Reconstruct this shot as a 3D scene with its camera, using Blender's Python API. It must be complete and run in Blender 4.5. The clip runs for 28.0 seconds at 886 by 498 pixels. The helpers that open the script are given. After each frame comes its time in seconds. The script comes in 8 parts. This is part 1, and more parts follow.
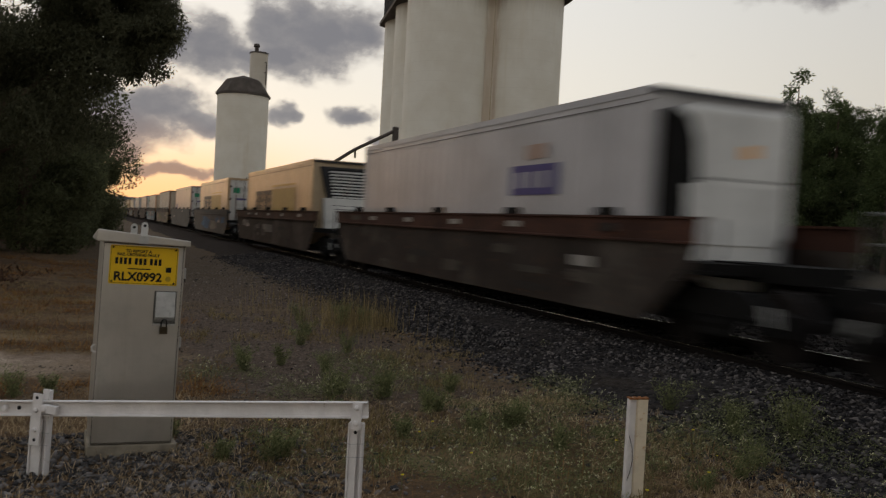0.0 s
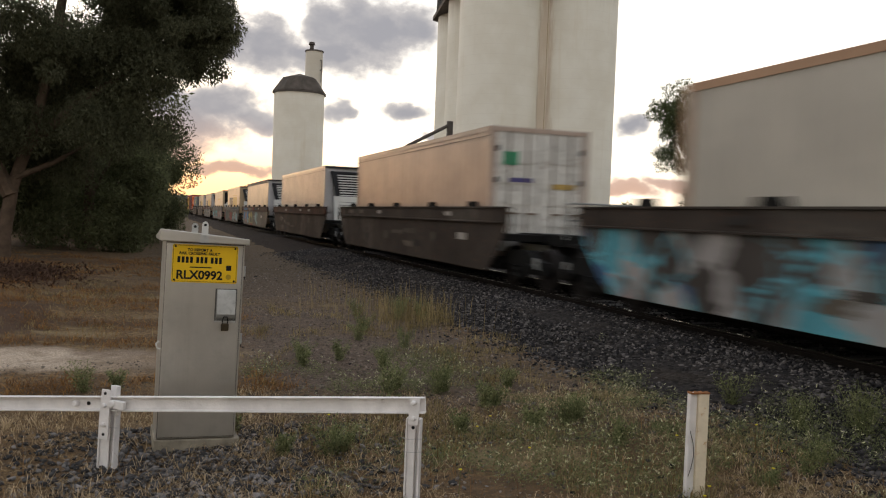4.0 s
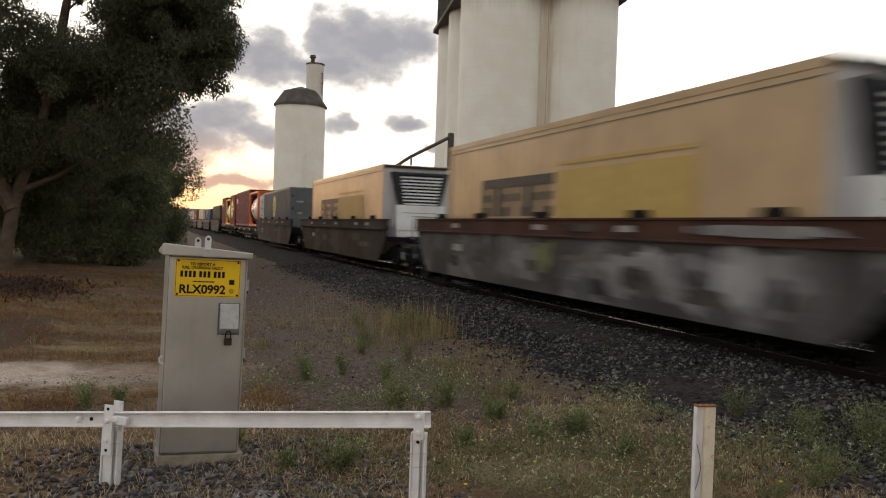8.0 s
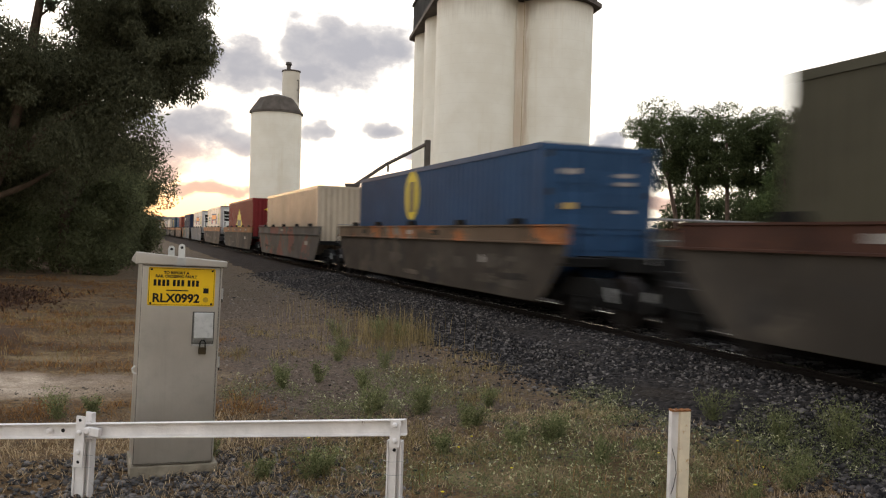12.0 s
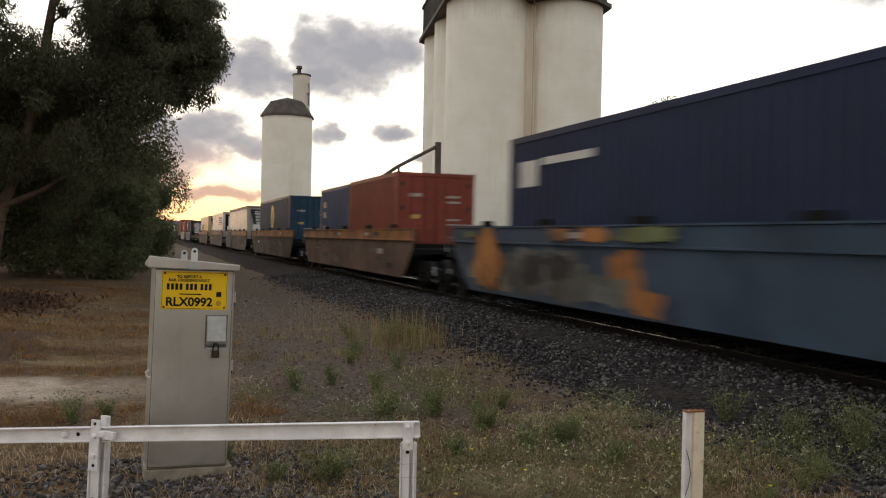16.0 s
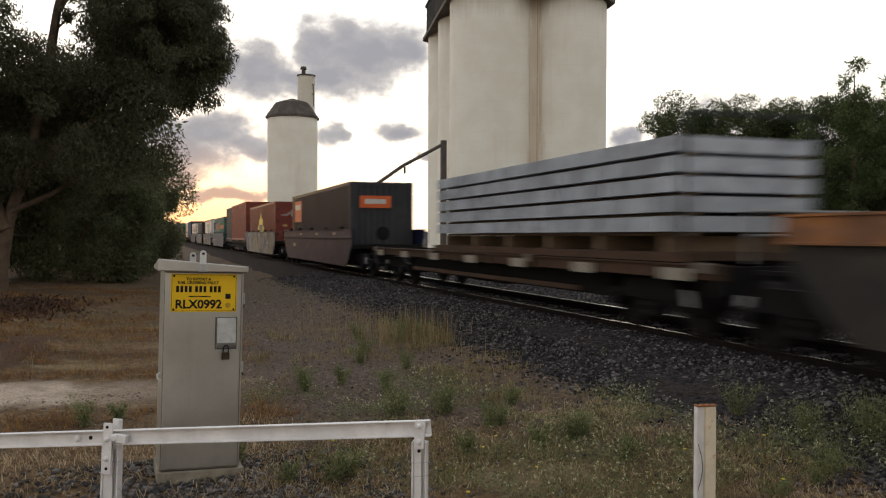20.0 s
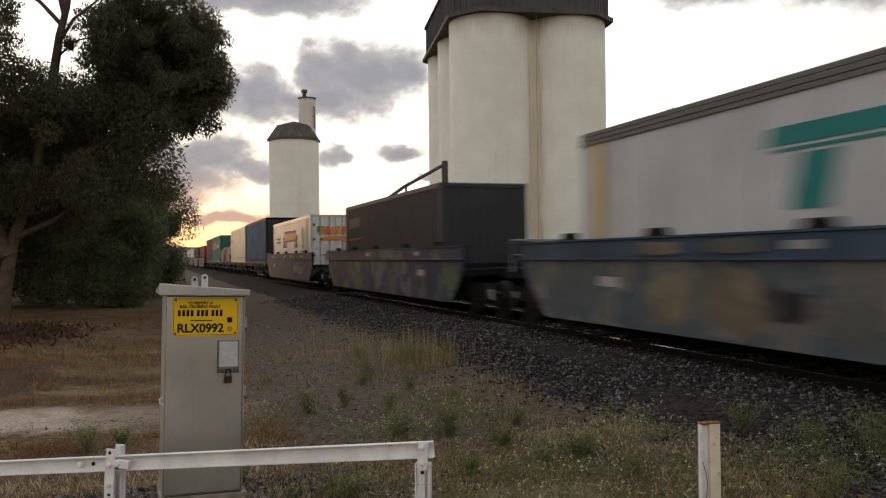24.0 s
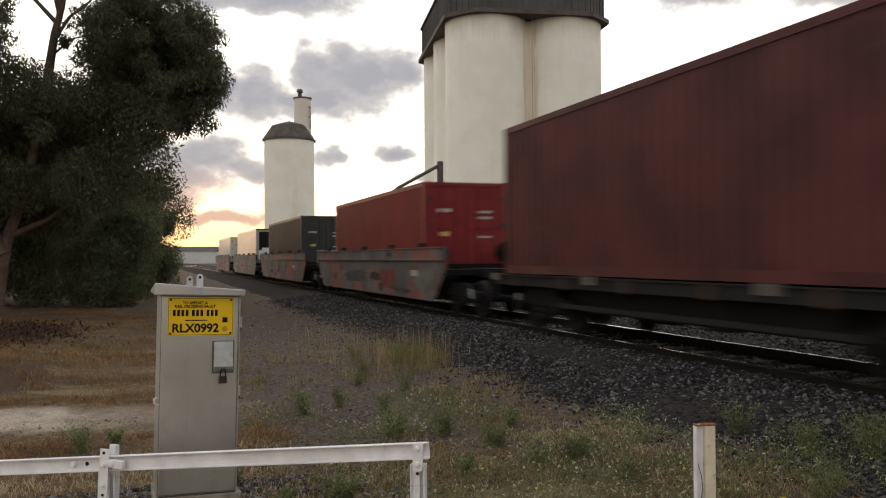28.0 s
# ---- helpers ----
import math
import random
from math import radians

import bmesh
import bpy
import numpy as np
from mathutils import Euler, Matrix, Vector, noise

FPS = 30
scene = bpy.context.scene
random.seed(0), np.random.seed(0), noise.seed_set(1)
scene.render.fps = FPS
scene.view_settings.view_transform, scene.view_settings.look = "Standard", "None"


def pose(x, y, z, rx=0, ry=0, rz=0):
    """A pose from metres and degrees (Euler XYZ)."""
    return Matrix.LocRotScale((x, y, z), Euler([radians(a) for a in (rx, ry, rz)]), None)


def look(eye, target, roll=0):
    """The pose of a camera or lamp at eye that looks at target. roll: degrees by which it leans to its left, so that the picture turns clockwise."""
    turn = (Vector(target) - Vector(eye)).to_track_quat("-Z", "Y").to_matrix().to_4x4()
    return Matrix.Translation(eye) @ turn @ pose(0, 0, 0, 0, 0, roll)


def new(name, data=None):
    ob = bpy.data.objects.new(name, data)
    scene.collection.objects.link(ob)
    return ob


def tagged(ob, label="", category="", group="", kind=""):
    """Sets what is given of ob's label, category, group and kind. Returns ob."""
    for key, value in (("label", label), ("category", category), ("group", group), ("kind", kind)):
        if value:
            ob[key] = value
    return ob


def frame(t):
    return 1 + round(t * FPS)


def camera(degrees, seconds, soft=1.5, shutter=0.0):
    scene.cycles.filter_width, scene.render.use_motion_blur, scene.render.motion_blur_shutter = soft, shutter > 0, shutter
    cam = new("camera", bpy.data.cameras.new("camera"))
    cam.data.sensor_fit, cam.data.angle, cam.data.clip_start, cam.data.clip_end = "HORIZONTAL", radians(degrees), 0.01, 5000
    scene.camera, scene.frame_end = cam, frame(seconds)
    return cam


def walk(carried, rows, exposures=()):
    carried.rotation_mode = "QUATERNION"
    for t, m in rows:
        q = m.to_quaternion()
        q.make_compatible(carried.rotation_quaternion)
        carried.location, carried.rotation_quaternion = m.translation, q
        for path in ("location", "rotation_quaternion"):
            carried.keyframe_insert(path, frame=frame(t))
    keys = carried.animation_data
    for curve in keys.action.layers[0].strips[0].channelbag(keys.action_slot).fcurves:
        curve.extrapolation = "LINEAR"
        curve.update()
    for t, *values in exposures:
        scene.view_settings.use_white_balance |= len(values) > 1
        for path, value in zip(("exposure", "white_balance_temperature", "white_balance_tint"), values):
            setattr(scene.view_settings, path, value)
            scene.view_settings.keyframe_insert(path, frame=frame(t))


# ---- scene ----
cam = camera(55.0, 28.0, soft=1.15, shutter=0.55)
PATH = [
    (0.0, pose(-0.005, -0.016, 1.726, 88.468, -3.055, -22.426)),
    (0.5, pose(0.000, -0.016, 1.728, 87.653, -3.506, -20.862)),
    (1.0, pose(-0.000, -0.017, 1.725, 87.507, -3.480, -19.924)),
    (1.5, pose(-0.001, -0.023, 1.728, 87.308, -3.276, -19.102)),
    (2.0, pose(0.002, -0.012, 1.727, 87.330, -3.047, -18.917)),
    (2.5, pose(0.005, -0.016, 1.728, 87.666, -2.769, -18.771)),
    (3.0, pose(0.003, -0.019, 1.731, 87.813, -2.602, -18.863)),
    (3.5, pose(-0.001, -0.019, 1.734, 87.820, -2.404, -18.645)),
    (5.5, pose(0.006, -0.011, 1.739, 88.110, -1.436, -19.270)),
    (6.0, pose(0.004, -0.002, 1.738, 88.190, -1.849, -19.448)),
    (6.5, pose(-0.005, -0.005, 1.746, 88.814, -2.013, -19.059)),
    (7.0, pose(-0.012, -0.004, 1.743, 88.765, -1.823, -18.942)),
    (7.5, pose(-0.009, -0.001, 1.741, 88.663, -1.804, -18.782)),
    (8.0, pose(-0.008, 0.006, 1.744, 88.661, -1.881, -18.583)),
    (8.5, pose(-0.003, 0.004, 1.746, 88.516, -1.689, -18.443)),
    (9.0, pose(0.003, 0.009, 1.744, 88.469, -1.721, -18.518)),
    (9.5, pose(-0.001, -0.001, 1.745, 88.684, -1.780, -18.662)),
    (10.0, pose(-0.001, -0.001, 1.745, 88.834, -1.660, -19.219)),
    (10.5, pose(-0.001, 0.005, 1.745, 88.812, -1.563, -19.593)),
    (11.0, pose(0.001, 0.003, 1.746, 88.822, -1.595, -19.825)),
    (11.5, pose(0.003, 0.004, 1.746, 89.169, -1.593, -20.120)),
    (13.5, pose(0.006, 0.000, 1.747, 89.077, -1.312, -19.845)),
    (14.0, pose(0.005, 0.000, 1.748, 89.411, -1.160, -19.560)),
    (14.5, pose(0.004, -0.006, 1.750, 89.623, -1.065, -19.200)),
    (15.0, pose(0.007, 0.003, 1.746, 89.524, -1.090, -19.037)),
    (15.5, pose(0.003, 0.000, 1.745, 89.417, -1.151, -19.072)),
    (16.0, pose(0.002, 0.003, 1.745, 89.284, -1.133, -19.353)),
    (16.5, pose(0.005, 0.004, 1.750, 89.412, -1.039, -19.238)),
    (17.0, pose(0.006, 0.007, 1.748, 89.480, -0.931, -18.909)),
    (17.5, pose(0.006, 0.011, 1.747, 89.395, -0.974, -18.607)),
    (18.0, pose(-0.005, 0.011, 1.746, 89.471, -0.982, -18.300)),
    (18.5, pose(-0.011, 0.010, 1.746, 89.614, -0.687, -17.940)),
    (19.0, pose(-0.010, 0.010, 1.748, 89.709, -0.662, -18.767)),
    (19.5, pose(-0.009, 0.008, 1.750, 89.577, -0.373, -18.969)),
    (20.0, pose(-0.004, 0.007, 1.746, 89.157, -0.188, -18.889)),
    (20.5, pose(-0.007, 0.007, 1.740, 88.815, -0.275, -19.004)),
    (21.0, pose(-0.011, -0.001, 1.739, 88.858, -0.128, -18.702)),
    (21.5, pose(-0.006, -0.006, 1.740, 88.876, -0.022, -18.631)),
    (23.5, pose(0.004, -0.006, 1.746, 90.223, 0.739, -18.359)),
    (24.0, pose(0.005, -0.009, 1.749, 90.508, 0.649, -18.718)),
    (24.5, pose(-0.000, -0.007, 1.752, 90.692, 0.604, -19.010)),
    (25.0, pose(0.003, -0.002, 1.752, 90.715, 0.665, -19.084)),
    (25.5, pose(0.002, -0.001, 1.750, 90.655, 0.707, -19.147)),
    (26.0, pose(0.002, 0.003, 1.749, 90.653, 0.915, -18.997)),
    (26.5, pose(0.000, -0.002, 1.752, 90.659, 0.878, -18.693)),
    (27.0, pose(0.000, -0.004, 1.752, 90.763, 0.625, -18.697)),
    (27.5, pose(0.001, 0.001, 1.750, 90.658, 0.503, -18.884)),
    (28.0, pose(0.000, 0.000, 1.750, 90.547, 0.400, -19.060)),
]
EXPOSURES = [(0.0, -0.78), (0.5, -0.3), (1.0, 0.08), (2.0, 0.03), (3.0, 0.06), (8.0, 0.05), (9.0, 0.0), (10.0, 0.0), (10.5, 0.3), (11.0, 0.62), (11.5, 0.55), (14.0, 0.05), (18.0, 0.15), (19.0, 0.2), (20.0, 0.0), (24.0, -0.1), (26.0, 0.1), (27.0, 0.2), (28.0, 0.2)]
walk(cam, PATH, EXPOSURES)

# ---- world and sun ----
SUN_AZ, SUN_EL = -1.5, 3.2
world = bpy.data.worlds.new("dusk_sky")
scene.world = world
world.use_nodes = True


class Nodes:
    """Short hand for building a node tree."""

    def __init__(self, tree):
        self.t = tree
        tree.nodes.clear()

    def n(self, kind, **values):
        node = self.t.nodes.new(kind)
        for k, v in values.items():
            if k == "op":
                node.operation = v
            elif k == "blend":
                node.blend_type = v
            elif k == "dtype":
                node.data_type = v
        return node

    def link(self, a, b):
        self.t.links.new(a, b)

    def put(self, socket, v):
        if isinstance(v, bpy.types.NodeSocket):
            self.link(v, socket)
        elif isinstance(v, (tuple, list)) and len(v) == 3 and socket.type == "RGBA":
            socket.default_value = (*v, 1.0)
        else:
            socket.default_value = v

    def math(self, op, a, b=None, c=None, clamp=False):
        m = self.n("ShaderNodeMath", op=op)
        m.use_clamp = clamp
        self.put(m.inputs[0], a)
        if b is not None:
            self.put(m.inputs[1], b)
        if c is not None:
            self.put(m.inputs[2], c)
        return m.outputs[0]

    def mix(self, f, a, b, blend="MIX"):
        m = self.n("ShaderNodeMix", dtype="RGBA")
        m.blend_type = blend
        self.put(m.inputs[0], f)
        self.put(m.inputs[6], a)
        self.put(m.inputs[7], b)
        return m.outputs[2]

    def noise(self, vec, scale, detail=3.0, rough=0.55, out=0):
        m = self.n("ShaderNodeTexNoise")
        if vec is not None:
            self.link(vec, m.inputs["Vector"])
        self.put(m.inputs["Scale"], scale)
        self.put(m.inputs["Detail"], detail)
        self.put(m.inputs["Roughness"], rough)
        return m.outputs[out]

    def ramp(self, v, stops):
        m = self.n("ShaderNodeValToRGB")
        self.put(m.inputs[0], v)
        while len(m.color_ramp.elements) < len(stops):
            m.color_ramp.elements.new(0.5)
        for e, (p, c) in zip(m.color_ramp.elements, stops):
            e.position = p
            e.color = (*c, 1.0) if len(c) == 3 else c
        return m.outputs[0]

    def step(self, v, lo, hi):
        m = self.n("ShaderNodeMapRange")
        m.interpolation_type = "SMOOTHSTEP"
        self.put(m.inputs[0], v)
        m.inputs[1].default_value, m.inputs[2].default_value = lo, hi
        return m.outputs[0]

    def scale(self, vec, s):
        m = self.n("ShaderNodeMapping")
        self.link(vec, m.inputs[0])
        m.inputs["Scale"].default_value = s
        return m.outputs[0]

    def xyz(self, vec):
        m = self.n("ShaderNodeSeparateXYZ")
        self.link(vec, m.inputs[0])
        return m.outputs


def build_sky():
    k = Nodes(world.node_tree)
    d = k.n("ShaderNodeTexCoord").outputs["Generated"]
    x, y, z = k.xyz(d)
    az = k.math("MULTIPLY", k.math("ARCTAN2", x, y), 57.2958)
    el = k.math("MULTIPLY", k.math("ARCSINE", z), 57.2958)
    # towards the setting sun
    s = Vector((math.sin(radians(SUN_AZ)), math.cos(radians(SUN_AZ)), math.tan(radians(SUN_EL)))).normalized()
    dot = k.n("ShaderNodeVectorMath", op="DOT_PRODUCT")
    k.link(d, dot.inputs[0])
    dot.inputs[1].default_value = s
    near = k.step(dot.outputs["Value"], 0.55, 1.0)
    wide = k.step(dot.outputs["Value"], -0.6, 0.9)
    sky = k.n("ShaderNodeTexSky")
    sky.sky_type = "NISHITA"
    sky.sun_disc = False
    sky.sun_elevation, sky.sun_rotation = radians(SUN_EL), radians(SUN_AZ)
    blue = k.mix(1.0, sky.outputs[0], (0.10, 0.10, 0.10), "MULTIPLY")
    high = k.ramp(k.math("DIVIDE", el, 90.0), [(0.0, (1.10, 0.93, 0.70)), (0.06, (1.08, 1.0, 0.86)), (0.16, (1.03, 1.0, 0.94)), (0.5, (0.83, 0.865, 0.94)), (1.0, (0.69, 0.75, 0.88))])
    veil = k.mix(0.9, blue, high)
    # low warm band in the west
    low = k.math("MULTIPLY", k.math("SUBTRACT", 1.0, k.step(el, 0.4, 6.5)), k.step(dot.outputs["Value"], 0.95, 0.993))
    veil = k.mix(k.math("MULTIPLY", low, 0.9), veil, (1.35, 0.74, 0.30))
    gain = k.math("ADD", 0.96, k.math("ADD", k.math("MULTIPLY", near, 0.42), k.math("MULTIPLY", wide, 0.20)))
    # clouds: overlapping banks with a billowing, warped outline
    nv = k.scale(d, (1.0, 1.0, 1.5))
    warp = k.noise(nv, 9.0, 4.0, 0.6, 1)
    wx, wy, wz = k.xyz(warp)
    az = k.math("ADD", az, k.math("MULTIPLY", k.math("SUBTRACT", wx, 0.5), 5.0))
    el = k.math("ADD", el, k.math("MULTIPLY", k.math("SUBTRACT", wy, 0.5), 3.4))
    puff = k.math("MULTIPLY", k.math("SUBTRACT", k.noise(nv, 26.0, 6.0, 0.62), 0.5), 0.95)
    coarse = k.noise(nv, 4.0, 4.0, 0.55)
    total = None
    for a0, e0, ra, re in ((13.3, 11.9, 4.6, 3.0), (15.6, 12.6, 3.0, 2.2), (10.6, 12.3, 2.2, 2.4), (11.6, 10.4, 2.6, 1.9), (6.8, 10.6, 2.8, 2.3), (4.2, 11.0, 3.0, 2.2), (8.8, 10.2, 2.0, 1.3),
                           (4.4, 6.5, 3.4, 2.0), (2.4, 5.2, 3.4, 2.2), (6.6, 5.9, 1.8, 1.1), (0.0, 6.5, 3.0, 2.0), (15.8, 7.1, 2.1, 0.85), (11.4, 6.9, 1.2, 0.9), (18.6, 5.4, 2.0, 0.5),
                           (4.6, 2.5, 4.2, 0.5), (1.0, 3.4, 2.6, 0.6), (8.5, 1.6, 3.0, 0.3), (7.4, 17.0, 7.6, 1.7), (2.0, 14.2, 2.6, 1.2), (44.4, 16.0, 4.6, 2.2), (36.0, 16.6, 4.4, 1.7), (31.0, 6.7, 1.5, 0.9), (30.6, 2.4, 3.2, 0.6), (34.6, 3.0, 3.0, 0.5)):
        qa = k.math("POWER", k.math("DIVIDE", k.math("SUBTRACT", az, a0), ra), 2.0)
        qe = k.math("POWER", k.math("DIVIDE", k.math("SUBTRACT", el, e0), re), 2.0)
        m = k.math("SUBTRACT", 1.0, k.math("SQRT", k.math("ADD", qa, qe)))
        total = m if total is None else k.math("SMOOTH_MAX", total, m, 0.25)
    field = k.math("MAXIMUM", total, k.math("MULTIPLY", k.math("SUBTRACT", coarse, 0.64), 5.0))
    field = k.math("ADD", field, puff)
    mask = k.math("MULTIPLY", k.step(field, -0.10, 0.42), 0.94)
    # clouds are grey with paler, warmer edges, pinker low down
    body = k.mix(k.step(field, 0.05, 0.75), (0.62, 0.58, 0.56), (0.305, 0.305, 0.345))
    body = k.mix(k.math("MULTIPLY", k.step(k.noise(nv, 16.0, 4.0, 0.6), 0.45, 0.72), 0.35), body, (0.50, 0.48, 0.48))
    body = k.mix(k.math("MULTIPLY", k.math("SUBTRACT", 1.0, k.step(el, 1.5, 6.5)), 0.75), body, (0.80, 0.46, 0.30))
    lit = k.mix(1.0, veil, k.n("ShaderNodeCombineColor").outputs[0], "MULTIPLY")
    comb = lit.node.inputs[7].links[0].from_node
    for i in range(3):
        k.put(comb.inputs[i], gain)
    col = k.mix(mask, lit, body)
    bg = k.n("ShaderNodeBackground")
    k.link(col, bg.inputs[0])
    bg.inputs[1].default_value = 1.0
    out = k.n("ShaderNodeOutputWorld")
    k.link(bg.outputs[0], out.inputs[0])


build_sky()
sun = new("sun", bpy.data.lights.new("sun", "SUN"))
sun.data.energy, sun.data.angle, sun.data.color = 0.35, radians(9), (1.0, 0.58, 0.30)
sun.matrix_world = look((0, 0, 60), (-60 * math.sin(radians(SUN_AZ)), -60 * math.cos(radians(SUN_AZ)), 60 - 60 * math.tan(radians(SUN_EL))))

# ---- materials ----
MATS = {}


def finish(k, m, col, rough, metal=0.0, bump=None, strength=0.3, dist=0.02, spec=0.14):
    b = k.n("ShaderNodeBsdfPrincipled")
    k.put(b.inputs["Base Color"], col)
    k.put(b.inputs["Roughness"], rough)
    k.put(b.inputs["Metallic"], metal)
    b.inputs["Specular IOR Level"].default_value = spec
    if bump is not None:
        n = k.n("ShaderNodeBump")
        n.inputs["Strength"].default_value = strength
        n.inputs["Distance"].default_value = dist
        k.link(bump, n.inputs["Height"])
        k.link(n.outputs[0], b.inputs["Normal"])
    out = k.n("ShaderNodeOutputMaterial")
    k.link(b.outputs[0], out.inputs[0])
    return m


def fresh(name):
    m = bpy.data.materials.new(name)
    m.use_nodes = True
    return m, Nodes(m.node_tree)


def shade(c, f):
    return tuple(max(0.0, min(1.0, v * f)) for v in c)


def paint(name, col, rough=0.5, metal=0.0, grime=0.35, rust=0.0, streak=0.0, scale=1.0, bump=0.15, tags=(), mottle=0.12, spec=0.16):
    """Painted or bare sheet metal: fades, grime, runs, rust spots and sprayed lettering shapes, in the space of its thing."""
    if name in MATS:
        return MATS[name]
    m, k = fresh(name)
    o = k.n("ShaderNodeTexCoord").outputs["Object"]
    rnd = k.n("ShaderNodeObjectInfo").outputs["Random"]
    shift = k.n("ShaderNodeVectorMath", op="ADD")
    k.link(o, shift.inputs[0])
    comb = k.n("ShaderNodeCombineXYZ")
    k.link(k.math("MULTIPLY", rnd, 30.0), comb.inputs[1])
    k.link(comb.outputs[0], shift.inputs[1])
    p = shift.outputs[0]
    big = k.noise(p, 0.7 * scale, 3.0)
    mid = k.noise(p, 4.0 * scale, 5.0, 0.65)
    c = k.mix(k.step(big, 0.3, 0.7), shade(col, 1 - mottle), shade(col, 1 + mottle))
    # sprayed shapes: warped cells with outlines, a colour each, in ragged groups
    if tags:
        wv = k.n("ShaderNodeVectorMath", op="MULTIPLY_ADD")
        k.link(k.noise(p, 1.6, 3.0, 0.6, 1), wv.inputs[0])
        wv.inputs[1].default_value = (0.0, 1.1, 1.1)
        k.link(p, wv.inputs[2])
        q = k.scale(wv.outputs[0], (0.0, 1.25, 1.0))
        vor = k.n("ShaderNodeTexVoronoi")
        vor.inputs["Scale"].default_value = 1.5
        k.link(q, vor.inputs["Vector"])
        edge = k.n("ShaderNodeTexVoronoi")
        edge.feature = "DISTANCE_TO_EDGE"
        edge.inputs["Scale"].default_value = 1.5
        k.link(q, edge.inputs["Vector"])
        pick = k.xyz(vor.outputs["Color"])[0]
        spray = None
        for i, (tc, amount) in enumerate(tags):
            here = k.math("MULTIPLY", k.math("GREATER_THAN", pick, i / (len(tags) + 0.6)), k.math("LESS_THAN", pick, (i + 1) / (len(tags) + 0.6)))
            w = k.step(k.noise(k.scale(p, (0.1, 0.32, 0.25)), 1.0 + 0.15 * i, 2.0), 0.52 - amount * 2, 0.56 - amount * 2)
            c = k.mix(k.math("MULTIPLY", k.math("MULTIPLY", here, w), 0.88), c, tc)
            if i == 0:
                c = k.mix(k.math("MULTIPLY", k.math("SUBTRACT", 1.0, k.step(edge.outputs["Distance"], 0.03, 0.06)), k.math("MULTIPLY", w, 0.7)), c, shade(tc, 1.6))
    c = k.mix(k.math("MULTIPLY", k.step(mid, 0.45, 0.8), grime), c, shade(col, 0.42))
    if streak:
        run = k.noise(k.scale(p, (9.0, 9.0, 0.35)), 1.0, 4.0, 0.7)
        c = k.mix(k.math("MULTIPLY", k.step(run, 0.5, 0.78), streak), c, (0.10, 0.065, 0.04))
    if rust:
        r = k.noise(p, 9.0 * scale, 6.0, 0.7)
        c = k.mix(k.math("MULTIPLY", k.step(r, 0.62 - rust * 0.3, 0.72), 0.85), c, (0.17, 0.065, 0.025))
    rg = k.math("ADD", rough - 0.1, k.math("MULTIPLY", mid, 0.25))
    MATS[name] = finish(k, m, c, rg, metal, k.noise(p, 30.0 * scale, 4.0), bump, 0.01, 0.5 if metal else spec)
    return MATS[name]


def foliage(name, dark, light, scale=2.0):
    m, k = fresh(name)
    isl = k.n("ShaderNodeNewGeometry").outputs["Random Per Island"]
    pos = k.n("ShaderNodeNewGeometry").outputs["Position"]
    c = k.mix(isl, dark, light)
    c = k.mix(k.math("MULTIPLY", k.step(k.noise(pos, scale), 0.35, 0.75), 0.5), c, shade(dark, 0.8))
    b = k.n("ShaderNodeBsdfPrincipled")
    k.link(c, b.inputs["Base Color"])
    b.inputs["Roughness"].default_value = 0.85
    b.inputs["Specular IOR Level"].default_value = 0.12
    tr = k.n("ShaderNodeBsdfTranslucent")
    k.link(c, tr.inputs[0])
    mx = k.n("ShaderNodeMixShader")
    mx.inputs[0].default_value = 0.5
    k.link(b.outputs[0], mx.inputs[1])
    k.link(tr.outputs[0], mx.inputs[2])
    out = k.n("ShaderNodeOutputMaterial")
    k.link(mx.outputs[0], out.inputs[0])
    return m


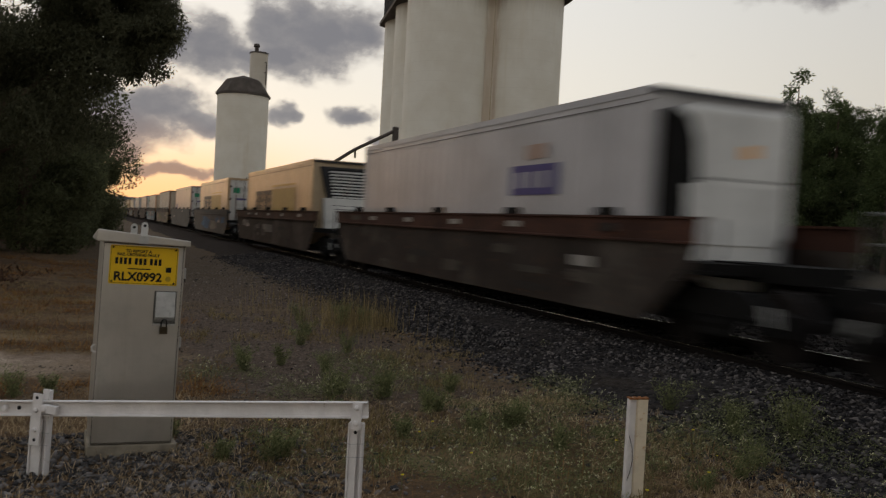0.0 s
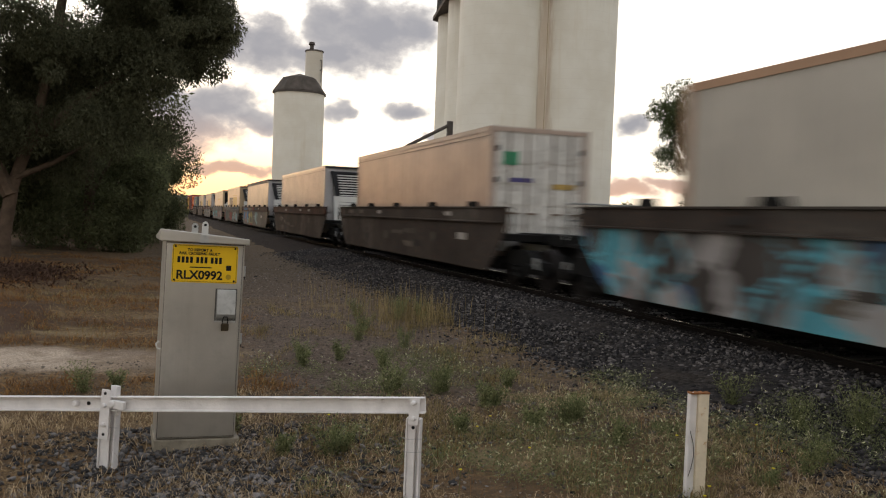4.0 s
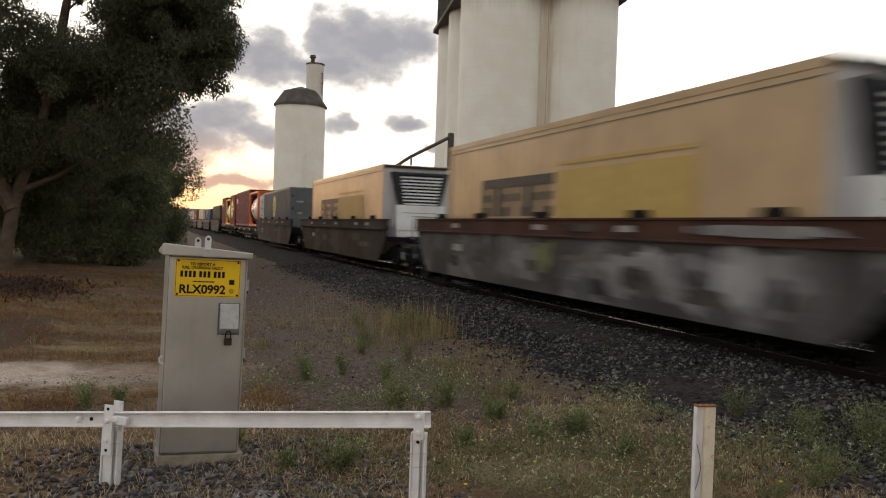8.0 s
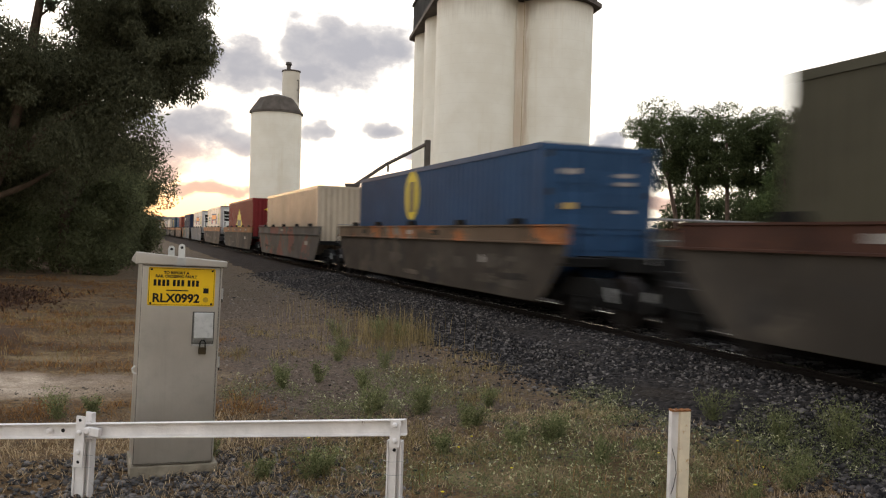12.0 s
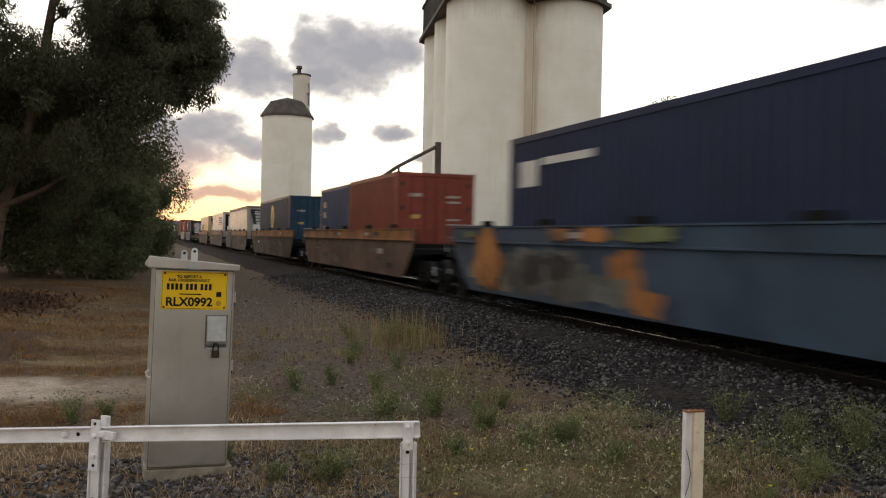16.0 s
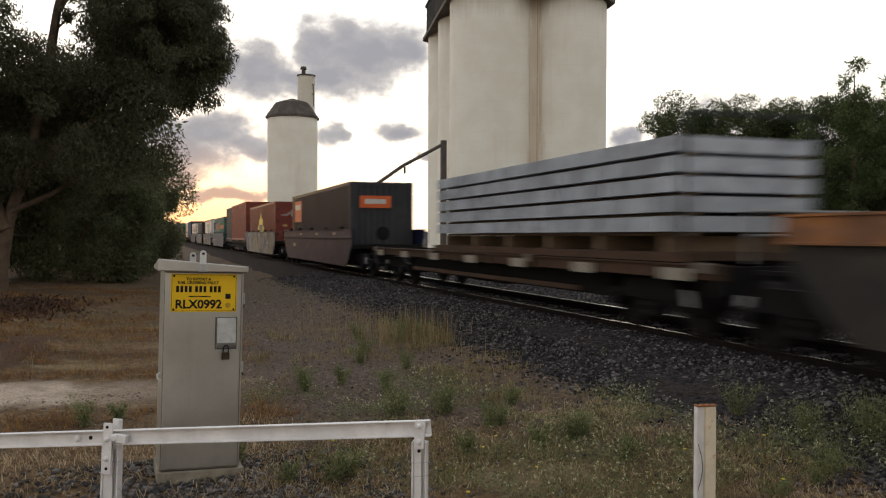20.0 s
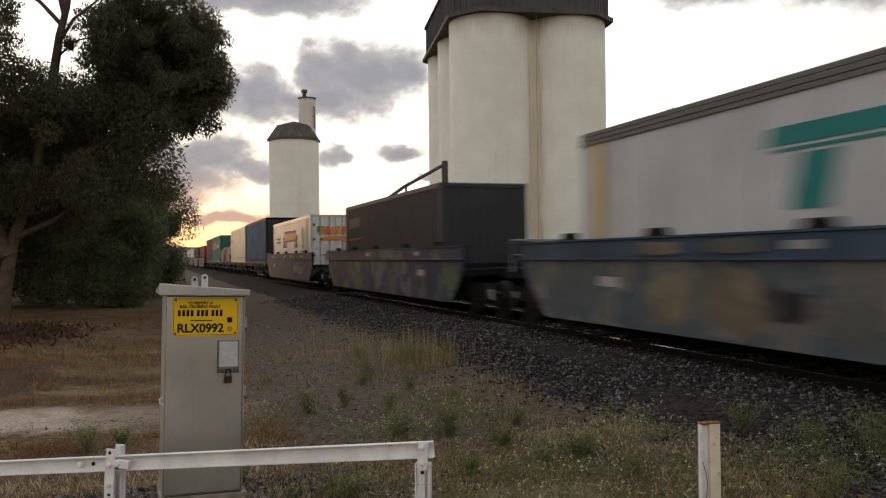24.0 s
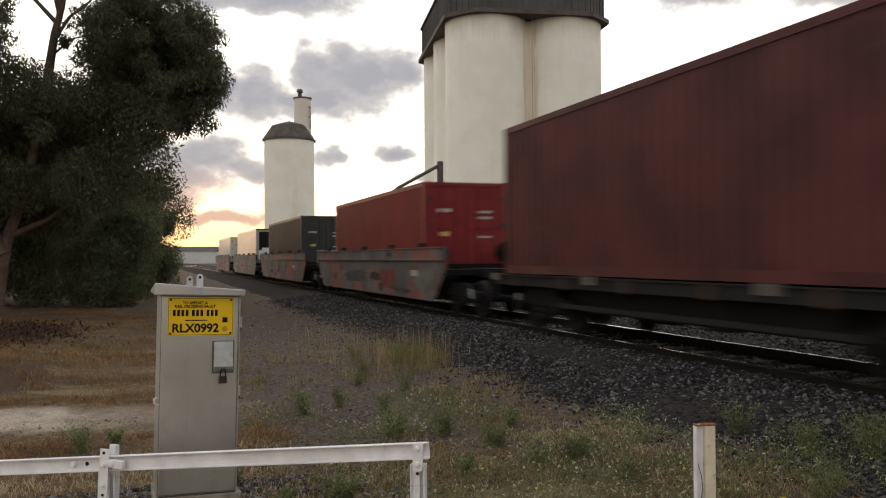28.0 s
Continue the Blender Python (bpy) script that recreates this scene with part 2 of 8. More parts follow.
def build_ground_material():
    m, k = fresh("dry_ground")
    pos = k.n("ShaderNodeNewGeometry").outputs["Position"]
    x, y, z = k.xyz(pos)
    n1 = k.noise(pos, 0.35, 4.0)
    n2 = k.noise(pos, 1.7, 5.0, 0.65)
    n3 = k.noise(pos, 14.0, 6.0, 0.7)
    n4 = k.noise(pos, 70.0, 3.0, 0.7)
    grass = k.mix(k.step(n2, 0.3, 0.7), (0.19, 0.104, 0.043), (0.36, 0.228, 0.102))
    grass = k.mix(k.math("MULTIPLY", k.step(n1, 0.48, 0.66), 0.6), grass, (0.15, 0.115, 0.045))
    grass = k.mix(k.step(n3, 0.35, 0.7), (0.100, 0.060, 0.030), grass)
    rough_patch = k.noise(pos, 0.8, 5.0, 0.7)
    grass = k.mix(k.math("MULTIPLY", k.step(rough_patch, 0.5, 0.62), 0.7), grass, (0.095, 0.055, 0.027))
    grass = k.mix(k.math("MULTIPLY", k.step(k.noise(pos, 0.55, 3.0), 0.56, 0.68), 0.5), grass, (0.40, 0.30, 0.165))
    # sandy gravel beside the line
    sand = k.mix(k.step(n3, 0.3, 0.75), (0.060, 0.042, 0.032), (0.215, 0.150, 0.108))
    wx = k.math("ADD", x, k.math("MULTIPLY", k.math("SUBTRACT", n2, 0.5), 1.6))
    strip = k.math("MULTIPLY", k.step(wx, 0.5, 1.5), k.math("SUBTRACT", 1.0, k.step(wx, 4.0, 5.0)))
    strip = k.math("MULTIPLY", strip, k.step(k.math("ADD", y, k.math("MULTIPLY", n2, 3.0)), 7.5, 10.0))
    strip = k.math("MULTIPLY", strip, k.math("SUBTRACT", 1.0, k.math("MULTIPLY", k.step(n1, 0.5, 0.62), 0.6)))
    c = k.mix(strip, grass, sand)
    # pale vehicle track
    wy = k.math("ADD", y, k.math("ADD", k.math("MULTIPLY", k.math("SUBTRACT", n2, 0.5), 1.1), k.math("MULTIPLY", x, 0.12)))
    # uneven brown clods and leaf litter in the clearing
    clod = k.math("MULTIPLY", k.step(k.noise(k.scale(pos, (0.5, 1.3, 1.0)), 0.9, 6.0, 0.72), 0.50, 0.60), k.math("SUBTRACT", 1.0, k.step(wx, 0.2, 1.0)))
    c = k.mix(k.math("MULTIPLY", clod, k.math("MULTIPLY", k.step(y, 8.0, 11.0), 0.8)), c, (0.095, 0.050, 0.026))
    # heap of red brown leaf litter by the large tree
    hx = k.math("DIVIDE", k.math("ADD", wx, 2.3), 1.2)
    hy = k.math("DIVIDE", k.math("SUBTRACT", y, 13.8), 2.0)
    heap = k.math("SUBTRACT", 1.0, k.step(k.math("ADD", k.math("ADD", k.math("MULTIPLY", hx, hx), k.math("MULTIPLY", hy, hy)), k.math("MULTIPLY", n2, 0.8)), 0.9, 1.5))
    c = k.mix(k.math("MULTIPLY", heap, 0.85), c, k.mix(n3, (0.035, 0.017, 0.010), (0.115, 0.055, 0.030)))
    lane = k.math("MULTIPLY", k.step(wy, 9.2, 9.7), k.math("SUBTRACT", 1.0, k.step(wy, 10.4, 11.1)))
    lane = k.math("MULTIPLY", lane, k.math("SUBTRACT", 1.0, k.math("MULTIPLY", k.step(k.noise(pos, 2.6, 5.0, 0.7), 0.52, 0.62), 0.35)))
    lane = k.math("MULTIPLY", lane, k.math("SUBTRACT", 1.0, k.math("MULTIPLY", k.step(wx, -1.1, -0.5), 0.55)))
    lane = k.math("MULTIPLY", lane, k.math("SUBTRACT", 1.0, k.step(wx, -0.5, 1.4)))
    c = k.mix(lane, c, k.mix(n3, (0.46, 0.34, 0.24), (0.78, 0.64, 0.50)))
    # dark leaf litter under the trees
    lit = k.math("MULTIPLY", k.math("SUBTRACT", 1.0, k.step(wx, -4.5, 0.6)), k.step(y, 15.0, 24.0))
    c = k.mix(k.math("MULTIPLY", lit, k.math("MULTIPLY", k.step(n2, 0.35, 0.6), 0.55)), c, (0.06, 0.038, 0.024))
    # dull weedy strip farther along the line
    c = k.mix(k.math("MULTIPLY", k.math("MULTIPLY", k.step(y, 14.0, 26.0), k.step(wx, -1.5, 1.0)), 0.8), c, k.mix(n3, (0.035, 0.026, 0.015), (0.095, 0.068, 0.038)))
    # beyond the line: dark weedy cess
    c = k.mix(k.step(wx, 10.5, 11.5), c, k.mix(n3, (0.022, 0.019, 0.014), (0.060, 0.050, 0.034)))
    c = k.mix(k.math("MULTIPLY", k.step(n4, 0.42, 0.62), 0.6), c, shade((0.2, 0.16, 0.11), 0.35))
    h = k.math("ADD", k.math("MULTIPLY", n3, 0.7), k.math("MULTIPLY", n4, 0.5))
    return finish(k, m, c, 0.95, 0.0, h, 0.9, 0.05, 0.2)


def stone_material(name, dark, light, sc=30.0):
    m, k = fresh(name)
    g = k.n("ShaderNodeNewGeometry")
    c = k.mix(k.math("POWER", g.outputs["Random Per Island"], 3.0), dark, light)
    n = k.noise(g.outputs["Position"], sc, 5.0, 0.7)
    c = k.mix(k.math("MULTIPLY", k.step(n, 0.4, 0.8), 0.6), c, shade(dark, 0.6))
    return finish(k, m, c, 0.9, 0.0, n, 0.5, 0.01, 0.1)


def plain(name, col, rough=0.7, metal=0.0, var=0.25, sc=6.0, bump=0.25, wear=None):
    if name in MATS:
        return MATS[name]
    m, k = fresh(name)
    o = k.n("ShaderNodeTexCoord").outputs["Object"]
    a = k.noise(o, sc, 5.0, 0.6)
    b = k.noise(o, sc * 0.15, 2.0)
    c = k.mix(k.step(a, 0.25, 0.8), shade(col, 1 - var), shade(col, 1 + var))
    c = k.mix(k.math("MULTIPLY", k.step(b, 0.4, 0.7), var), c, shade(col, 0.7))
    if wear:
        w = k.noise(o, sc * 1.3, 7.0, 0.75)
        c = k.mix(k.step(w, wear[1], wear[1] + 0.09), c, wear[0])
    MATS[name] = finish(k, m, c, rough, metal, k.noise(o, sc * 6, 4.0), bump, 0.008)
    return MATS[name]


VALLEYS = ((46.95, 100.9),)


def build_silo_material():
    m, k = fresh("painted_concrete")
    o = k.n("ShaderNodeNewGeometry").outputs["Position"]
    x, y, z = k.xyz(o)
    a = k.noise(o, 0.25, 4.0)
    run = k.noise(k.scale(o, (0.9, 0.9, 0.05)), 1.0, 4.0, 0.65)
    lift = k.math("FRACT", k.math("DIVIDE", z, 1.25))
    c = k.mix(k.step(a, 0.3, 0.7), (0.75, 0.70, 0.60), (0.82, 0.78, 0.69))
    c = k.mix(k.math("MULTIPLY", k.step(run, 0.55, 0.85), 0.35), c, (0.60, 0.49, 0.32))
    c = k.mix(k.math("MULTIPLY", k.math("LESS_THAN", lift, 0.05), 0.10), c, (0.45, 0.40, 0.33))
    # rust where the cells meet, running down from the eave
    for vx, vy in VALLEYS:
        dx = k.math("SUBTRACT", x, vx)
        dy = k.math("SUBTRACT", y, vy)
        r = k.math("SQRT", k.math("ADD", k.math("MULTIPLY", dx, dx), k.math("MULTIPLY", dy, dy)))
        r = k.math("ADD", r, k.math("MULTIPLY", k.math("SUBTRACT", k.noise(k.scale(o, (1.0, 1.0, 0.12)), 1.5, 5.0, 0.7), 0.5), 3.4))
        c = k.mix(k.math("MULTIPLY", k.math("SUBTRACT", 1.0, k.step(r, 0.2, 1.5)), 0.42), c, (0.40, 0.235, 0.10))
    # dark runs below the eaves
    run2 = k.noise(k.scale(o, (1.6, 1.6, 0.12)), 1.0, 3.0, 0.7)
    c = k.mix(k.math("MULTIPLY", k.step(k.math("ADD", z, k.math("MULTIPLY", run2, 5.0)), 31.5, 35.0), 0.28), c, (0.20, 0.13, 0.08))
    return finish(k, m, c, 0.8, 0.0, k.noise(o, 3.0, 5.0), 0.25, 0.03, 0.25)


GROUND = build_ground_material()
SILO = build_silo_material()
BALLAST = stone_material("ballast_stone", (0.018, 0.017, 0.018), (0.20, 0.178, 0.166))
HEAPSTONE = stone_material("heap_stone", (0.045, 0.043, 0.043), (0.30, 0.275, 0.26))
PEBBLE = stone_material("path_pebble", (0.09, 0.075, 0.06), (0.34, 0.28, 0.23), 60.0)
STEEL = plain("rail_steel", (0.62, 0.60, 0.57), 0.22, 1.0, 0.15, 9.0, 0.1)
RAIL_SIDE = plain("rail_rust", (0.013, 0.010, 0.009), 0.85, 0.1, 0.3, 8.0)
SLEEPER = plain("sleeper_concrete", (0.10, 0.095, 0.09), 0.9, 0.0, 0.25, 5.0, 0.4)
NEWCON = paint("new_concrete", (0.36, 0.38, 0.41), 0.8, grime=0.35, streak=0.2, scale=2.0, mottle=0.28)
BLACK = plain("underframe_black", (0.009, 0.0085, 0.008), 0.85, 0.0, 0.3, 3.0)
RUBBER = plain("dark_rubber", (0.018, 0.018, 0.018), 0.8, 0.0, 0.2, 9.0)
WHEEL = plain("wheel_steel", (0.016, 0.013, 0.012), 0.75, 0.0, 0.3, 6.0)
TREAD = plain("bright_plate", (0.26, 0.26, 0.25), 0.5, 0.0, 0.2, 4.0)
WHITE = paint("white_unit", (0.66, 0.655, 0.63), 0.45, grime=0.22, streak=0.12)
MARK = paint("marker_white", (0.33, 0.31, 0.285), 0.55, grime=0.6)
DARKGREY = plain("dark_trim", (0.035, 0.036, 0.04), 0.6, 0.0, 0.2, 4.0)
TIMBER = plain("dunnage_timber", (0.16, 0.11, 0.07), 0.85, 0.0, 0.3, 8.0)
GALV = paint("galvanised_sheet", (0.50, 0.475, 0.435), 0.36, metal=0.85, grime=0.16, streak=0.10, scale=2.2, bump=0.08)
GALVBOX = paint("zinc_spangle", (0.47, 0.47, 0.46), 0.4, metal=0.6, grime=0.5, scale=9.0)
YELLOW = plain("sign_yellow", (0.80, 0.50, 0.02), 0.45, 0.0, 0.05, 4.0, 0.05)
INK = plain("sign_black", (0.012, 0.012, 0.012), 0.5, 0.0, 0.1, 5.0, 0.05)
FENCE = plain("chipped_white_paint", (0.77, 0.735, 0.715), 0.5, 0.0, 0.13, 7.0, 0.45, ((0.26, 0.17, 0.12), 0.64))
RUSTY = plain("rusty_white_paint", (0.74, 0.64, 0.48), 0.55, 0.0, 0.16, 6.0, 0.4, ((0.52, 0.31, 0.14), 0.55))
RUST = plain("bare_rust", (0.23, 0.095, 0.035), 0.85, 0.0, 0.35, 14.0, 0.5)
BRASS = plain("old_brass", (0.06, 0.045, 0.026), 0.5, 0.5, 0.3, 20.0)
BARK = plain("gum_bark", (0.105, 0.074, 0.053), 0.9, 0.0, 0.4, 3.0, 0.7)
PINEBARK = plain("pine_bark", (0.12, 0.085, 0.065), 0.9, 0.0, 0.3, 3.0, 0.7)
GUM = foliage("gum_leaves", (0.060, 0.062, 0.036), (0.158, 0.160, 0.095), 0.6)
SHRUB = foliage("dark_shrub_leaves", (0.068, 0.074, 0.038), (0.176, 0.186, 0.094), 0.5)
PINE = foliage("pine_needles", (0.046, 0.058, 0.026), (0.130, 0.150, 0.065), 0.3)
CONIFER = foliage("conifer_leaves", (0.055, 0.076, 0.029), (0.150, 0.185, 0.075), 0.4)
WEED = foliage("weed_leaves", (0.062, 0.076, 0.030), (0.36, 0.375, 0.180), 3.0)
STRAW = foliage("dry_grass_blades", (0.14, 0.085, 0.040), (0.80, 0.62, 0.39), 2.0)
HAY = foliage("matted_hay_blades", (0.105, 0.048, 0.016), (0.42, 0.225, 0.080), 1.0)
OLIVE = foliage("fading_grass_blades", (0.11, 0.085, 0.036), (0.47, 0.36, 0.175), 1.5)
FLOWER = plain("yellow_petals", (0.75, 0.60, 0.03), 0.6, 0.0, 0.1, 9.0)
ROOF = plain("grey_roof_sheet", (0.085, 0.082, 0.080), 0.8, 0.0, 0.25, 0.4, 0.2)
EAVE = plain("weathered_eave", (0.10, 0.085, 0.075), 0.8, 0.0, 0.3, 0.6)
HILL = plain("far_hill", (0.075, 0.072, 0.070), 1.0, 0.0, 0.3, 0.02, 0.0)
SHED = plain("far_shed_white", (0.55, 0.53, 0.50), 0.7, 0.0, 0.1, 0.2)

# ---- building helpers ----


class Geo:
    """Collects boxes, prisms and tubes into one mesh."""

    def __init__(self):
        self.v, self.f = [], []

    def box(self, x0, x1, y0, y1, z0, z1):
        return self.prism([(x0, y0), (x1, y0), (x1, y1), (x0, y1)], z0, z1)

    def prism(self, poly, a, b, axis="z"):
        """A polygon pushed from a to b along an axis; poly is (x, y), (y, z) or (x, z)."""
        n, s = len(poly), len(self.v)
        for h in (a, b):
            for p, q in poly:
                self.v.append((p, q, h) if axis == "z" else (h, p, q) if axis == "x" else (p, h, q))
        self.f.append(tuple(range(s, s + n)))
        self.f.append(tuple(range(s + n, s + 2 * n)))
        for i in range(n):
            j = (i + 1) % n
            self.f.append((s + i, s + j, s + n + j, s + n + i))
        return self

    def lathe(self, c, axis, profile, n=20):
        """profile: (distance along axis, radius) rings."""
        s = len(self.v)
        for d, r in profile:
            for i in range(n):
                a = 2 * math.pi * i / n
                u, w = r * math.cos(a), r * math.sin(a)
                p = {"x": (d, u, w), "y": (u, d, w), "z": (u, w, d)}[axis]
                self.v.append((c[0] + p[0], c[1] + p[1], c[2] + p[2]))
        for k in range(len(profile) - 1):
            for i in range(n):
                j = (i + 1) % n
                self.f.append((s + k * n + i, s + k * n + j, s + (k + 1) * n + j, s + (k + 1) * n + i))
        self.f.append(tuple(range(s, s + n)))
        self.f.append(tuple(range(s + (len(profile) - 1) * n, s + len(profile) * n)))
        return self

    def tube(self, pts, r, n=8):
        """A round bar along points; r is one radius or one for each point."""
        rs = r if isinstance(r, (list, tuple)) else [r] * len(pts)
        s = len(self.v)
        P = [Vector(p) for p in pts]
        for i, p in enumerate(P):
            t = (P[min(i + 1, len(P) - 1)] - P[max(i - 1, 0)]).normalized()
            a = t.orthogonal().normalized() if i == 0 else (a - t * a.dot(t)).normalized()
            b = t.cross(a)
            for k in range(n):
                g = 2 * math.pi * k / n
                self.v.append(tuple(p + (a * math.cos(g) + b * math.sin(g)) * rs[i]))
        for i in range(len(P) - 1):
            for k in range(n):
                j = (k + 1) % n
                self.f.append((s + i * n + k, s + i * n + j, s + (i + 1) * n + j, s + (i + 1) * n + k))
        self.f.append(tuple(range(s, s + n)))
        self.f.append(tuple(range(s + (len(P) - 1) * n, s + len(P) * n)))
        return self

    def mesh(self, name, mat, smooth=False):
        me = bpy.data.meshes.new(name)
        me.from_pydata(self.v, [], self.f)
        bm = bmesh.new()
        bm.from_mesh(me)
        bmesh.ops.recalc_face_normals(bm, faces=bm.faces)
        bm.to_mesh(me)
        bm.free()
        if smooth:
            me.shade_smooth()
            me.set_sharp_from_angle(angle=radians(40))
        me.materials.append(mat)
        return me


def fast(name, V, F, mat):
    """A mesh from numpy arrays; all faces have the same number of corners."""
    me = bpy.data.meshes.new(name)
    n, k = F.shape
    me.vertices.add(len(V))
    me.vertices.foreach_set("co", np.asarray(V, dtype=np.float32).ravel())
    me.loops.add(n * k)
    me.loops.foreach_set("vertex_index", F.astype(np.int32).ravel())
    me.polygons.add(n)
    me.polygons.foreach_set("loop_start", np.arange(0, n * k, k, dtype=np.int32))
    me.update(calc_edges=True)
    me.validate()
    me.materials.append(mat)
    return me


def part(name, geo, mat, parent, label="", smooth=False, bevel=0.0):
    me = geo.mesh(name, mat, smooth) if isinstance(geo, Geo) else geo
    ob = new(name, me)
    ob.parent = parent
    if label:
        ob["label"] = label
    if bevel:
        round_edges(ob, bevel)
    return ob


def round_edges(ob, w, seg=2):
    b = ob.modifiers.new("bevel", "BEVEL")
    b.width, b.segments, b.limit_method, b.angle_limit = w, seg, "ANGLE", radians(35)
    b.harden_normals = False


def thing(name, label, category, m=None, group="", kind=""):
    ob = new(name)
    ob.empty_display_size = 0.3
    if m is not None:
        ob.matrix_basis = m
    return tagged(ob, label, category, group, kind)


def solid(name, geo, mat, label, category, m=None, group="", kind="", smooth=False):
    ob = new(name, geo.mesh(name, mat, smooth) if isinstance(geo, Geo) else geo)
    if m is not None:
        ob.matrix_basis = m
    return tagged(ob, label, category, group, kind)


RNG = np.random.default_rng(7)

# ---- ground, line and ballast ----
TRACK_X, RAIL_Z = 8.22, 0.32


def ground_height(x, y):
    h = 0.05 * noise.noise(Vector((x * 0.35, y * 0.35, 0))) + 0.025 * noise.noise(Vector((x * 1.3, y * 1.3, 3)))
    if x < -0.6 and y > 10.5:
        h += 0.09 * min(1.0, (-0.6 - x) / 1.5) * min(1.0, (y - 10.5) / 2) * (0.5 + noise.noise(Vector((x * 0.55, y * 0.3, 8))) + 0.5 * noise.noise(Vector((x * 1.7, y * 0.9, 2))))
    if x < -1.5:
        h += 0.16 * min(1.0, (-1.5 - x) / 4) * max(0.0, min(1.0, (y - 12) / 8))
    return h


def build_ground():
    def axis(lo, hi, fine_lo, fine_hi, step, grow):
        a = list(np.arange(fine_lo, fine_hi, step))
        s, v = step, fine_hi
        while v < hi:
            a.append(v)
            s *= grow
            v += s
        a.append(hi)
        s, v, b = step, fine_lo - step, []
        while v > lo:
            b.append(v)
            s *= grow
            v -= s
        b.append(lo)
        return b[::-1] + a
    xs = axis(-2500, 2500, -9, 14, 0.22, 1.25)
    ys = axis(-2500, 4000, 2, 26, 0.22, 1.22)
    X, Y = np.meshgrid(xs, ys, indexing="ij")
    Z = np.array([[ground_height(x, y) if abs(x) < 90 and -60 < y < 250 else 0.0 for y in ys] for x in xs])
    V = np.stack([X.ravel(), Y.ravel(), Z.ravel()], 1)
    i, j = np.meshgrid(np.arange(len(xs) - 1), np.arange(len(ys) - 1), indexing="ij")
    a = (i * len(ys) + j).ravel()
    F = np.stack([a, a + len(ys), a + len(ys) + 1, a + 1], 1)
    me = fast("ground", V, F, GROUND)
    me.shade_smooth()
    tagged(new("ground", me), "dry grass and sandy gravel ground with a pale vehicle track", "ground", kind="structure")


def build_line():
    # ballast bank
    prof = [(4.45, -0.10), (4.95, 0.0), (5.6, 0.085), (6.3, 0.19), (6.8, 0.235), (7.34, 0.235), (7.62, 0.165), (9.6, 0.16), (10.3, 0.12), (13.0, 0.10), (16.5, -0.06)]
    ys = np.concatenate([np.arange(-30, 60, 0.5), np.arange(60, 420, 4.0)])
    V, F = [], []
    for y in ys:
        for x, z in prof:
            V.append((x + 0.25 * noise.noise(Vector((x, y * 0.6, 1))), y, z + 0.025 * noise.noise(Vector((x * 2, y * 2, 5)))))
    n = len(prof)
    for i in range(len(ys) - 1):
        for j in range(n - 1):
            a = i * n + j
            F.append((a, a + 1, a + n + 1, a + n))
    m, k = fresh("ballast_bed")
    pos = k.n("ShaderNodeNewGeometry").outputs["Position"]
    vor = k.n("ShaderNodeTexVoronoi")
    k.link(pos, vor.inputs["Vector"])
    vor.inputs["Scale"].default_value = 17.0
    c = k.mix(vor.outputs["Color"], (0.012, 0.011, 0.011), (0.062, 0.055, 0.051))
    n2 = k.noise(pos, 1.2, 4.0)
    c = k.mix(k.math("MULTIPLY", k.step(n2, 0.5, 0.7), 0.3), c, (0.07, 0.055, 0.04))
    h = k.math("SUBTRACT", 1.0, vor.outputs["Distance"])
    finish(k, m, c, 0.95, 0.0, h, 1.0, 0.06, 0.03)
    bed = tagged(new("ballast_bank", fast("ballast_bank", np.array(V), np.array(F), m)), "dark grey crushed stone railway ballast bank", "ballast", kind="structure")
    bed.data.shade_smooth()
    track = thing("railway_track", "single railway track with bright worn railheads on sleepers", "railway track", kind="structure")
    for nm, sx in (("rail", -1), ("rail", 1)):
        x = TRACK_X + sx * 0.7525
        g = Geo()
        w = [(-0.070, -0.150), (0.070, -0.150), (0.070, -0.138), (0.014, -0.118), (0.010, -0.045), (0.034, -0.034), (0.034, -0.004), (-0.034, -0.004), (-0.034, -0.034), (-0.010, -0.045), (-0.014, -0.118), (-0.070, -0.138)]
        g.prism([(x + p, RAIL_Z + q) for p, q in w], -40, 420, axis="y")
        r = part(nm, g, RAIL_SIDE, track, "rusty steel rail")
        part("railhead", Geo().box(x - 0.034, x + 0.034, -40, 420, RAIL_Z - 0.004, RAIL_Z), STEEL, r, "polished running surface")
    s = Geo().prism([(-1.25, RAIL_Z - 0.36), (1.25, RAIL_Z - 0.36), (1.25, RAIL_Z - 0.165), (0.95, RAIL_Z - 0.152), (-0.95, RAIL_Z - 0.152), (-1.25, RAIL_Z - 0.165)], -0.12, 0.12, axis="y").mesh("sleeper", SLEEPER)
    clip = Geo().box(-0.07, 0.07, -0.04, 0.04, 0, 0.05).mesh("rail_clip", RAIL_SIDE)
    for i in range(150):
        y = -14 + i * 0.68
        o = new("sleeper", s)
        o.parent, o.location = track, (TRACK_X + random.uniform(-0.02, 0.02), y, 0)
        if 0 < i < 75:
            for sx in (-0.87, -0.635):
                c = new("rail_clip", clip)
                c.parent, c.location = o, (sx, 0, RAIL_Z - 0.155)


def ico():
    bm = bmesh.new()
    bmesh.ops.create_icosphere(bm, subdivisions=1, radius=1.0)
    v = np.array([x.co[:] for x in bm.verts])
    f = np.array([[a.index for a in t.verts] for t in bm.faces])
    bm.free()
    return v, f


ICO_V, ICO_F = ico()


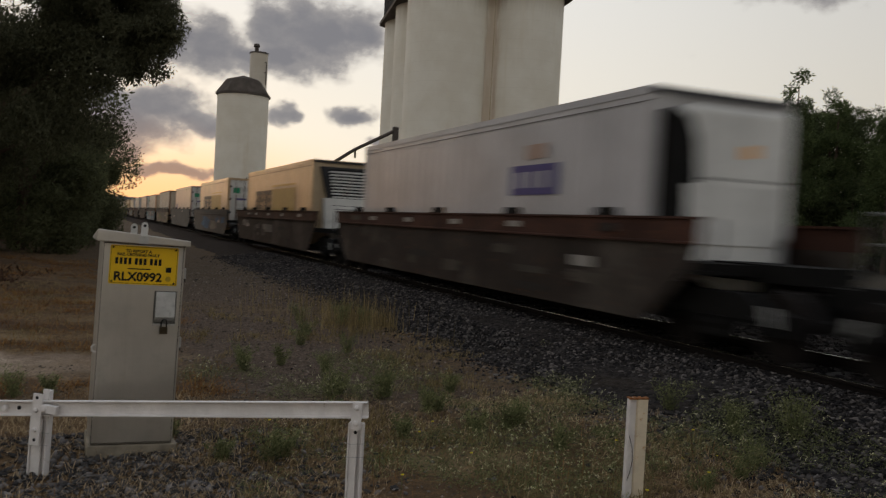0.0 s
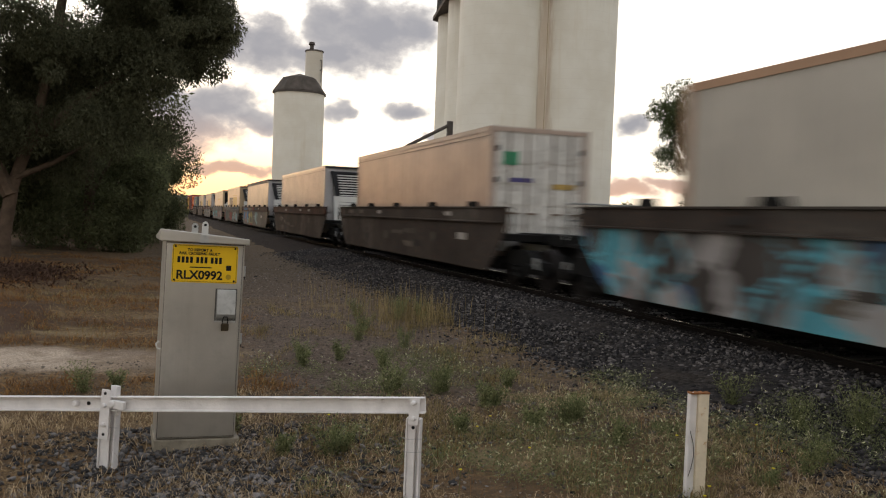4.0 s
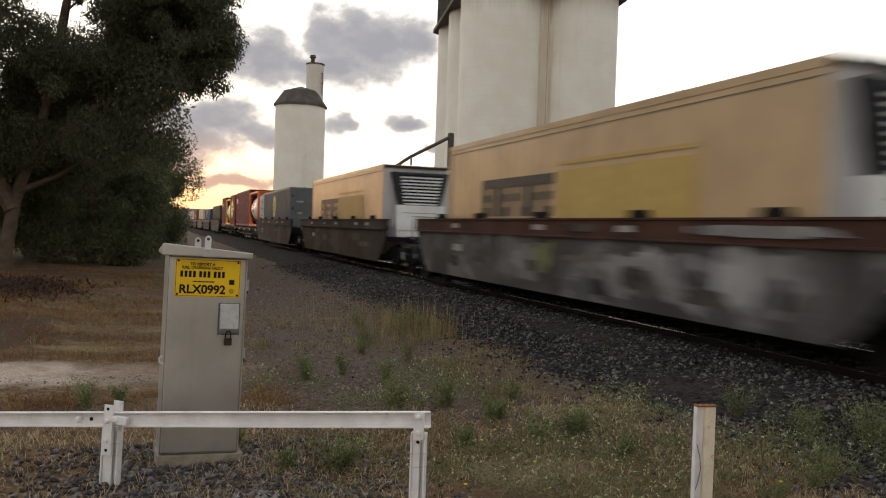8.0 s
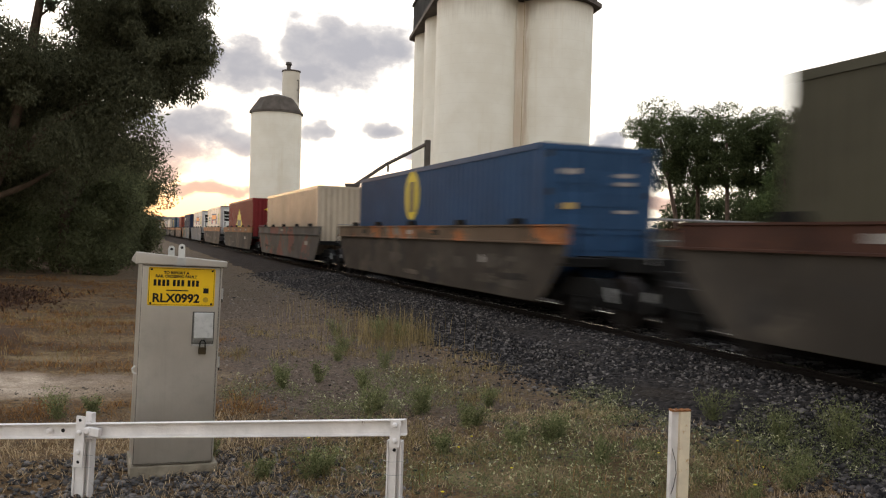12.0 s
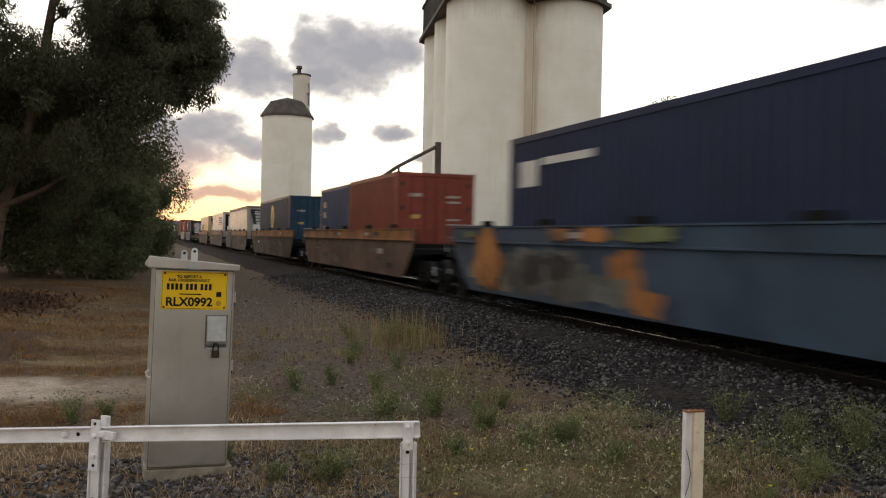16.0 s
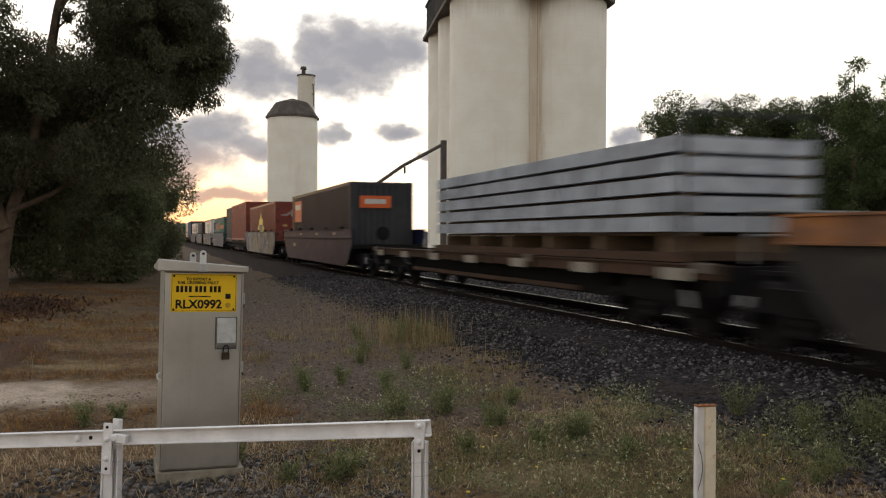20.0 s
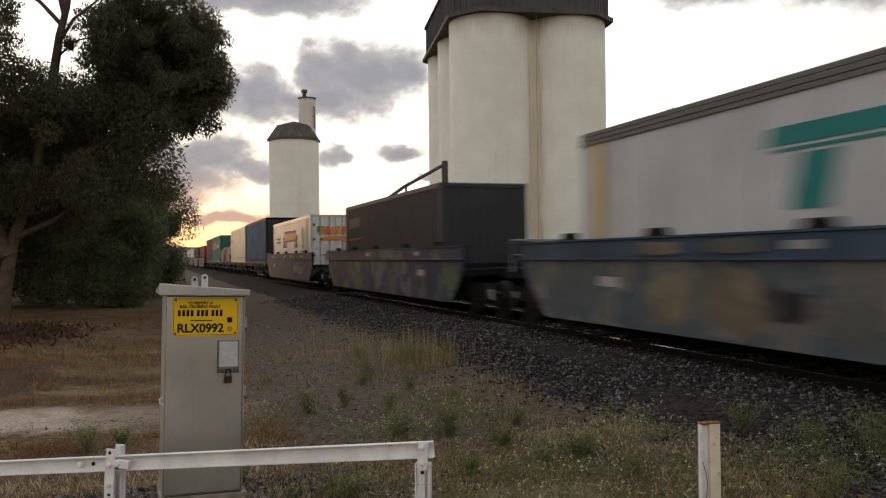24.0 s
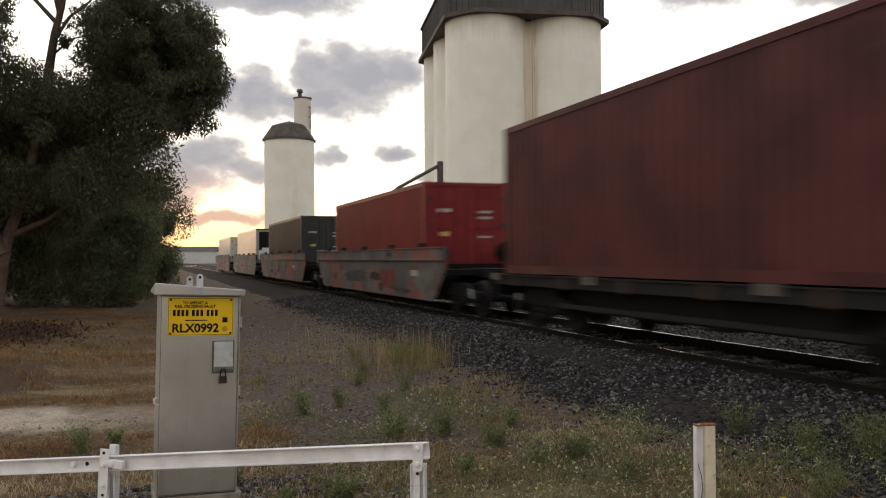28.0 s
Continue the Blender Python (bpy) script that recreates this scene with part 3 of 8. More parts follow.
def scatter(name, P, size, mat, label, category, flat=0.7):
    """Many rough stones in one mesh."""
    n = len(P)
    base = ICO_V[None] * (1 + RNG.normal(0, 0.30, (n, len(ICO_V), 1)))
    base *= size[:, None, None] * RNG.uniform([0.8, 0.6, flat * 0.6], [1.25, 1.0, flat], (n, 1, 3)).reshape(n, 1, 3)
    a = RNG.uniform(0, 6.28, n)
    b = RNG.normal(0, 0.5, n)
    ca, sa, cb, sb = np.cos(a), np.sin(a), np.cos(b), np.sin(b)
    R = np.zeros((n, 3, 3))
    R[:, 0, 0], R[:, 0, 1] = ca, -sa * cb
    R[:, 0, 2] = sa * sb
    R[:, 1, 0], R[:, 1, 1], R[:, 1, 2] = sa, ca * cb, -ca * sb
    R[:, 2, 1], R[:, 2, 2] = sb, cb
    V = np.einsum("nij,nkj->nki", R, base) + P[:, None, :]
    F = ICO_F[None] + (np.arange(n) * len(ICO_V))[:, None, None]
    return tagged(new(name, fast(name, V.reshape(-1, 3), F.reshape(-1, 3), mat)), label, category, kind="stuff")


def bank_z(x):
    return np.interp(x, [4.45, 4.95, 5.6, 6.3, 6.8, 7.34, 7.62, 9.6, 10.3], [-0.08, 0.0, 0.085, 0.19, 0.235, 0.235, 0.165, 0.16, 0.12])


def build_stones():
    n = 40000
    y = 3.0 + 33.0 * RNG.random(n) ** 1.75
    x = 7.4 - 2.75 * RNG.random(n) ** 0.9
    x = x + RNG.normal(0, 0.18, n) - np.where(RNG.random(n) < 0.14, RNG.exponential(0.55, n), 0.0)
    z = np.array([ground_height(a, b) if a < 5.2 else -1.0 for a, b in zip(x, y)])
    P = np.stack([x, y, np.maximum(bank_z(x), z) + 0.004], 1)
    scatter("ballast_stones", P, 0.010 + 0.027 * RNG.random(n) ** 2.0, BALLAST, "loose dark crushed ballast stones", "stones")
    n = 9000
    y = 4.0 + 40.0 * RNG.random(n) ** 1.5
    x = RNG.uniform(7.6, 13.0, n)
    scatter("cess_stones", np.stack([x, y, bank_z(x) + 0.004], 1), RNG.uniform(0.02, 0.05, n), BALLAST, "ballast stones between and beyond the rails", "stones")
    n = 3200
    x, y = RNG.normal(0.35, 0.68, n), RNG.uniform(5.0, 6.9, n)
    z = np.array([ground_height(a, b) for a, b in zip(x, y)])
    scatter("gravel_heap", np.stack([x, y, z + 0.01], 1), 0.009 + 0.024 * RNG.random(n) ** 1.5, HEAPSTONE, "scattered grey stones round the cabinet's foot", "stones")
    n = 9000
    x, y = RNG.uniform(-2.4, 5.4, n), 3.5 + 6.5 * RNG.random(n) ** 1.1
    z = np.array([ground_height(a, b) for a, b in zip(x, y)])
    scatter("loose_pebbles", np.stack([x, y, np.maximum(z, np.where(x > 3.9, bank_z(x), z)) + 0.003], 1), 0.004 + 0.012 * RNG.random(n) ** 2, PEBBLE, "small pale pebbles in dry grass", "pebbles")
    n = 7000
    y = 6.0 + 20 * RNG.random(n) ** 1.6
    x = RNG.uniform(0.6, 5.2, n)
    z = np.array([ground_height(a, b) for a, b in zip(x, y)])
    scatter("path_gravel", np.stack([x, y, z + 0.004], 1), RNG.uniform(0.007, 0.022, n), PEBBLE, "small pale and brown gravel of the track side path", "gravel")


# ---- plants ----


def blades(P, h, w, lean, seg_mat, name, label, category):
    """Grass blades: thin tapering triangles pairs, bent over."""
    n = len(P)
    a = RNG.uniform(0, 6.28, n)
    d = np.stack([np.cos(a), np.sin(a), np.zeros(n)], 1)
    s = np.stack([-np.sin(a), np.cos(a), np.zeros(n)], 1) * w[:, None]
    up = np.array([0, 0, 1.0])
    mid = P + up * (h * 0.6)[:, None] + d * (lean * h * 0.3)[:, None]
    top = P + up * (h * np.clip(1 - 0.35 * lean, 0.3, 1))[:, None] + d * (lean * h * 0.8)[:, None]
    V = np.stack([P - s, P + s, mid + s * 0.7, top, mid - s * 0.7], 1).reshape(-1, 3)
    b = np.arange(n)[:, None] * 5
    F = np.concatenate([b + np.array([[0, 1, 2]]), b + np.array([[0, 2, 4]]), b + np.array([[4, 2, 3]])], 0)
    return tagged(new(name, fast(name, V, F, seg_mat)), label, category, kind="stuff")


def on_ground(x, y):
    z = np.array([ground_height(a, b) for a, b in zip(x, y)])
    return np.stack([x, y, np.maximum(z, np.where(x > 3.9, bank_z(x), z)) - 0.005], 1)


def leaf_cloud(C, R, n, size, squash=0.8, droop=0.5):
    """Leaves strewn through the outer part of the clumps: centre, radius and number of leaves of each."""
    idx = RNG.choice(len(C), n, p=R ** 2 / np.sum(R ** 2))
    u = RNG.normal(size=(n, 3))
    u /= np.linalg.norm(u, axis=1)[:, None]
    r = R[idx] * (0.45 + 0.62 * RNG.random(n) ** 0.6)
    P = C[idx] + u * r[:, None] * np.array([1, 1, squash])
    t = RNG.normal(size=(n, 3))
    t[:, 2] -= droop
    t /= np.linalg.norm(t, axis=1)[:, None]
    q = np.cross(t, RNG.normal(size=(n, 3)))
    q /= np.linalg.norm(q, axis=1)[:, None]
    L = size * RNG.uniform(0.6, 1.3, n)
    W = L * RNG.uniform(0.20, 0.38, n)
    V = np.stack([P, P + t * (L * 0.45)[:, None] + q * W[:, None] * 0.5, P + t * L[:, None], P + t * (L * 0.45)[:, None] - q * W[:, None] * 0.5], 1)
    F = np.arange(4 * n).reshape(n, 4)
    return V.reshape(-1, 3), F


def tree(name, label, m, trunk, limbs, clumps, n, size, leaf_mat, bark, squash=0.8, droop=0.5, core=0):
    """trunk and limbs: lists of (points, radii); clumps: array of x, y, z, r."""
    t = thing(name, label, "tree", m)
    g = Geo()
    for pts, rs in trunk:
        g.tube(pts, rs, 10)
    part("trunk", g, bark, t, smooth=True)
    for pts, rs in limbs:
        part("limb", Geo().tube(pts, rs, 7), bark, t, smooth=True)
    C = np.array(clumps)
    V, F = leaf_cloud(C[:, :3], C[:, 3], n, size, squash, droop)
    if core:
        # thick inner foliage
        V2, F2 = leaf_cloud(C[:, :3], C[:, 3] * 0.62, core, 0.19, squash, droop)
        V, F = np.concatenate([V, V2]), np.concatenate([F, F2 + len(V)])
    part("crown", fast("crown", V, F, leaf_mat), None, t)
    return t


def bump_clumps(centre, axes, n, r0, r1, seed):
    """Clumps over and through an ellipsoid, uneven."""
    g = np.random.default_rng(seed)
    u = g.normal(size=(n, 3))
    u /= np.linalg.norm(u, axis=1)[:, None]
    rad = 0.35 + 0.65 * g.random(n) ** 0.5
    P = np.array(centre) + u * rad[:, None] * np.array(axes)
    return np.concatenate([P, g.uniform(r0, r1, (n, 1))], 1)


def build_trees():
    # the large gum beside the line
    cl = np.concatenate([bump_clumps((0.6, 0.3, 7.6), (4.6, 3.2, 2.7), 46, 0.6, 1.25, 1),
                         bump_clumps((3.6, 0.0, 6.9), (2.1, 2.2, 2.6), 26, 0.45, 0.95, 2),
                         bump_clumps((-3.5, 0.5, 8.5), (4.0, 3.0, 4.2), 40, 0.6, 1.2, 3),
                         bump_clumps((1.2, 0.5, 4.3), (3.3, 2.6, 1.7), 26, 0.5, 1.0, 4),
                         bump_clumps((1.0, 0.8, 11.5), (1.8, 2.0, 2.2), 12, 0.4, 0.8, 14)])
    cl = np.array([c for i, c in enumerate(cl) if not (-1.6 < c[0] < 2.4 and c[2] > 7.6 and i % 4)])
    cl = np.concatenate([cl, bump_clumps((4.6, -0.6, 7.4), (1.6, 1.6, 2.2), 34, 0.25, 0.5, 61), bump_clumps((2.2, -1.5, 9.6), (2.2, 1.6, 1.4), 24, 0.25, 0.5, 62), bump_clumps((-1.0, -1.0, 5.4), (3.4, 1.5, 1.6), 26, 0.3, 0.6, 63)])
    # rounded leading face of the crown
    g = np.random.default_rng(88)
    for cx, cz, ax, az, n in ((4.3, 7.9, 2.0, 2.4, 64), (3.9, 9.6, 1.3, 1.4, 24)):
        a = g.uniform(0, 2 * math.pi, n)
        r = np.sqrt(g.random(n)) * 0.92
        cl = np.concatenate([cl, np.stack([cx + ax * r * np.cos(a), g.uniform(-1.6, 1.2, n), cz + az * r * np.sin(a), g.uniform(0.28, 0.5, n)], 1)])
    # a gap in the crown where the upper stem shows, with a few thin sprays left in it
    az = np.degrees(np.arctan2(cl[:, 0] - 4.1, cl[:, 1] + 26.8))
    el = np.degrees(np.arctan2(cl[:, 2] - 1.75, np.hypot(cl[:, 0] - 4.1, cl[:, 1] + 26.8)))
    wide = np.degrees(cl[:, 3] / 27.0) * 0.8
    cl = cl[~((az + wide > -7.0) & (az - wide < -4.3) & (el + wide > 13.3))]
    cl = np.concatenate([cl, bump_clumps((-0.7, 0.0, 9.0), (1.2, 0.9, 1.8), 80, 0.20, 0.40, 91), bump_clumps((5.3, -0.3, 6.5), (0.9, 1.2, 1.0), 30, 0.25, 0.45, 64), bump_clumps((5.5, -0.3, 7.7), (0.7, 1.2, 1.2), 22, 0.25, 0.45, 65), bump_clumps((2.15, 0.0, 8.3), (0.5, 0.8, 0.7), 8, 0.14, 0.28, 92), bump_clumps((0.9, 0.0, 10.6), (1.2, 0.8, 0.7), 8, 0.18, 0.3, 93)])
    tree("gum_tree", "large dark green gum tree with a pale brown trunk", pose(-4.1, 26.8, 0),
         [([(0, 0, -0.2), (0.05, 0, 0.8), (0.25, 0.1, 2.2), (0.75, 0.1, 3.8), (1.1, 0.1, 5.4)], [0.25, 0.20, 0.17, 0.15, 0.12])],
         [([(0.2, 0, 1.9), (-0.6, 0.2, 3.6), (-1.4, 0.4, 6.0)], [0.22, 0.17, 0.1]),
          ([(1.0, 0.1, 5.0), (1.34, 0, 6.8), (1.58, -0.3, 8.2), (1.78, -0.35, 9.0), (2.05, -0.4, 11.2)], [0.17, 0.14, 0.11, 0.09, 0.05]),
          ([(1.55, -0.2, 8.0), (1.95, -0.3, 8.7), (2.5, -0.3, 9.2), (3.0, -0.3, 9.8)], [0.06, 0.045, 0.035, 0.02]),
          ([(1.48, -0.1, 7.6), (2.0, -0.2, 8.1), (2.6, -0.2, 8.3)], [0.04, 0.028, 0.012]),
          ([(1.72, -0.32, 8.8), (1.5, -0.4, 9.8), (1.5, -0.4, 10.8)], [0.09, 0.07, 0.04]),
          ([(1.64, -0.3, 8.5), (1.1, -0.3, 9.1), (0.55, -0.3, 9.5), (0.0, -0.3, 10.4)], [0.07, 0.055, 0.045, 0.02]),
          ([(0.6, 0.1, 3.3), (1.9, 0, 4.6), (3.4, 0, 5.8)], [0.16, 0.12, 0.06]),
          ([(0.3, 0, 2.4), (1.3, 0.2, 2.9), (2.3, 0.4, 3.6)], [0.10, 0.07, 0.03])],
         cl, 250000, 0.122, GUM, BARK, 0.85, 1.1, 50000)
    # darker trees and shrubs in a row behind
    rows = [(-2.4, 34.0, 3.3, 3.4, 8.0, 5), (-6.5, 33.0, 4.2, 3.8, 9.0, 6), (-1.35, 41.0, 2.6, 2.9, 6.4, 7), (-1.0, 50.0, 2.6, 3.0, 6.6, 8), (-3.8, 45.0, 4.0, 4.0, 8.5, 9),
            (-0.6, 62.0, 2.6, 3.4, 6.0, 10), (-9.5, 29.0, 3.8, 3.4, 8.0, 11), (-3.0, 58.0, 4.5, 4.2, 9.0, 12), (-12.0, 40.0, 5.0, 5.0, 11.0, 13)]
    for x, y, ax, ay, h, sd in rows:
        cl = np.concatenate([bump_clumps((0, 0, h * 0.56), (ax, ay, h * 0.44), 40, 0.5, 1.2, sd), bump_clumps((0, 0, h * 0.22), (ax * 0.85, ay * 0.85, h * 0.24), 22, 0.5, 1.0, sd + 40)])
        tree("bushy_tree", "dense dark green bushy tree with foliage to the ground", pose(x, y, 0),
             [([(0, 0, -0.2), (0.1, 0, h * 0.3), (0.05, 0.1, h * 0.7)], [0.22, 0.17, 0.06])],
             [([(0.1, 0, h * 0.25), (0.9, 0.2, h * 0.45)], [0.1, 0.04]), ([(0.05, 0, h * 0.35), (-0.9, -0.2, h * 0.6)], [0.1, 0.04])],
             cl, 28000, 0.21, SHRUB, BARK, 0.85, 0.4, 8000)
    # stone pines beyond the line
    for az, dist, h, w, sd in [(34.3, 80, 14.8, 3.1, 21), (36.6, 82, 14.4, 3.2, 22), (38.4, 79, 14.2, 3.2, 23), (40.4, 82, 14.3, 3.3, 24), (42.2, 79, 14.0, 3.2, 25), (44.4, 81, 14.2, 3.4, 26), (46.6, 78, 13.8, 3.4, 27), (49.0, 80, 14.2, 3.6, 28)]:
        cl = np.concatenate([bump_clumps((0, 0, h * 0.80), (w, w, h * 0.17), 60, 0.5, 1.0, sd), bump_clumps((0.2, 0, h * 0.58), (w, w, h * 0.12), 52, 0.45, 0.9, sd + 9)])
        lean = 1.5 if sd == 21 else 0.2
        tree("stone_pine", "tall dark stone pine with a rounded crown", pose(dist * math.sin(radians(az)), dist * math.cos(radians(az)), 0),
             [([(lean, -lean * 0.7, -0.2), (lean * 0.8, -lean * 0.5, h * 0.3), (0.0, 0.1, h * 0.75)], [0.26, 0.2, 0.1])],
             [([(0.1, 0, h * 0.48), (1.4, 0.3, h * 0.66)], [0.09, 0.04]), ([(0.1, 0, h * 0.45), (-1.4, -0.2, h * 0.66)], [0.09, 0.04])],
             cl, 28000, 0.23, PINE, PINEBARK, 0.75, -0.2, 4000)
    # lower trees filling the wood behind the pines
    for i in range(20):
        az, dist, h = (36.0 + 1.55 * i, 94 + 5 * (i % 3), 8.2 + 1.6 * ((i * 5) % 4) / 3) if i < 10 else (41.5 + 1.3 * (i - 10), 72 + 3 * (i % 3), 5.6 + 1.8 * ((i * 5) % 4) / 3)
        cl = bump_clumps((0, 0, h * 0.5), (2.5, 2.5, h * 0.46), 46, 0.6, 1.1, 70 + i)
        tree("wood_tree", "dense dark green tree with foliage to the ground", pose(dist * math.sin(radians(az)), dist * math.cos(radians(az)), 0),
             [([(0, 0, -0.2), (0.1, 0, h * 0.7)], [0.22, 0.06])], [([(0.1, 0, h * 0.3), (1.0, 0.2, h * 0.5)], [0.08, 0.03])], cl, 6500, 0.40, PINE, PINEBARK, 0.85, 0.0, 1500)
    # paler conifers closer to the camera
    for x, y, h, w, sd in [(48.9, 49.6, 15.0, 2.4, 31), (54.0, 50.5, 14.4, 2.8, 32), (51.0, 43.0, 11.6, 2.6, 33), (47.0, 52.5, 10.6, 2.3, 34), (56.0, 44.0, 12.5, 3.2, 35), (50.0, 37.0, 11.0, 3.0, 36), (60.0, 38.0, 12.0, 4.0, 37)]:
        cl = np.concatenate([bump_clumps((0, 0, h * 0.36), (w, w, h * 0.36), 40, 0.5, 1.0, sd), bump_clumps((0, 0, h * 0.82), (w * 0.4, w * 0.4, h * 0.17), 18, 0.4, 0.65, sd + 9), bump_clumps((0, 0, h * 0.68), (w * 0.6, w * 0.6, h * 0.13), 18, 0.4, 0.7, sd + 19)])
        tree("conifer", "bushy green conifer with foliage to the ground", pose(x, y, 0),
             [([(0, 0, -0.2), (0.05, 0, h * 0.5), (0, 0, h * 0.92)], [0.2, 0.14, 0.03])],
             [([(0, 0, h * 0.3), (0.9, 0.2, h * 0.42)], [0.06, 0.02])], cl, 16000, 0.30, CONIFER, PINEBARK, 0.9, -0.3)
    # far scrub
    for x, y, w, h, sd in [(79, 128, 6.0, 5.5, 51), (88, 126, 5.0, 5.0, 52), (97, 118, 7.0, 6.5, 53), (70, 150, 5.0, 4.0, 54), (104, 112, 6.0, 6.0, 55)]:
        cl = bump_clumps((0, 0, h * 0.5), (w, w, h * 0.45), 26, 0.7, 1.4, sd)
        tree("far_tree", "small dark round topped tree in the distance", pose(x, y, 0), [([(0, 0, -0.2), (0, 0, h * 0.6)], [0.2, 0.08])], [([(0, 0, h * 0.3), (0.8, 0, h * 0.5)], [0.08, 0.03])], cl, 5000, 0.5, PINE, PINEBARK)


def build_grass():
    def field(n, x0, x1, y0, y1, power, keep):
        y = y0 + (y1 - y0) * RNG.random(n) ** power
        x = RNG.uniform(x0, x1, n)
        k = np.array([keep(a, b) for a, b in zip(x, y)])
        return on_ground(x[k], y[k])

    def patch(x, y, s, o):
        return noise.noise(Vector((x * s, y * s, o)))
    def tufts(n, x0, x1, y0, y1, power, keep, per, spread):
        """Blade feet gathered in tufts."""
        y = y0 + (y1 - y0) * RNG.random(n) ** power
        x = RNG.uniform(x0, x1, n)
        k = np.array([keep(a, b) for a, b in zip(x, y)])
        x, y = np.repeat(x[k], per), np.repeat(y[k], per)
        s = np.repeat(RNG.uniform(0.4, 1.5, k.sum()), per) * spread
        return on_ground(x + RNG.normal(0, 1, len(x)) * s, y + RNG.normal(0, 1, len(x)) * s), np.repeat(RNG.uniform(0.45, 1.25, k.sum()), per)
    # dry grass in front and to the left
    P, f = tufts(2600, -3.2, 1.2, 3.4, 8.2, 1.0, lambda x, y: patch(x, y, 0.9, 2) + (0.2 if y < 5.3 else -0.05) > random.uniform(-0.2, 0.5), 16, 0.035)
    n = len(P)
    blades(P, f * RNG.uniform(0.02, 0.13, n), RNG.uniform(0.0012, 0.003, n), RNG.uniform(0.5, 2.2, n), STRAW, "dry_grass", "short dry straw coloured grass", "grass")
    P, f = tufts(3000, 0.6, 5.8, 3.4, 8.0, 1.0, lambda x, y: patch(x, y, 1.0, 12) + (0.15 if y < 4.7 else -0.12) > random.uniform(-0.1, 0.5), 14, 0.035)
    n = len(P)
    blades(P, f * RNG.uniform(0.02, 0.10, n), RNG.uniform(0.0012, 0.003, n), RNG.uniform(0.6, 2.4, n), STRAW, "flattened_grass", "flattened brown grass between the weeds", "grass")
    # matted brown grass of the clearing
    P, f = tufts(6200, -9, 1.4, 8.2, 30.0, 1.35, lambda x, y: patch(x, y, 0.6, 6) + 0.6 * patch(x, y, 2.3, 3) > random.uniform(-0.3, 0.4) and not (9.0 < y + 0.12 * x < 10.9 and x < 0.2), 24, 0.10)
    n = len(P)
    blades(P, f * (0.03 + 0.13 * RNG.random(n) ** 2.0), RNG.uniform(0.0016, 0.0045, n), RNG.uniform(0.8, 2.6, n), HAY, "tall_dry_grass", "dry brown grass in the clearing by the trees", "grass")
    P, f = tufts(1500, -9, 1.0, 11.0, 24.0, 1.2, lambda x, y: patch(x, y, 0.5, 16) > random.uniform(-0.1, 0.35), 14, 0.12)
    n = len(P)
    blades(P, f * (0.03 + 0.15 * RNG.random(n) ** 1.8), RNG.uniform(0.0014, 0.004, n), RNG.uniform(0.7, 2.4, n), OLIVE, "pale_dry_grass", "paler dry grass heads in the clearing", "grass")
    # dead leaves and bark heaped below the large tree
    n = 5200
    x, y = RNG.normal(-3.0, 0.75, n), RNG.normal(21.2, 1.5, n)
    P = on_ground(x, y) + np.array([0, 0, 0.02])
    P[:, 2] += 0.22 * np.exp(-((x + 3.0) / 0.7) ** 2 - ((y - 21.2) / 1.4) ** 2) * RNG.random(n)
    V, F = leaf_cloud(P, np.full(n, 0.05), n, 0.13, 0.5, 0.2)
    tagged(new("leaf_litter", fast("leaf_litter", V, F, foliage("dead_leaves", (0.030, 0.014, 0.009), (0.165, 0.105, 0.075), 1.5))), "heap of dead brown leaves and bark below the tree", "leaf litter", kind="stuff")
    # fading grass at the path's edges
    P, f = tufts(2300, 0.8, 5.0, 4.2, 15.5, 1.3, lambda x, y: patch(x, y, 0.7, 9) > random.uniform(-0.05, 0.4), 15, 0.05)
    n = len(P)
    blades(P, f * RNG.uniform(0.03, 0.15, n), RNG.uniform(0.0016, 0.004, n), RNG.uniform(0.2, 1.6, n), OLIVE, "fading_grass", "fading green grass and low weeds", "grass")
    # loose straw lying on the ground
    P = field(34000, -3.2, 4.8, 3.3, 7.6, 1.2, lambda x, y: patch(x, y, 1.1, 15) > random.uniform(-0.5, 0.4))
    n = len(P)
    blades(P + np.array([0, 0, 0.008]), RNG.uniform(0.02, 0.09, n), RNG.uniform(0.0012, 0.003, n), RNG.uniform(1.8, 2.6, n), STRAW, "loose_straw", "loose pale straw lying on the ground", "straw")
    # dry seed stalks standing about the fence
    P = field(520, -1.6, 4.6, 3.9, 6.2, 1.0, lambda x, y: patch(x, y, 1.4, 4) > random.uniform(-0.2, 0.4))
    n = len(P)
    blades(P, RNG.uniform(0.12, 0.36, n), RNG.uniform(0.0012, 0.0022, n), RNG.uniform(0.1, 0.9, n), HAY, "seed_stalks", "thin dry seed stalks about the fence", "grass")
    # tall thin stalks along the toe of the ballast
    x = np.concatenate([RNG.normal(3.9, 0.30, 420), RNG.normal(4.45, 0.22, 420), RNG.normal(3.4, 0.5, 300)])
    y = np.concatenate([RNG.normal(13.6, 0.8, 420), RNG.normal(13.9, 0.8, 420), RNG.normal(14.5, 2.4, 300)])
    P = on_ground(x, y)
    n = len(P)
    blades(P, 0.08 + 0.62 * RNG.random(n) ** 1.8, RNG.uniform(0.002, 0.005, n), RNG.uniform(0.0, 0.5, n), OLIVE, "tall_stalks", "tall thin grass stalks at the ballast's edge", "grass")
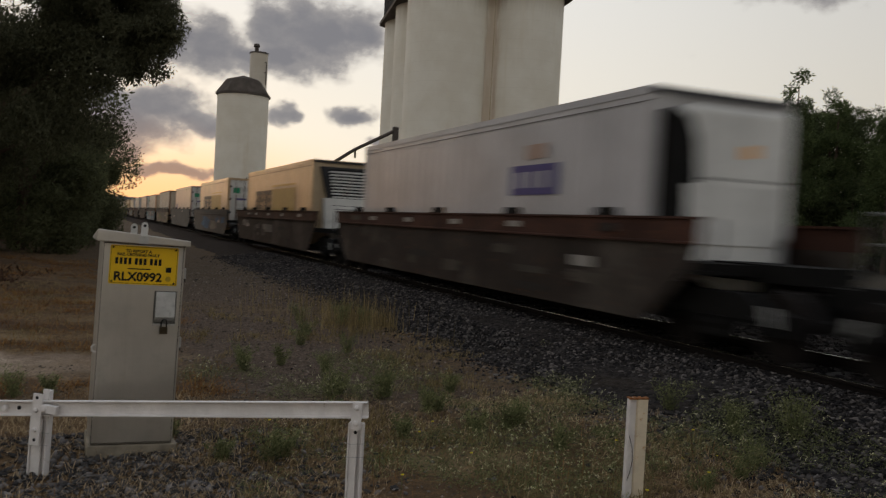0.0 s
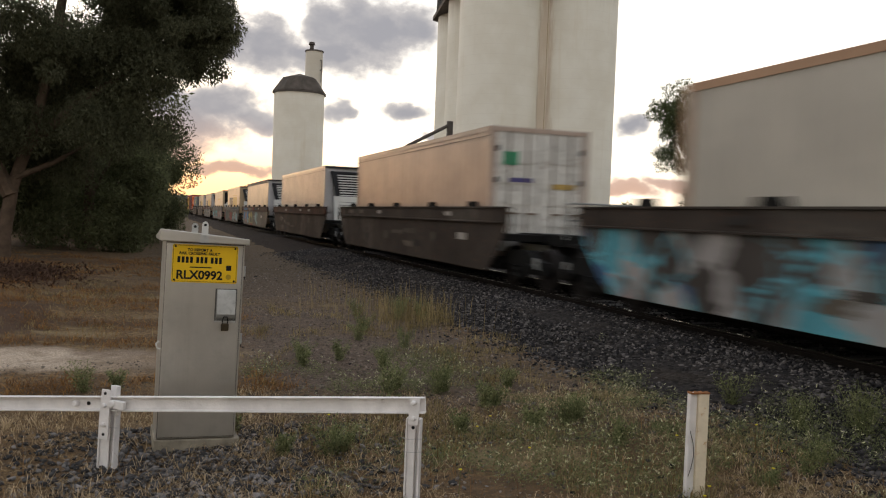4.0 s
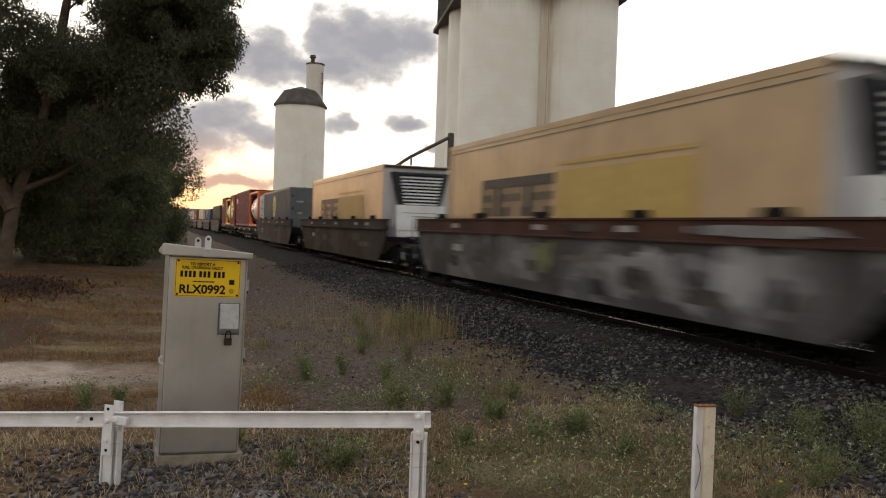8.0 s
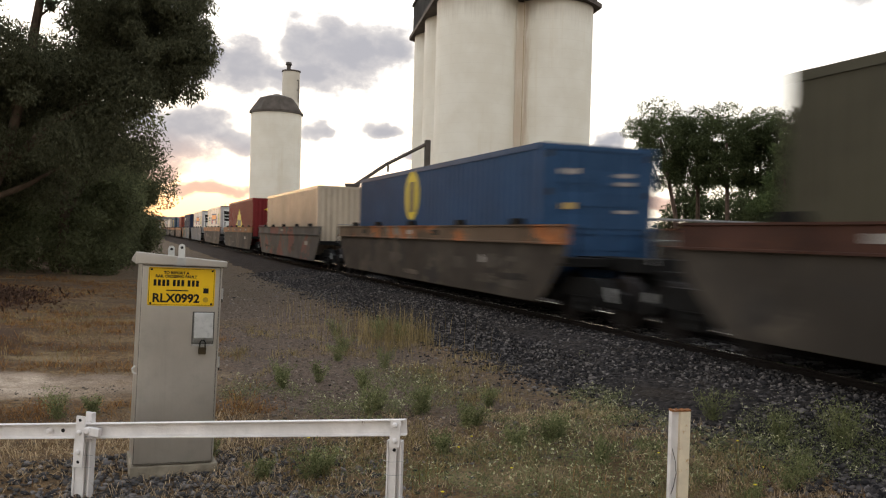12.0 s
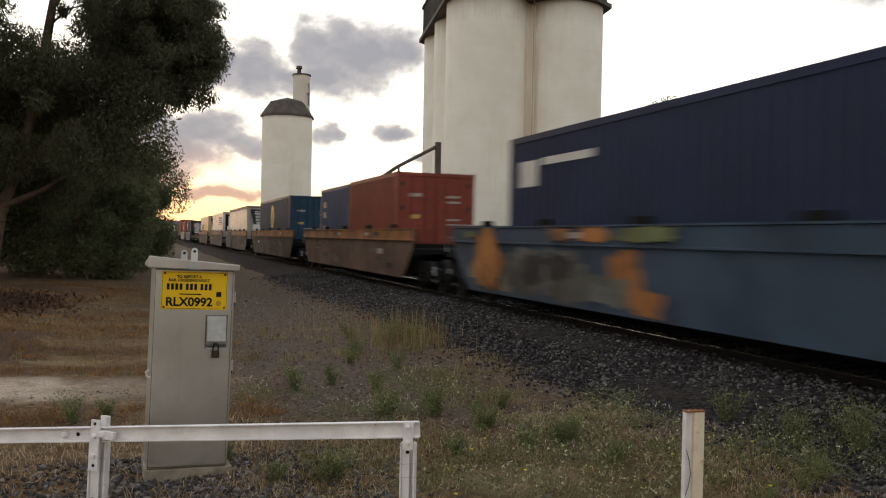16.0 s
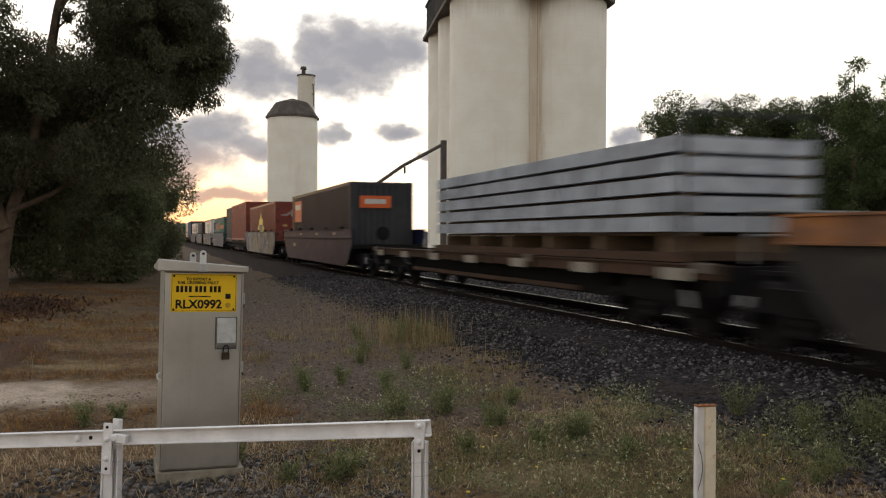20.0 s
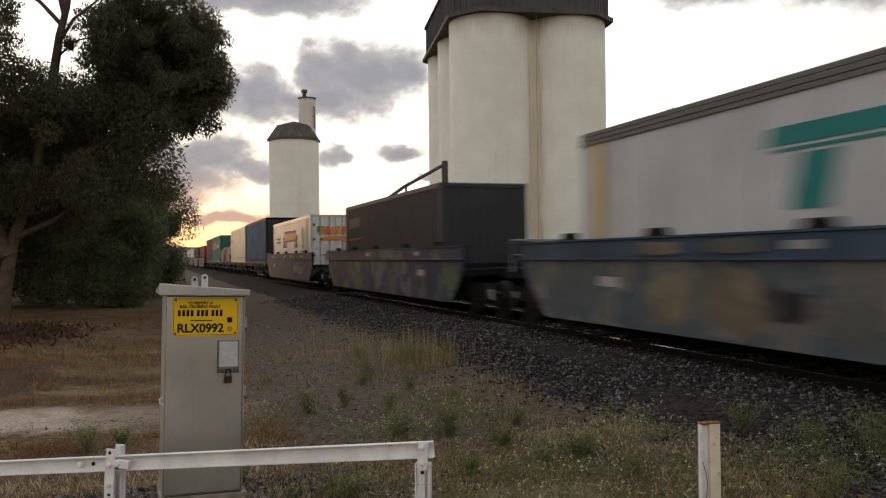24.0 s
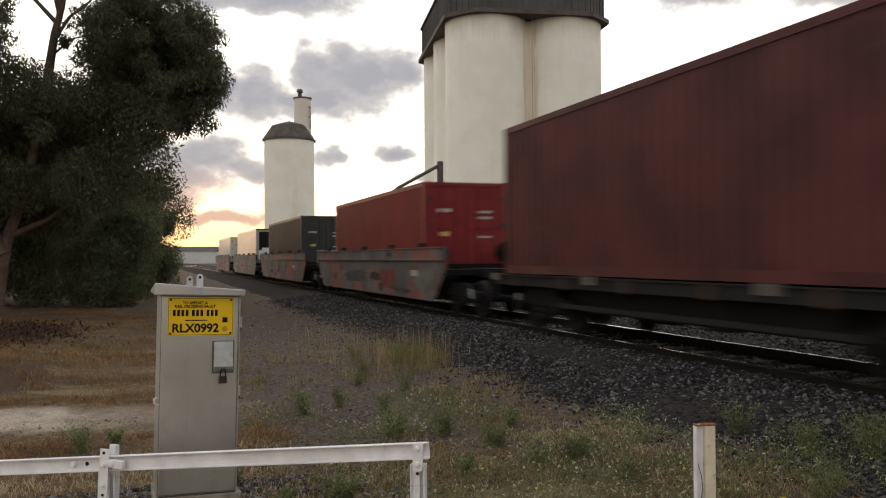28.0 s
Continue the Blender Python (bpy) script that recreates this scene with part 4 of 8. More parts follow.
    # leafy weeds, each a plant of its own
    spots = [(2.18, 7.90, 0.36), (2.30, 8.02, 0.30), (2.64, 7.78, 0.32), (2.76, 7.9, 0.26), (2.89, 7.12, 0.28), (3.02, 7.2, 0.22), (1.22, 5.94, 0.28), (1.32, 6.0, 0.22), (0.90, 6.02, 0.18), (1.65, 9.85, 0.28), (1.62, 9.5, 0.26), (2.09, 9.75, 0.26),
             (3.04, 6.38, 0.20), (2.37, 6.32, 0.20), (3.38, 6.48, 0.26), (3.55, 6.6, 0.24), (3.87, 13.6, 0.46), (3.98, 13.9, 0.40), (3.35, 14.3, 0.36), (4.45, 14.1, 0.44), (4.3, 13.6, 0.36), (5.29, 6.76, 0.34), (5.29, 5.86, 0.30), (5.56, 5.4, 0.46), (5.66, 5.6, 0.42),
             (3.49, 5.8, 0.22), (3.5, 8.05, 0.24), (-0.58, 8.42, 0.30), (-0.30, 8.5, 0.20), (-1.6, 8.1, 0.24), (2.5, 9.3, 0.22), (3.13, 10.65, 0.30), (2.7, 11.4, 0.28), (3.0, 12.4, 0.30), (4.48, 4.86, 0.34), (4.75, 5.0, 0.36), (4.0, 4.7, 0.24), (0.62, 6.75, 0.2), (2.0, 7.1, 0.16), (4.1, 6.0, 0.24)]
    for i, (x, y, h) in enumerate(spots):
        t = thing("weed", "leafy green weed growing in gravel", "weed", pose(x, y, ground_height(x, y) if x < 4 else float(bank_z(x))), group="weeds")
        C = []
        h *= 0.85
        for s in range(9):
            a, l = random.uniform(0, 6.28), random.uniform(0.15, 0.75)
            p = [(0, 0, -0.03), (0.5 * l * h * math.cos(a), 0.5 * l * h * math.sin(a), h * 0.5), (l * h * math.cos(a), l * h * math.sin(a), h * random.uniform(0.75, 1.05))]
            part("stem", Geo().tube(p, [0.004, 0.003, 0.002], 4), WEED, t)
            C += [(*p[1], h * 0.24), (*p[2], h * 0.16), (0.3 * p[1][0], 0.3 * p[1][1], h * 0.20, h * 0.24), ((p[1][0] + p[2][0]) / 2, (p[1][1] + p[2][1]) / 2, h * 0.72, h * 0.18)]
        C = np.array(C)
        V, F = leaf_cloud(C[:, :3], C[:, 3], 1000, 0.026, 0.9, -0.6)
        part("leaves", fast("leaves", V, F, WEED), None, t)
    # low spreading weeds and clover
    n = 6400
    x, y = RNG.uniform(0.9, 6.0, n), 3.9 + 6.5 * RNG.random(n) ** 1.4
    k = np.array([noise.noise(Vector((a * 0.8, b * 0.8, 21))) + (0.24 if a > 2.2 and b < 7.4 else 0.0) > random.uniform(0.0, 0.36) for a, b in zip(x, y)])
    P = on_ground(x[k], y[k])
    V, F = leaf_cloud(P + np.array([0, 0, 0.035]), RNG.uniform(0.03, 0.11, len(P)), 130000, 0.016, 0.7, -0.4)
    tagged(new("low_weeds", fast("low_weeds", V, F, WEED)), "low spreading green weeds in the gravel", "weeds", kind="stuff")
    k = RNG.choice(len(P), 1500)
    Q = P[k] + np.stack([RNG.normal(0, 0.06, 1500), RNG.normal(0, 0.06, 1500), RNG.uniform(0.06, 0.17, 1500)], 1)
    V, F = leaf_cloud(Q, np.full(1500, 0.006), 8000, 0.014, 1.0, 0.0)
    tagged(new("tiny_blossom", fast("tiny_blossom", V, F, plain("pale_blossom", (0.70, 0.68, 0.40), 0.6))), "tiny pale blossoms on low weeds", "blossom", kind="stuff")
    for i in range(16):
        x, y = random.uniform(1.2, 5.0), random.uniform(4.3, 6.6)
        h = random.uniform(0.06, 0.2)
        t = thing("flower", "small yellow wild flower on a thin stem", "flower", pose(x, y, ground_height(x, y) if x < 4 else float(bank_z(x))), group="yellow flowers")
        part("stem", Geo().tube([(0, 0, -0.02), (0.01, 0, h * 0.6), (0.015, 0.01, h)], 0.002, 4), WEED, t)
        part("petals", Geo().lathe((0.015, 0.01, h), "z", [(-0.003, 0.004), (0.0, 0.011), (0.004, 0.012), (0.006, 0.004)], 8), FLOWER, t)


# ---- silos and far things ----


def build_silos():
    r = Vector((math.cos(radians(19.06)), -math.sin(radians(19.06)), 0))
    f = Vector((math.sin(radians(19.06)), math.cos(radians(19.06)), 0))
    c3 = 5.95 * r + 113 * f
    a = (10 * r + 1.6 * f).normalized() * 10.1
    b = (-1.6 * r + 10 * f).normalized() * 10.3
    top, R = 32.6, 5.5
    silo = thing("grain_silo", "group of tall cream concrete grain silos under a grey roof", "silo")
    for i in range(2):
        for j in range(3):
            p = c3 + a * i + b * j
            part("cell", Geo().lathe((p.x, p.y, 0), "z", [(-0.3, R), (top, R)], 64), SILO, silo, smooth=True)
    # filler walls between neighbouring cells
    for j in range(3):
        p = c3 + a * 0.5 + b * j
        g = Geo().prism([(p.x + (a.normalized() * u + b.normalized() * w).x, p.y + (a.normalized() * u + b.normalized() * w).y) for u, w in ((-1.2, -3.2), (1.2, -3.2), (1.2, 3.2), (-1.2, 3.2))], -0.3, top - 0.2)
        part("filler_wall", g, SILO, silo)
    an, bn = a.normalized(), b.normalized()

    def ring(o, ch):
        # chamfered outline of the roof
        u0, u1, w0, w1 = -R - o, 10.1 + R + o, -R - o, 20.6 + R + o
        P = [(u0 + ch, w0), (u1 - ch, w0), (u1, w0 + ch), (u1, w1 - ch), (u1 - ch, w1), (u0 + ch, w1), (u0, w1 - ch), (u0, w0 + ch)]
        return [((c3 + an * u + bn * w).x, (c3 + an * u + bn * w).y) for u, w in P]
    part("eave", Geo().prism(ring(0.55, 3.4), top, top + 0.55), EAVE, silo, "stained projecting eave")
    part("gallery", Geo().prism(ring(0.0, 3.2), top + 0.55, top + 5.2), ROOF, silo, "grey sheet metal gallery")
    g = Geo()
    o = ring(0.03, 3.2)
    for i in range(len(o)):
        p, q = Vector((*o[i], 0)), Vector((*o[(i + 1) % len(o)], 0))
        n = int((q - p).length / 0.9)
        for s in range(n):
            m = p.lerp(q, (s + 0.5) / n)
            g.box(m.x - 0.04, m.x + 0.04, m.y - 0.04, m.y + 0.04, top + 0.55, top + 5.2)
    part("cladding_ribs", g, ROOF, silo)
    part("roof", Geo().prism(ring(0.25, 3.3), top + 5.2, top + 5.5), ROOF, silo)
    # downpipe between two cells
    p = c3 + a * 0.5 - bn * 4.6
    part("ladder", Geo().tube([(p.x, p.y, 0), (p.x, p.y, top)], 0.05, 6), plain("rust_stain", (0.46, 0.36, 0.24), 0.9), silo, "rusty ladder and pipe between the cells")
    # conveyor chute with its mast
    ch = thing("loading_chute", "thin steel loading chute on a mast beside the silos", "chute", pose(32.4, 94.6, 0))
    part("mast", Geo().box(-0.3, 0.3, -0.25, 0.25, -0.2, 13.0), EAVE, ch)
    part("pipe", Geo().tube([(0, 0, 12.6), (-4.6, 1.2, 10.0), (-8.4, 2.4, 7.2)], 0.2, 8), EAVE, ch, smooth=True)
    part("brace", Geo().tube([(-4.4, 1.2, 9.9), (-4.4, 1.2, 9.1)], 0.12, 6), EAVE, ch)
    part("brace", Geo().tube([(-8.3, 2.4, 7.2), (-8.3, 2.4, -0.2)], 0.14, 6), EAVE, ch)
    part("hopper", Geo().lathe((-8.3, 2.4, 0), "z", [(6.2, 0.3), (7.4, 0.9), (7.6, 0.9)], 12), EAVE, ch)
    # the single silo farther off
    s2 = thing("round_silo", "single white concrete silo with a dark roof and lift tower", "silo", pose(29.9, 191.8, 0))
    part("cell", Geo().lathe((0, 0, 0), "z", [(-0.3, 5.55), (27.9, 5.55)], 56), SILO, s2, smooth=True)
    part("eave", Geo().lathe((0, 0, 0), "z", [(27.9, 6.0), (28.4, 6.0)], 10), EAVE, s2)
    part("roof", Geo().lathe((0, 0, 0), "z", [(28.4, 5.95), (31.5, 3.75), (32.5, 0.3)], 8), plain("brown_grey_roof", (0.095, 0.080, 0.068), 0.85, 0.0, 0.3, 0.6), s2, "brown grey sloping roof")
    part("tower", Geo().lathe((3.3, 1.5, 0), "z", [(0, 1.95), (37.9, 1.95)], 28), SILO, s2, smooth=True)
    part("tower_cap", Geo().lathe((3.3, 1.5, 0), "z", [(37.9, 2.1), (38.2, 2.1)], 20), EAVE, s2)
    part("vent", Geo().lathe((2.7, 1.5, 0), "z", [(38.2, 0.45), (39.4, 0.45), (39.5, 0.75), (40.1, 0.6)], 14), EAVE, s2)
    part("tower_ladder", Geo().box(4.6, 4.75, -0.35, -0.2, 31.0, 36.0).box(4.3, 4.75, -0.36, -0.3, 35.8, 36.0).box(4.3, 4.75, -0.36, -0.3, 33.6, 33.8), EAVE, s2)
    # far poles
    for x, y, h in [(27.0, 165.0, 9.0), (26.0, 260.0, 9.5)]:
        p = thing("power_pole", "thin dark power pole", "pole", pose(x, y, 0), group="power poles")
        part("pole", Geo().lathe((0, 0, 0), "z", [(-0.3, 0.16), (h, 0.11)], 8), EAVE, p)
        part("crossarm", Geo().box(-1.1, 1.1, -0.06, 0.06, h - 0.7, h - 0.5), EAVE, p)
    for x, y, w, h in [(18.0, 330.0, 26.0, 4.5), (-4.0, 360.0, 30.0, 4.0)]:
        s = thing("far_shed", "long pale shed in the distance", "shed", pose(x, y, 0), group="far sheds")
        part("wall", Geo().box(-w / 2, w / 2, -6, 6, -0.2, h), SHED, s)
        part("roof", Geo().prism([(-6.4, h), (6.4, h), (0, h + 1.8)], -w / 2 - 0.4, w / 2 + 0.4, axis="x"), ROOF, s)
    # ridge on the horizon
    V, F = [], []
    N = 140
    for i in range(N + 1):
        ang = radians(-70 + 150 * i / N)
        d = 1500.0
        h = 13 + 9 * noise.noise(Vector((i * 0.09, 0, 4))) + 4 * noise.noise(Vector((i * 0.5, 2, 1))) + random.uniform(0, 1.5)
        for dd, z in ((d - 120, -3), (d, h), (d + 200, -3)):
            V.append((dd * math.sin(ang), dd * math.cos(ang), z))
    for i in range(N):
        for j in range(2):
            q = i * 3 + j
            F.append((q, q + 3, q + 4, q + 1))
    tagged(new("backdrop", fast("backdrop", np.array(V), np.array(F), HILL)), "low dark wooded ridge on the horizon", "hills", kind="structure")


# ---- crossing furniture ----


def words(text, size, parent, m, mat, bold=0.04):
    cu = bpy.data.curves.new("text", "FONT")
    cu.body, cu.size, cu.align_x, cu.align_y, cu.extrude, cu.offset = text, size, "CENTER", "CENTER", 0.0008, size * bold
    tmp = bpy.data.objects.new("text", cu)
    scene.collection.objects.link(tmp)
    me = bpy.data.meshes.new_from_object(tmp)
    bpy.data.objects.remove(tmp)
    me.materials.clear()
    me.materials.append(mat)
    ob = new("lettering", me)
    ob.parent = parent
    ob.matrix_basis = m
    return ob


def build_cabinet():
    # local: x along the front, y into the cabinet, z up
    c = thing("signal_cabinet", "galvanised steel trackside cabinet with a yellow notice", "cabinet", pose(0.040, 6.225, 0, 0, 1.5, 2.6))
    W, D, H = 0.556, 0.46, 1.505
    part("plinth", Geo().box(-0.014, W + 0.022, -0.004, D + 0.02, -0.25, 0.095), plain("plinth_concrete", (0.27, 0.235, 0.18), 0.9, 0.0, 0.3, 8.0, 0.5), c, "weathered concrete plinth", bevel=0.008)
    part("body", Geo().box(0, W - 0.012, 0.022, D, 0.095, H), GALV, c, bevel=0.006)
    part("door_frame", Geo().box(W - 0.022, W - 0.012, 0.006, 0.0215, 0.11, H - 0.012), GALV, c, "folded steel door frame")
    # dark sheet behind the door, added as the shade in its gap
    part("door_gasket", Geo().box(0.004, W - 0.0225, 0.010, 0.0212, 0.108, H - 0.010), DARKGREY, c, "dark rubber door seal")
    d = part("door", Geo().box(0.006, W - 0.026, -0.004, 0.0095, 0.112, H - 0.012), GALV, c, "flat galvanised door", bevel=0.004)
    for z in (0.30, 0.78, 1.27):
        part("hinge", Geo().lathe((W - 0.004, 0.010, 0), "z", [(z, 0.006), (z + 0.075, 0.006)], 8).box(W - 0.012, W - 0.004, 0.012, 0.020, z, z + 0.075), GALVBOX, d)
        part("hinge_pin", Geo().lathe((W - 0.004, 0.010, 0), "z", [(z - 0.022, 0.004), (z - 0.001, 0.004)], 6), INK, d)
    lid = Geo()
    x0, x1, y0, y1, zb = -0.046, W + 0.012, -0.055, D + 0.03, H - 0.002
    lid.v = [(x0, y0, zb), (x1, y0, zb - 0.004), (x1, y1, zb - 0.004), (x0, y1, zb), (x0, y0, H + 0.082), (x1, y0, H + 0.036), (x1, y1, H + 0.012), (x0, y1, H + 0.020)]
    lid.f = [(0, 1, 2, 3), (4, 5, 6, 7), (0, 1, 5, 4), (1, 2, 6, 5), (2, 3, 7, 6), (3, 0, 4, 7)]
    part("lid", lid, GALV, c, "overhanging galvanised lid", bevel=0.005)
    for x, y, h0 in ((0.192, 0.030, 0.034), (0.252, -0.061, 0.050)):
        g = Geo()
        pts = [(-0.022, 0.0), (0.022, 0.0), (0.022, 0.075), (0.016, 0.091), (0.0, 0.098), (-0.016, 0.091), (-0.022, 0.075)]
        g.prism([(x + p, H + h0 + q) for p, q in pts], y, y + 0.006, axis="y")
        lug = part("lifting_lug", g, WHITE if y < 0 else GALVBOX, c, "pale steel lifting lug")
        part("eye", Geo().lathe((x, 0, H + h0 + 0.072), "y", [(y - 0.001, 0.010), (y + 0.007, 0.010)], 12), INK, lug)
    part("lug_foot", Geo().box(0.222, 0.284, -0.0605, -0.0555, H - 0.004, H + 0.049), GALVBOX, c, "dull steel lug foot")
    part("side_handle", Geo().tube([(-0.002, 0.04, 0.735), (-0.026, 0.04, 0.745), (-0.030, 0.035, 0.775), (-0.012, 0.03, 0.79)], 0.006, 6), WHITE, c, smooth=True)
    # lock cover, its stained backing and the padlock
    bp = part("lock_backing", Geo().box(0.352, 0.504, -0.0075, -0.0045, 0.936, 1.178), paint("stained_zinc", (0.13, 0.125, 0.115), 0.6, grime=0.6), c, "dark stained backing plate")
    cov = Geo()
    cov.prism([(-0.0085, 0.955), (-0.034, 0.975), (-0.046, 0.998), (-0.030, 1.170), (-0.0085, 1.174)], 0.362, 0.494, axis="x")
    part("lock_cover", cov, GALVBOX, c, "spangled zinc lock cover", bevel=0.004)
    part("rim", Geo().box(0.354, 0.502, -0.014, -0.0078, 0.936, 0.948), GALVBOX, bp)
    pl = part("padlock", Geo().box(0.400, 0.452, -0.048, -0.024, 0.880, 0.930), BRASS, c, "small dark brass padlock", bevel=0.004)
    part("shackle", Geo().tube([(0.408, -0.037, 0.925), (0.408, -0.040, 0.962), (0.416, -0.046, 0.980), (0.436, -0.046, 0.980), (0.444, -0.040, 0.962), (0.444, -0.037, 0.925)], 0.0045, 6), INK, pl, smooth=True)
    # notice
    cx, cz = 0.270, 1.350
    g = Geo()
    w, h, r = 0.226, 0.134, 0.012
    pts = []
    for sx, sz, a0 in ((1, 1, 0), (-1, 1, 90), (-1, -1, 180), (1, -1, 270)):
        for k in range(5):
            a = radians(a0 + 22.5 * k)
            pts.append((cx + sx * (w - r) + r * math.cos(a), cz + sz * (h - r) + r * math.sin(a)))
    g.prism(pts, -0.0075, -0.0045, axis="y")
    s = part("notice", g, YELLOW, c, "yellow fault reporting notice with black lettering")
    for a, b in (((-w + 0.006, -h + 0.006), (w - 0.006, -h + 0.0085)), ((-w + 0.006, h - 0.0085), (w - 0.006, h - 0.006)), ((-w + 0.006, -h + 0.006), (-w + 0.0085, h - 0.006)), ((w - 0.0085, -h + 0.006), (w - 0.006, h - 0.006))):
        part("border", Geo().box(cx + a[0], cx + b[0], -0.0085, -0.0076, cz + a[1], cz + b[1]), INK, s)
    face = lambda x, z: pose(cx + x, -0.0082, cz + z, 90, 0, 0)
    words("TO REPORT A", 0.027, s, face(-0.040, 0.096), INK)
    words("RAIL CROSSING FAULT", 0.027, s, face(-0.040, 0.071), INK)
    words("RLX0992", 0.084, s, face(-0.036, -0.083), INK, 0.032)
    # the telephone number, as plain bars
    x = -0.190
    for n in (4, 3, 3):
        for i in range(n):
            part("bar", Geo().box(cx + x, cx + x + 0.019, -0.0086, -0.0076, cz + 0.004, cz + 0.048), INK, s)
            x += 0.0285
        x += 0.014
    part("bar", Geo().box(cx - 0.105, cx + 0.045, -0.0086, -0.0076, cz - 0.030, cz - 0.022), INK, s)
    part("emblem", Geo().box(cx + 0.147, cx + 0.183, -0.0086, -0.0076, cz - 0.042, cz - 0.006), INK, s)
    part("emblem", Geo().lathe((cx + 0.165, 0, cz - 0.088), "y", [(-0.0086, 0.019), (-0.0076, 0.019)], 16), plain("faded_seal", (0.45, 0.29, 0.03), 0.5), s)
    for sx in (-1, 1):
        for sz in (-1, 1):
            part("rivet", Geo().lathe((cx + sx * 0.205, 0, cz + sz * 0.117), "y", [(-0.0105, 0.005), (-0.0076, 0.008)], 8), INK, s)


def build_fence():
    # an old channel rail on two posts, sloping with the ground
    A, B = Vector((1.535, 4.80, 0.612)), Vector((-0.30, 5.935, 0.435))
    d = (B - A)
    far = A + d * 2.1
    t = thing("barrier_fence", "low white painted steel barrier rail with chipped paint", "fence", pose(0, 0, 0))

    def rail(p, q, name):
        u = (q - p).normalized()
        n = Vector((u.y, -u.x, 0)).normalized()
        if n.y > 0:
            n = -n
        up = n.cross(u)
        if up.z < 0:
            up = -up
        g = Geo()
        prof = [(-0.004, 0.048), (0.036, 0.048), (0.036, 0.041), (0.004, 0.038), (0.004, -0.038), (0.036, -0.041), (0.036, -0.048), (-0.004, -0.048)]
        for e in (p, q):
            for a, b in prof:
                g.v.append(tuple(e + n * a + up * b))
        k = len(prof)
        g.f.append(tuple(range(k)))
        g.f.append(tuple(range(k, 2 * k)))
        for i in range(k):
            j = (i + 1) % k
            g.f.append((i, j, k + j, k + i))
        return part(name, g, FENCE, t, bevel=0.002)
    rail(A - d.normalized() * 0.03, A + d * 0.962, "rail")
    rail(A + d * 0.966, far, "rail")
    yaw = math.degrees(math.atan2(d.y, d.x)) + 180

    def post(p, h, wide, lean=0.0, strap=(0.0, 0.07, 0.35), back=0.02, bolts=(0.105, 0.23), holes=(0.026, 0.295)):
        """A rolled post behind the rail, a strap bolted over the rail's face and a short angle behind it."""
        base = Matrix.Translation((p.x, p.y, 0)) @ Matrix.Rotation(radians(yaw), 4, "Z")
        top = h - 0.16
        g = Geo().box(-wide / 2, wide / 2, 0.044, 0.054, -0.3, top)
        g.box(-wide / 2, -wide / 2 + 0.010, 0.0, 0.0435, -0.3, top).box(wide / 2 - 0.010, wide / 2, -0.004, 0.0435, -0.3, top)
        g.box(-wide / 2 + 0.0105, wide * 0.12, 0.012, 0.022, -0.3, top)
        o = part("post", g, FENCE, t, bevel=0.002)
        o.matrix_basis = base @ Matrix.Rotation(radians(lean), 4, "Y")
        sx, sw, sl = strap
        st = part("strap", Geo().prism([(sx - sw / 2, h - sl), (sx + sw / 2, h - sl), (sx + sw / 2 + 0.008, h - 0.02), (sx - sw / 2 + 0.008, h - 0.02)], -0.050, -0.040, axis="y"), FENCE, o, "flat strap bolted over the rail", bevel=0.002)
        if back:
            part("back_angle", Geo().box(sx + 0.004, sx + 0.072, 0.006, 0.014, h - 0.20, h - 0.02 + back).box(sx + 0.064, sx + 0.072, -0.030, 0.0055, h - 0.068, h - 0.02 + back), FENCE, o, "short angle behind the rail", bevel=0.002)
        for z in holes:
            part("bolt_hole", Geo().lathe((sx + 0.003, 0, h - 0.02 - z), "y", [(-0.0512, 0.0105), (-0.045, 0.0105)], 12), INK, st)
        for z in bolts:
            part("bolt", Geo().lathe((sx + 0.002, 0, h - 0.02 - z), "y", [(-0.068, 0.008), (-0.064, 0.015), (-0.0505, 0.017)], 6), FENCE, st)
        for z, l in ((top - 0.12, 0.016), (top - 0.20, 0.010)):
            part("tie_wire", Geo().tube([(-wide / 2 - l, 0.0, z), (-wide / 4, -0.010, z - 0.004), (wide / 4, -0.010, z + 0.002), (wide / 2 + l, 0.0, z + 0.004)], 0.0018, 5), GALVBOX, o, "thin tie wire")
        return o
    post(Vector((1.497, 4.825, 0)), 0.682, 0.092, 0.0, (0.012, 0.062, 0.185), 0.0, (0.033, 0.125), ())
    part("post_hole", Geo().lathe((1.497, 4.825, 0.47), "y", [(-0.006, 0.010), (0.0, 0.010)], 12), INK, t)
    post(Vector((-0.275, 5.919, 0)), 0.560, 0.124, 2.2, (0.006, 0.066, 0.35), 0.020)
    n = Vector((d.y, -d.x, 0)).normalized()
    n = -n if n.y > 0 else n
    # bolt, open hole and the bolted clamp on the rail beside the post
    p = A + d * 1.085 + n * 0.006
    o = part("rail_bolt", Geo().lathe((0, 0, 0), "y", [(-0.03, 0.013), (-0.02, 0.021), (0.0, 0.022)], 12), FENCE, t, smooth=True)
    o.matrix_basis = Matrix.Translation(p) @ Matrix.Rotation(radians(yaw), 4, "Z")
    p = A + d * 1.043 + n * 0.006
    o = part("rail_hole", Geo().lathe((0, 0, 0), "y", [(-0.004, 0.013), (0.0, 0.013)], 12), INK, t)
    o.matrix_basis = Matrix.Translation(p) @ Matrix.Rotation(radians(yaw), 4, "Z")
    p = A + d * 0.934 + n * 0.030
    o = part("clamp", Geo().box(-0.020, 0.056, -0.034, 0.0, -0.026, 0.026).lathe((-0.028, 0, 0), "y", [(-0.042, 0.014), (-0.036, 0.024), (-0.004, 0.026)], 12), FENCE, t, "bolted clamp with a round head", bevel=0.003)
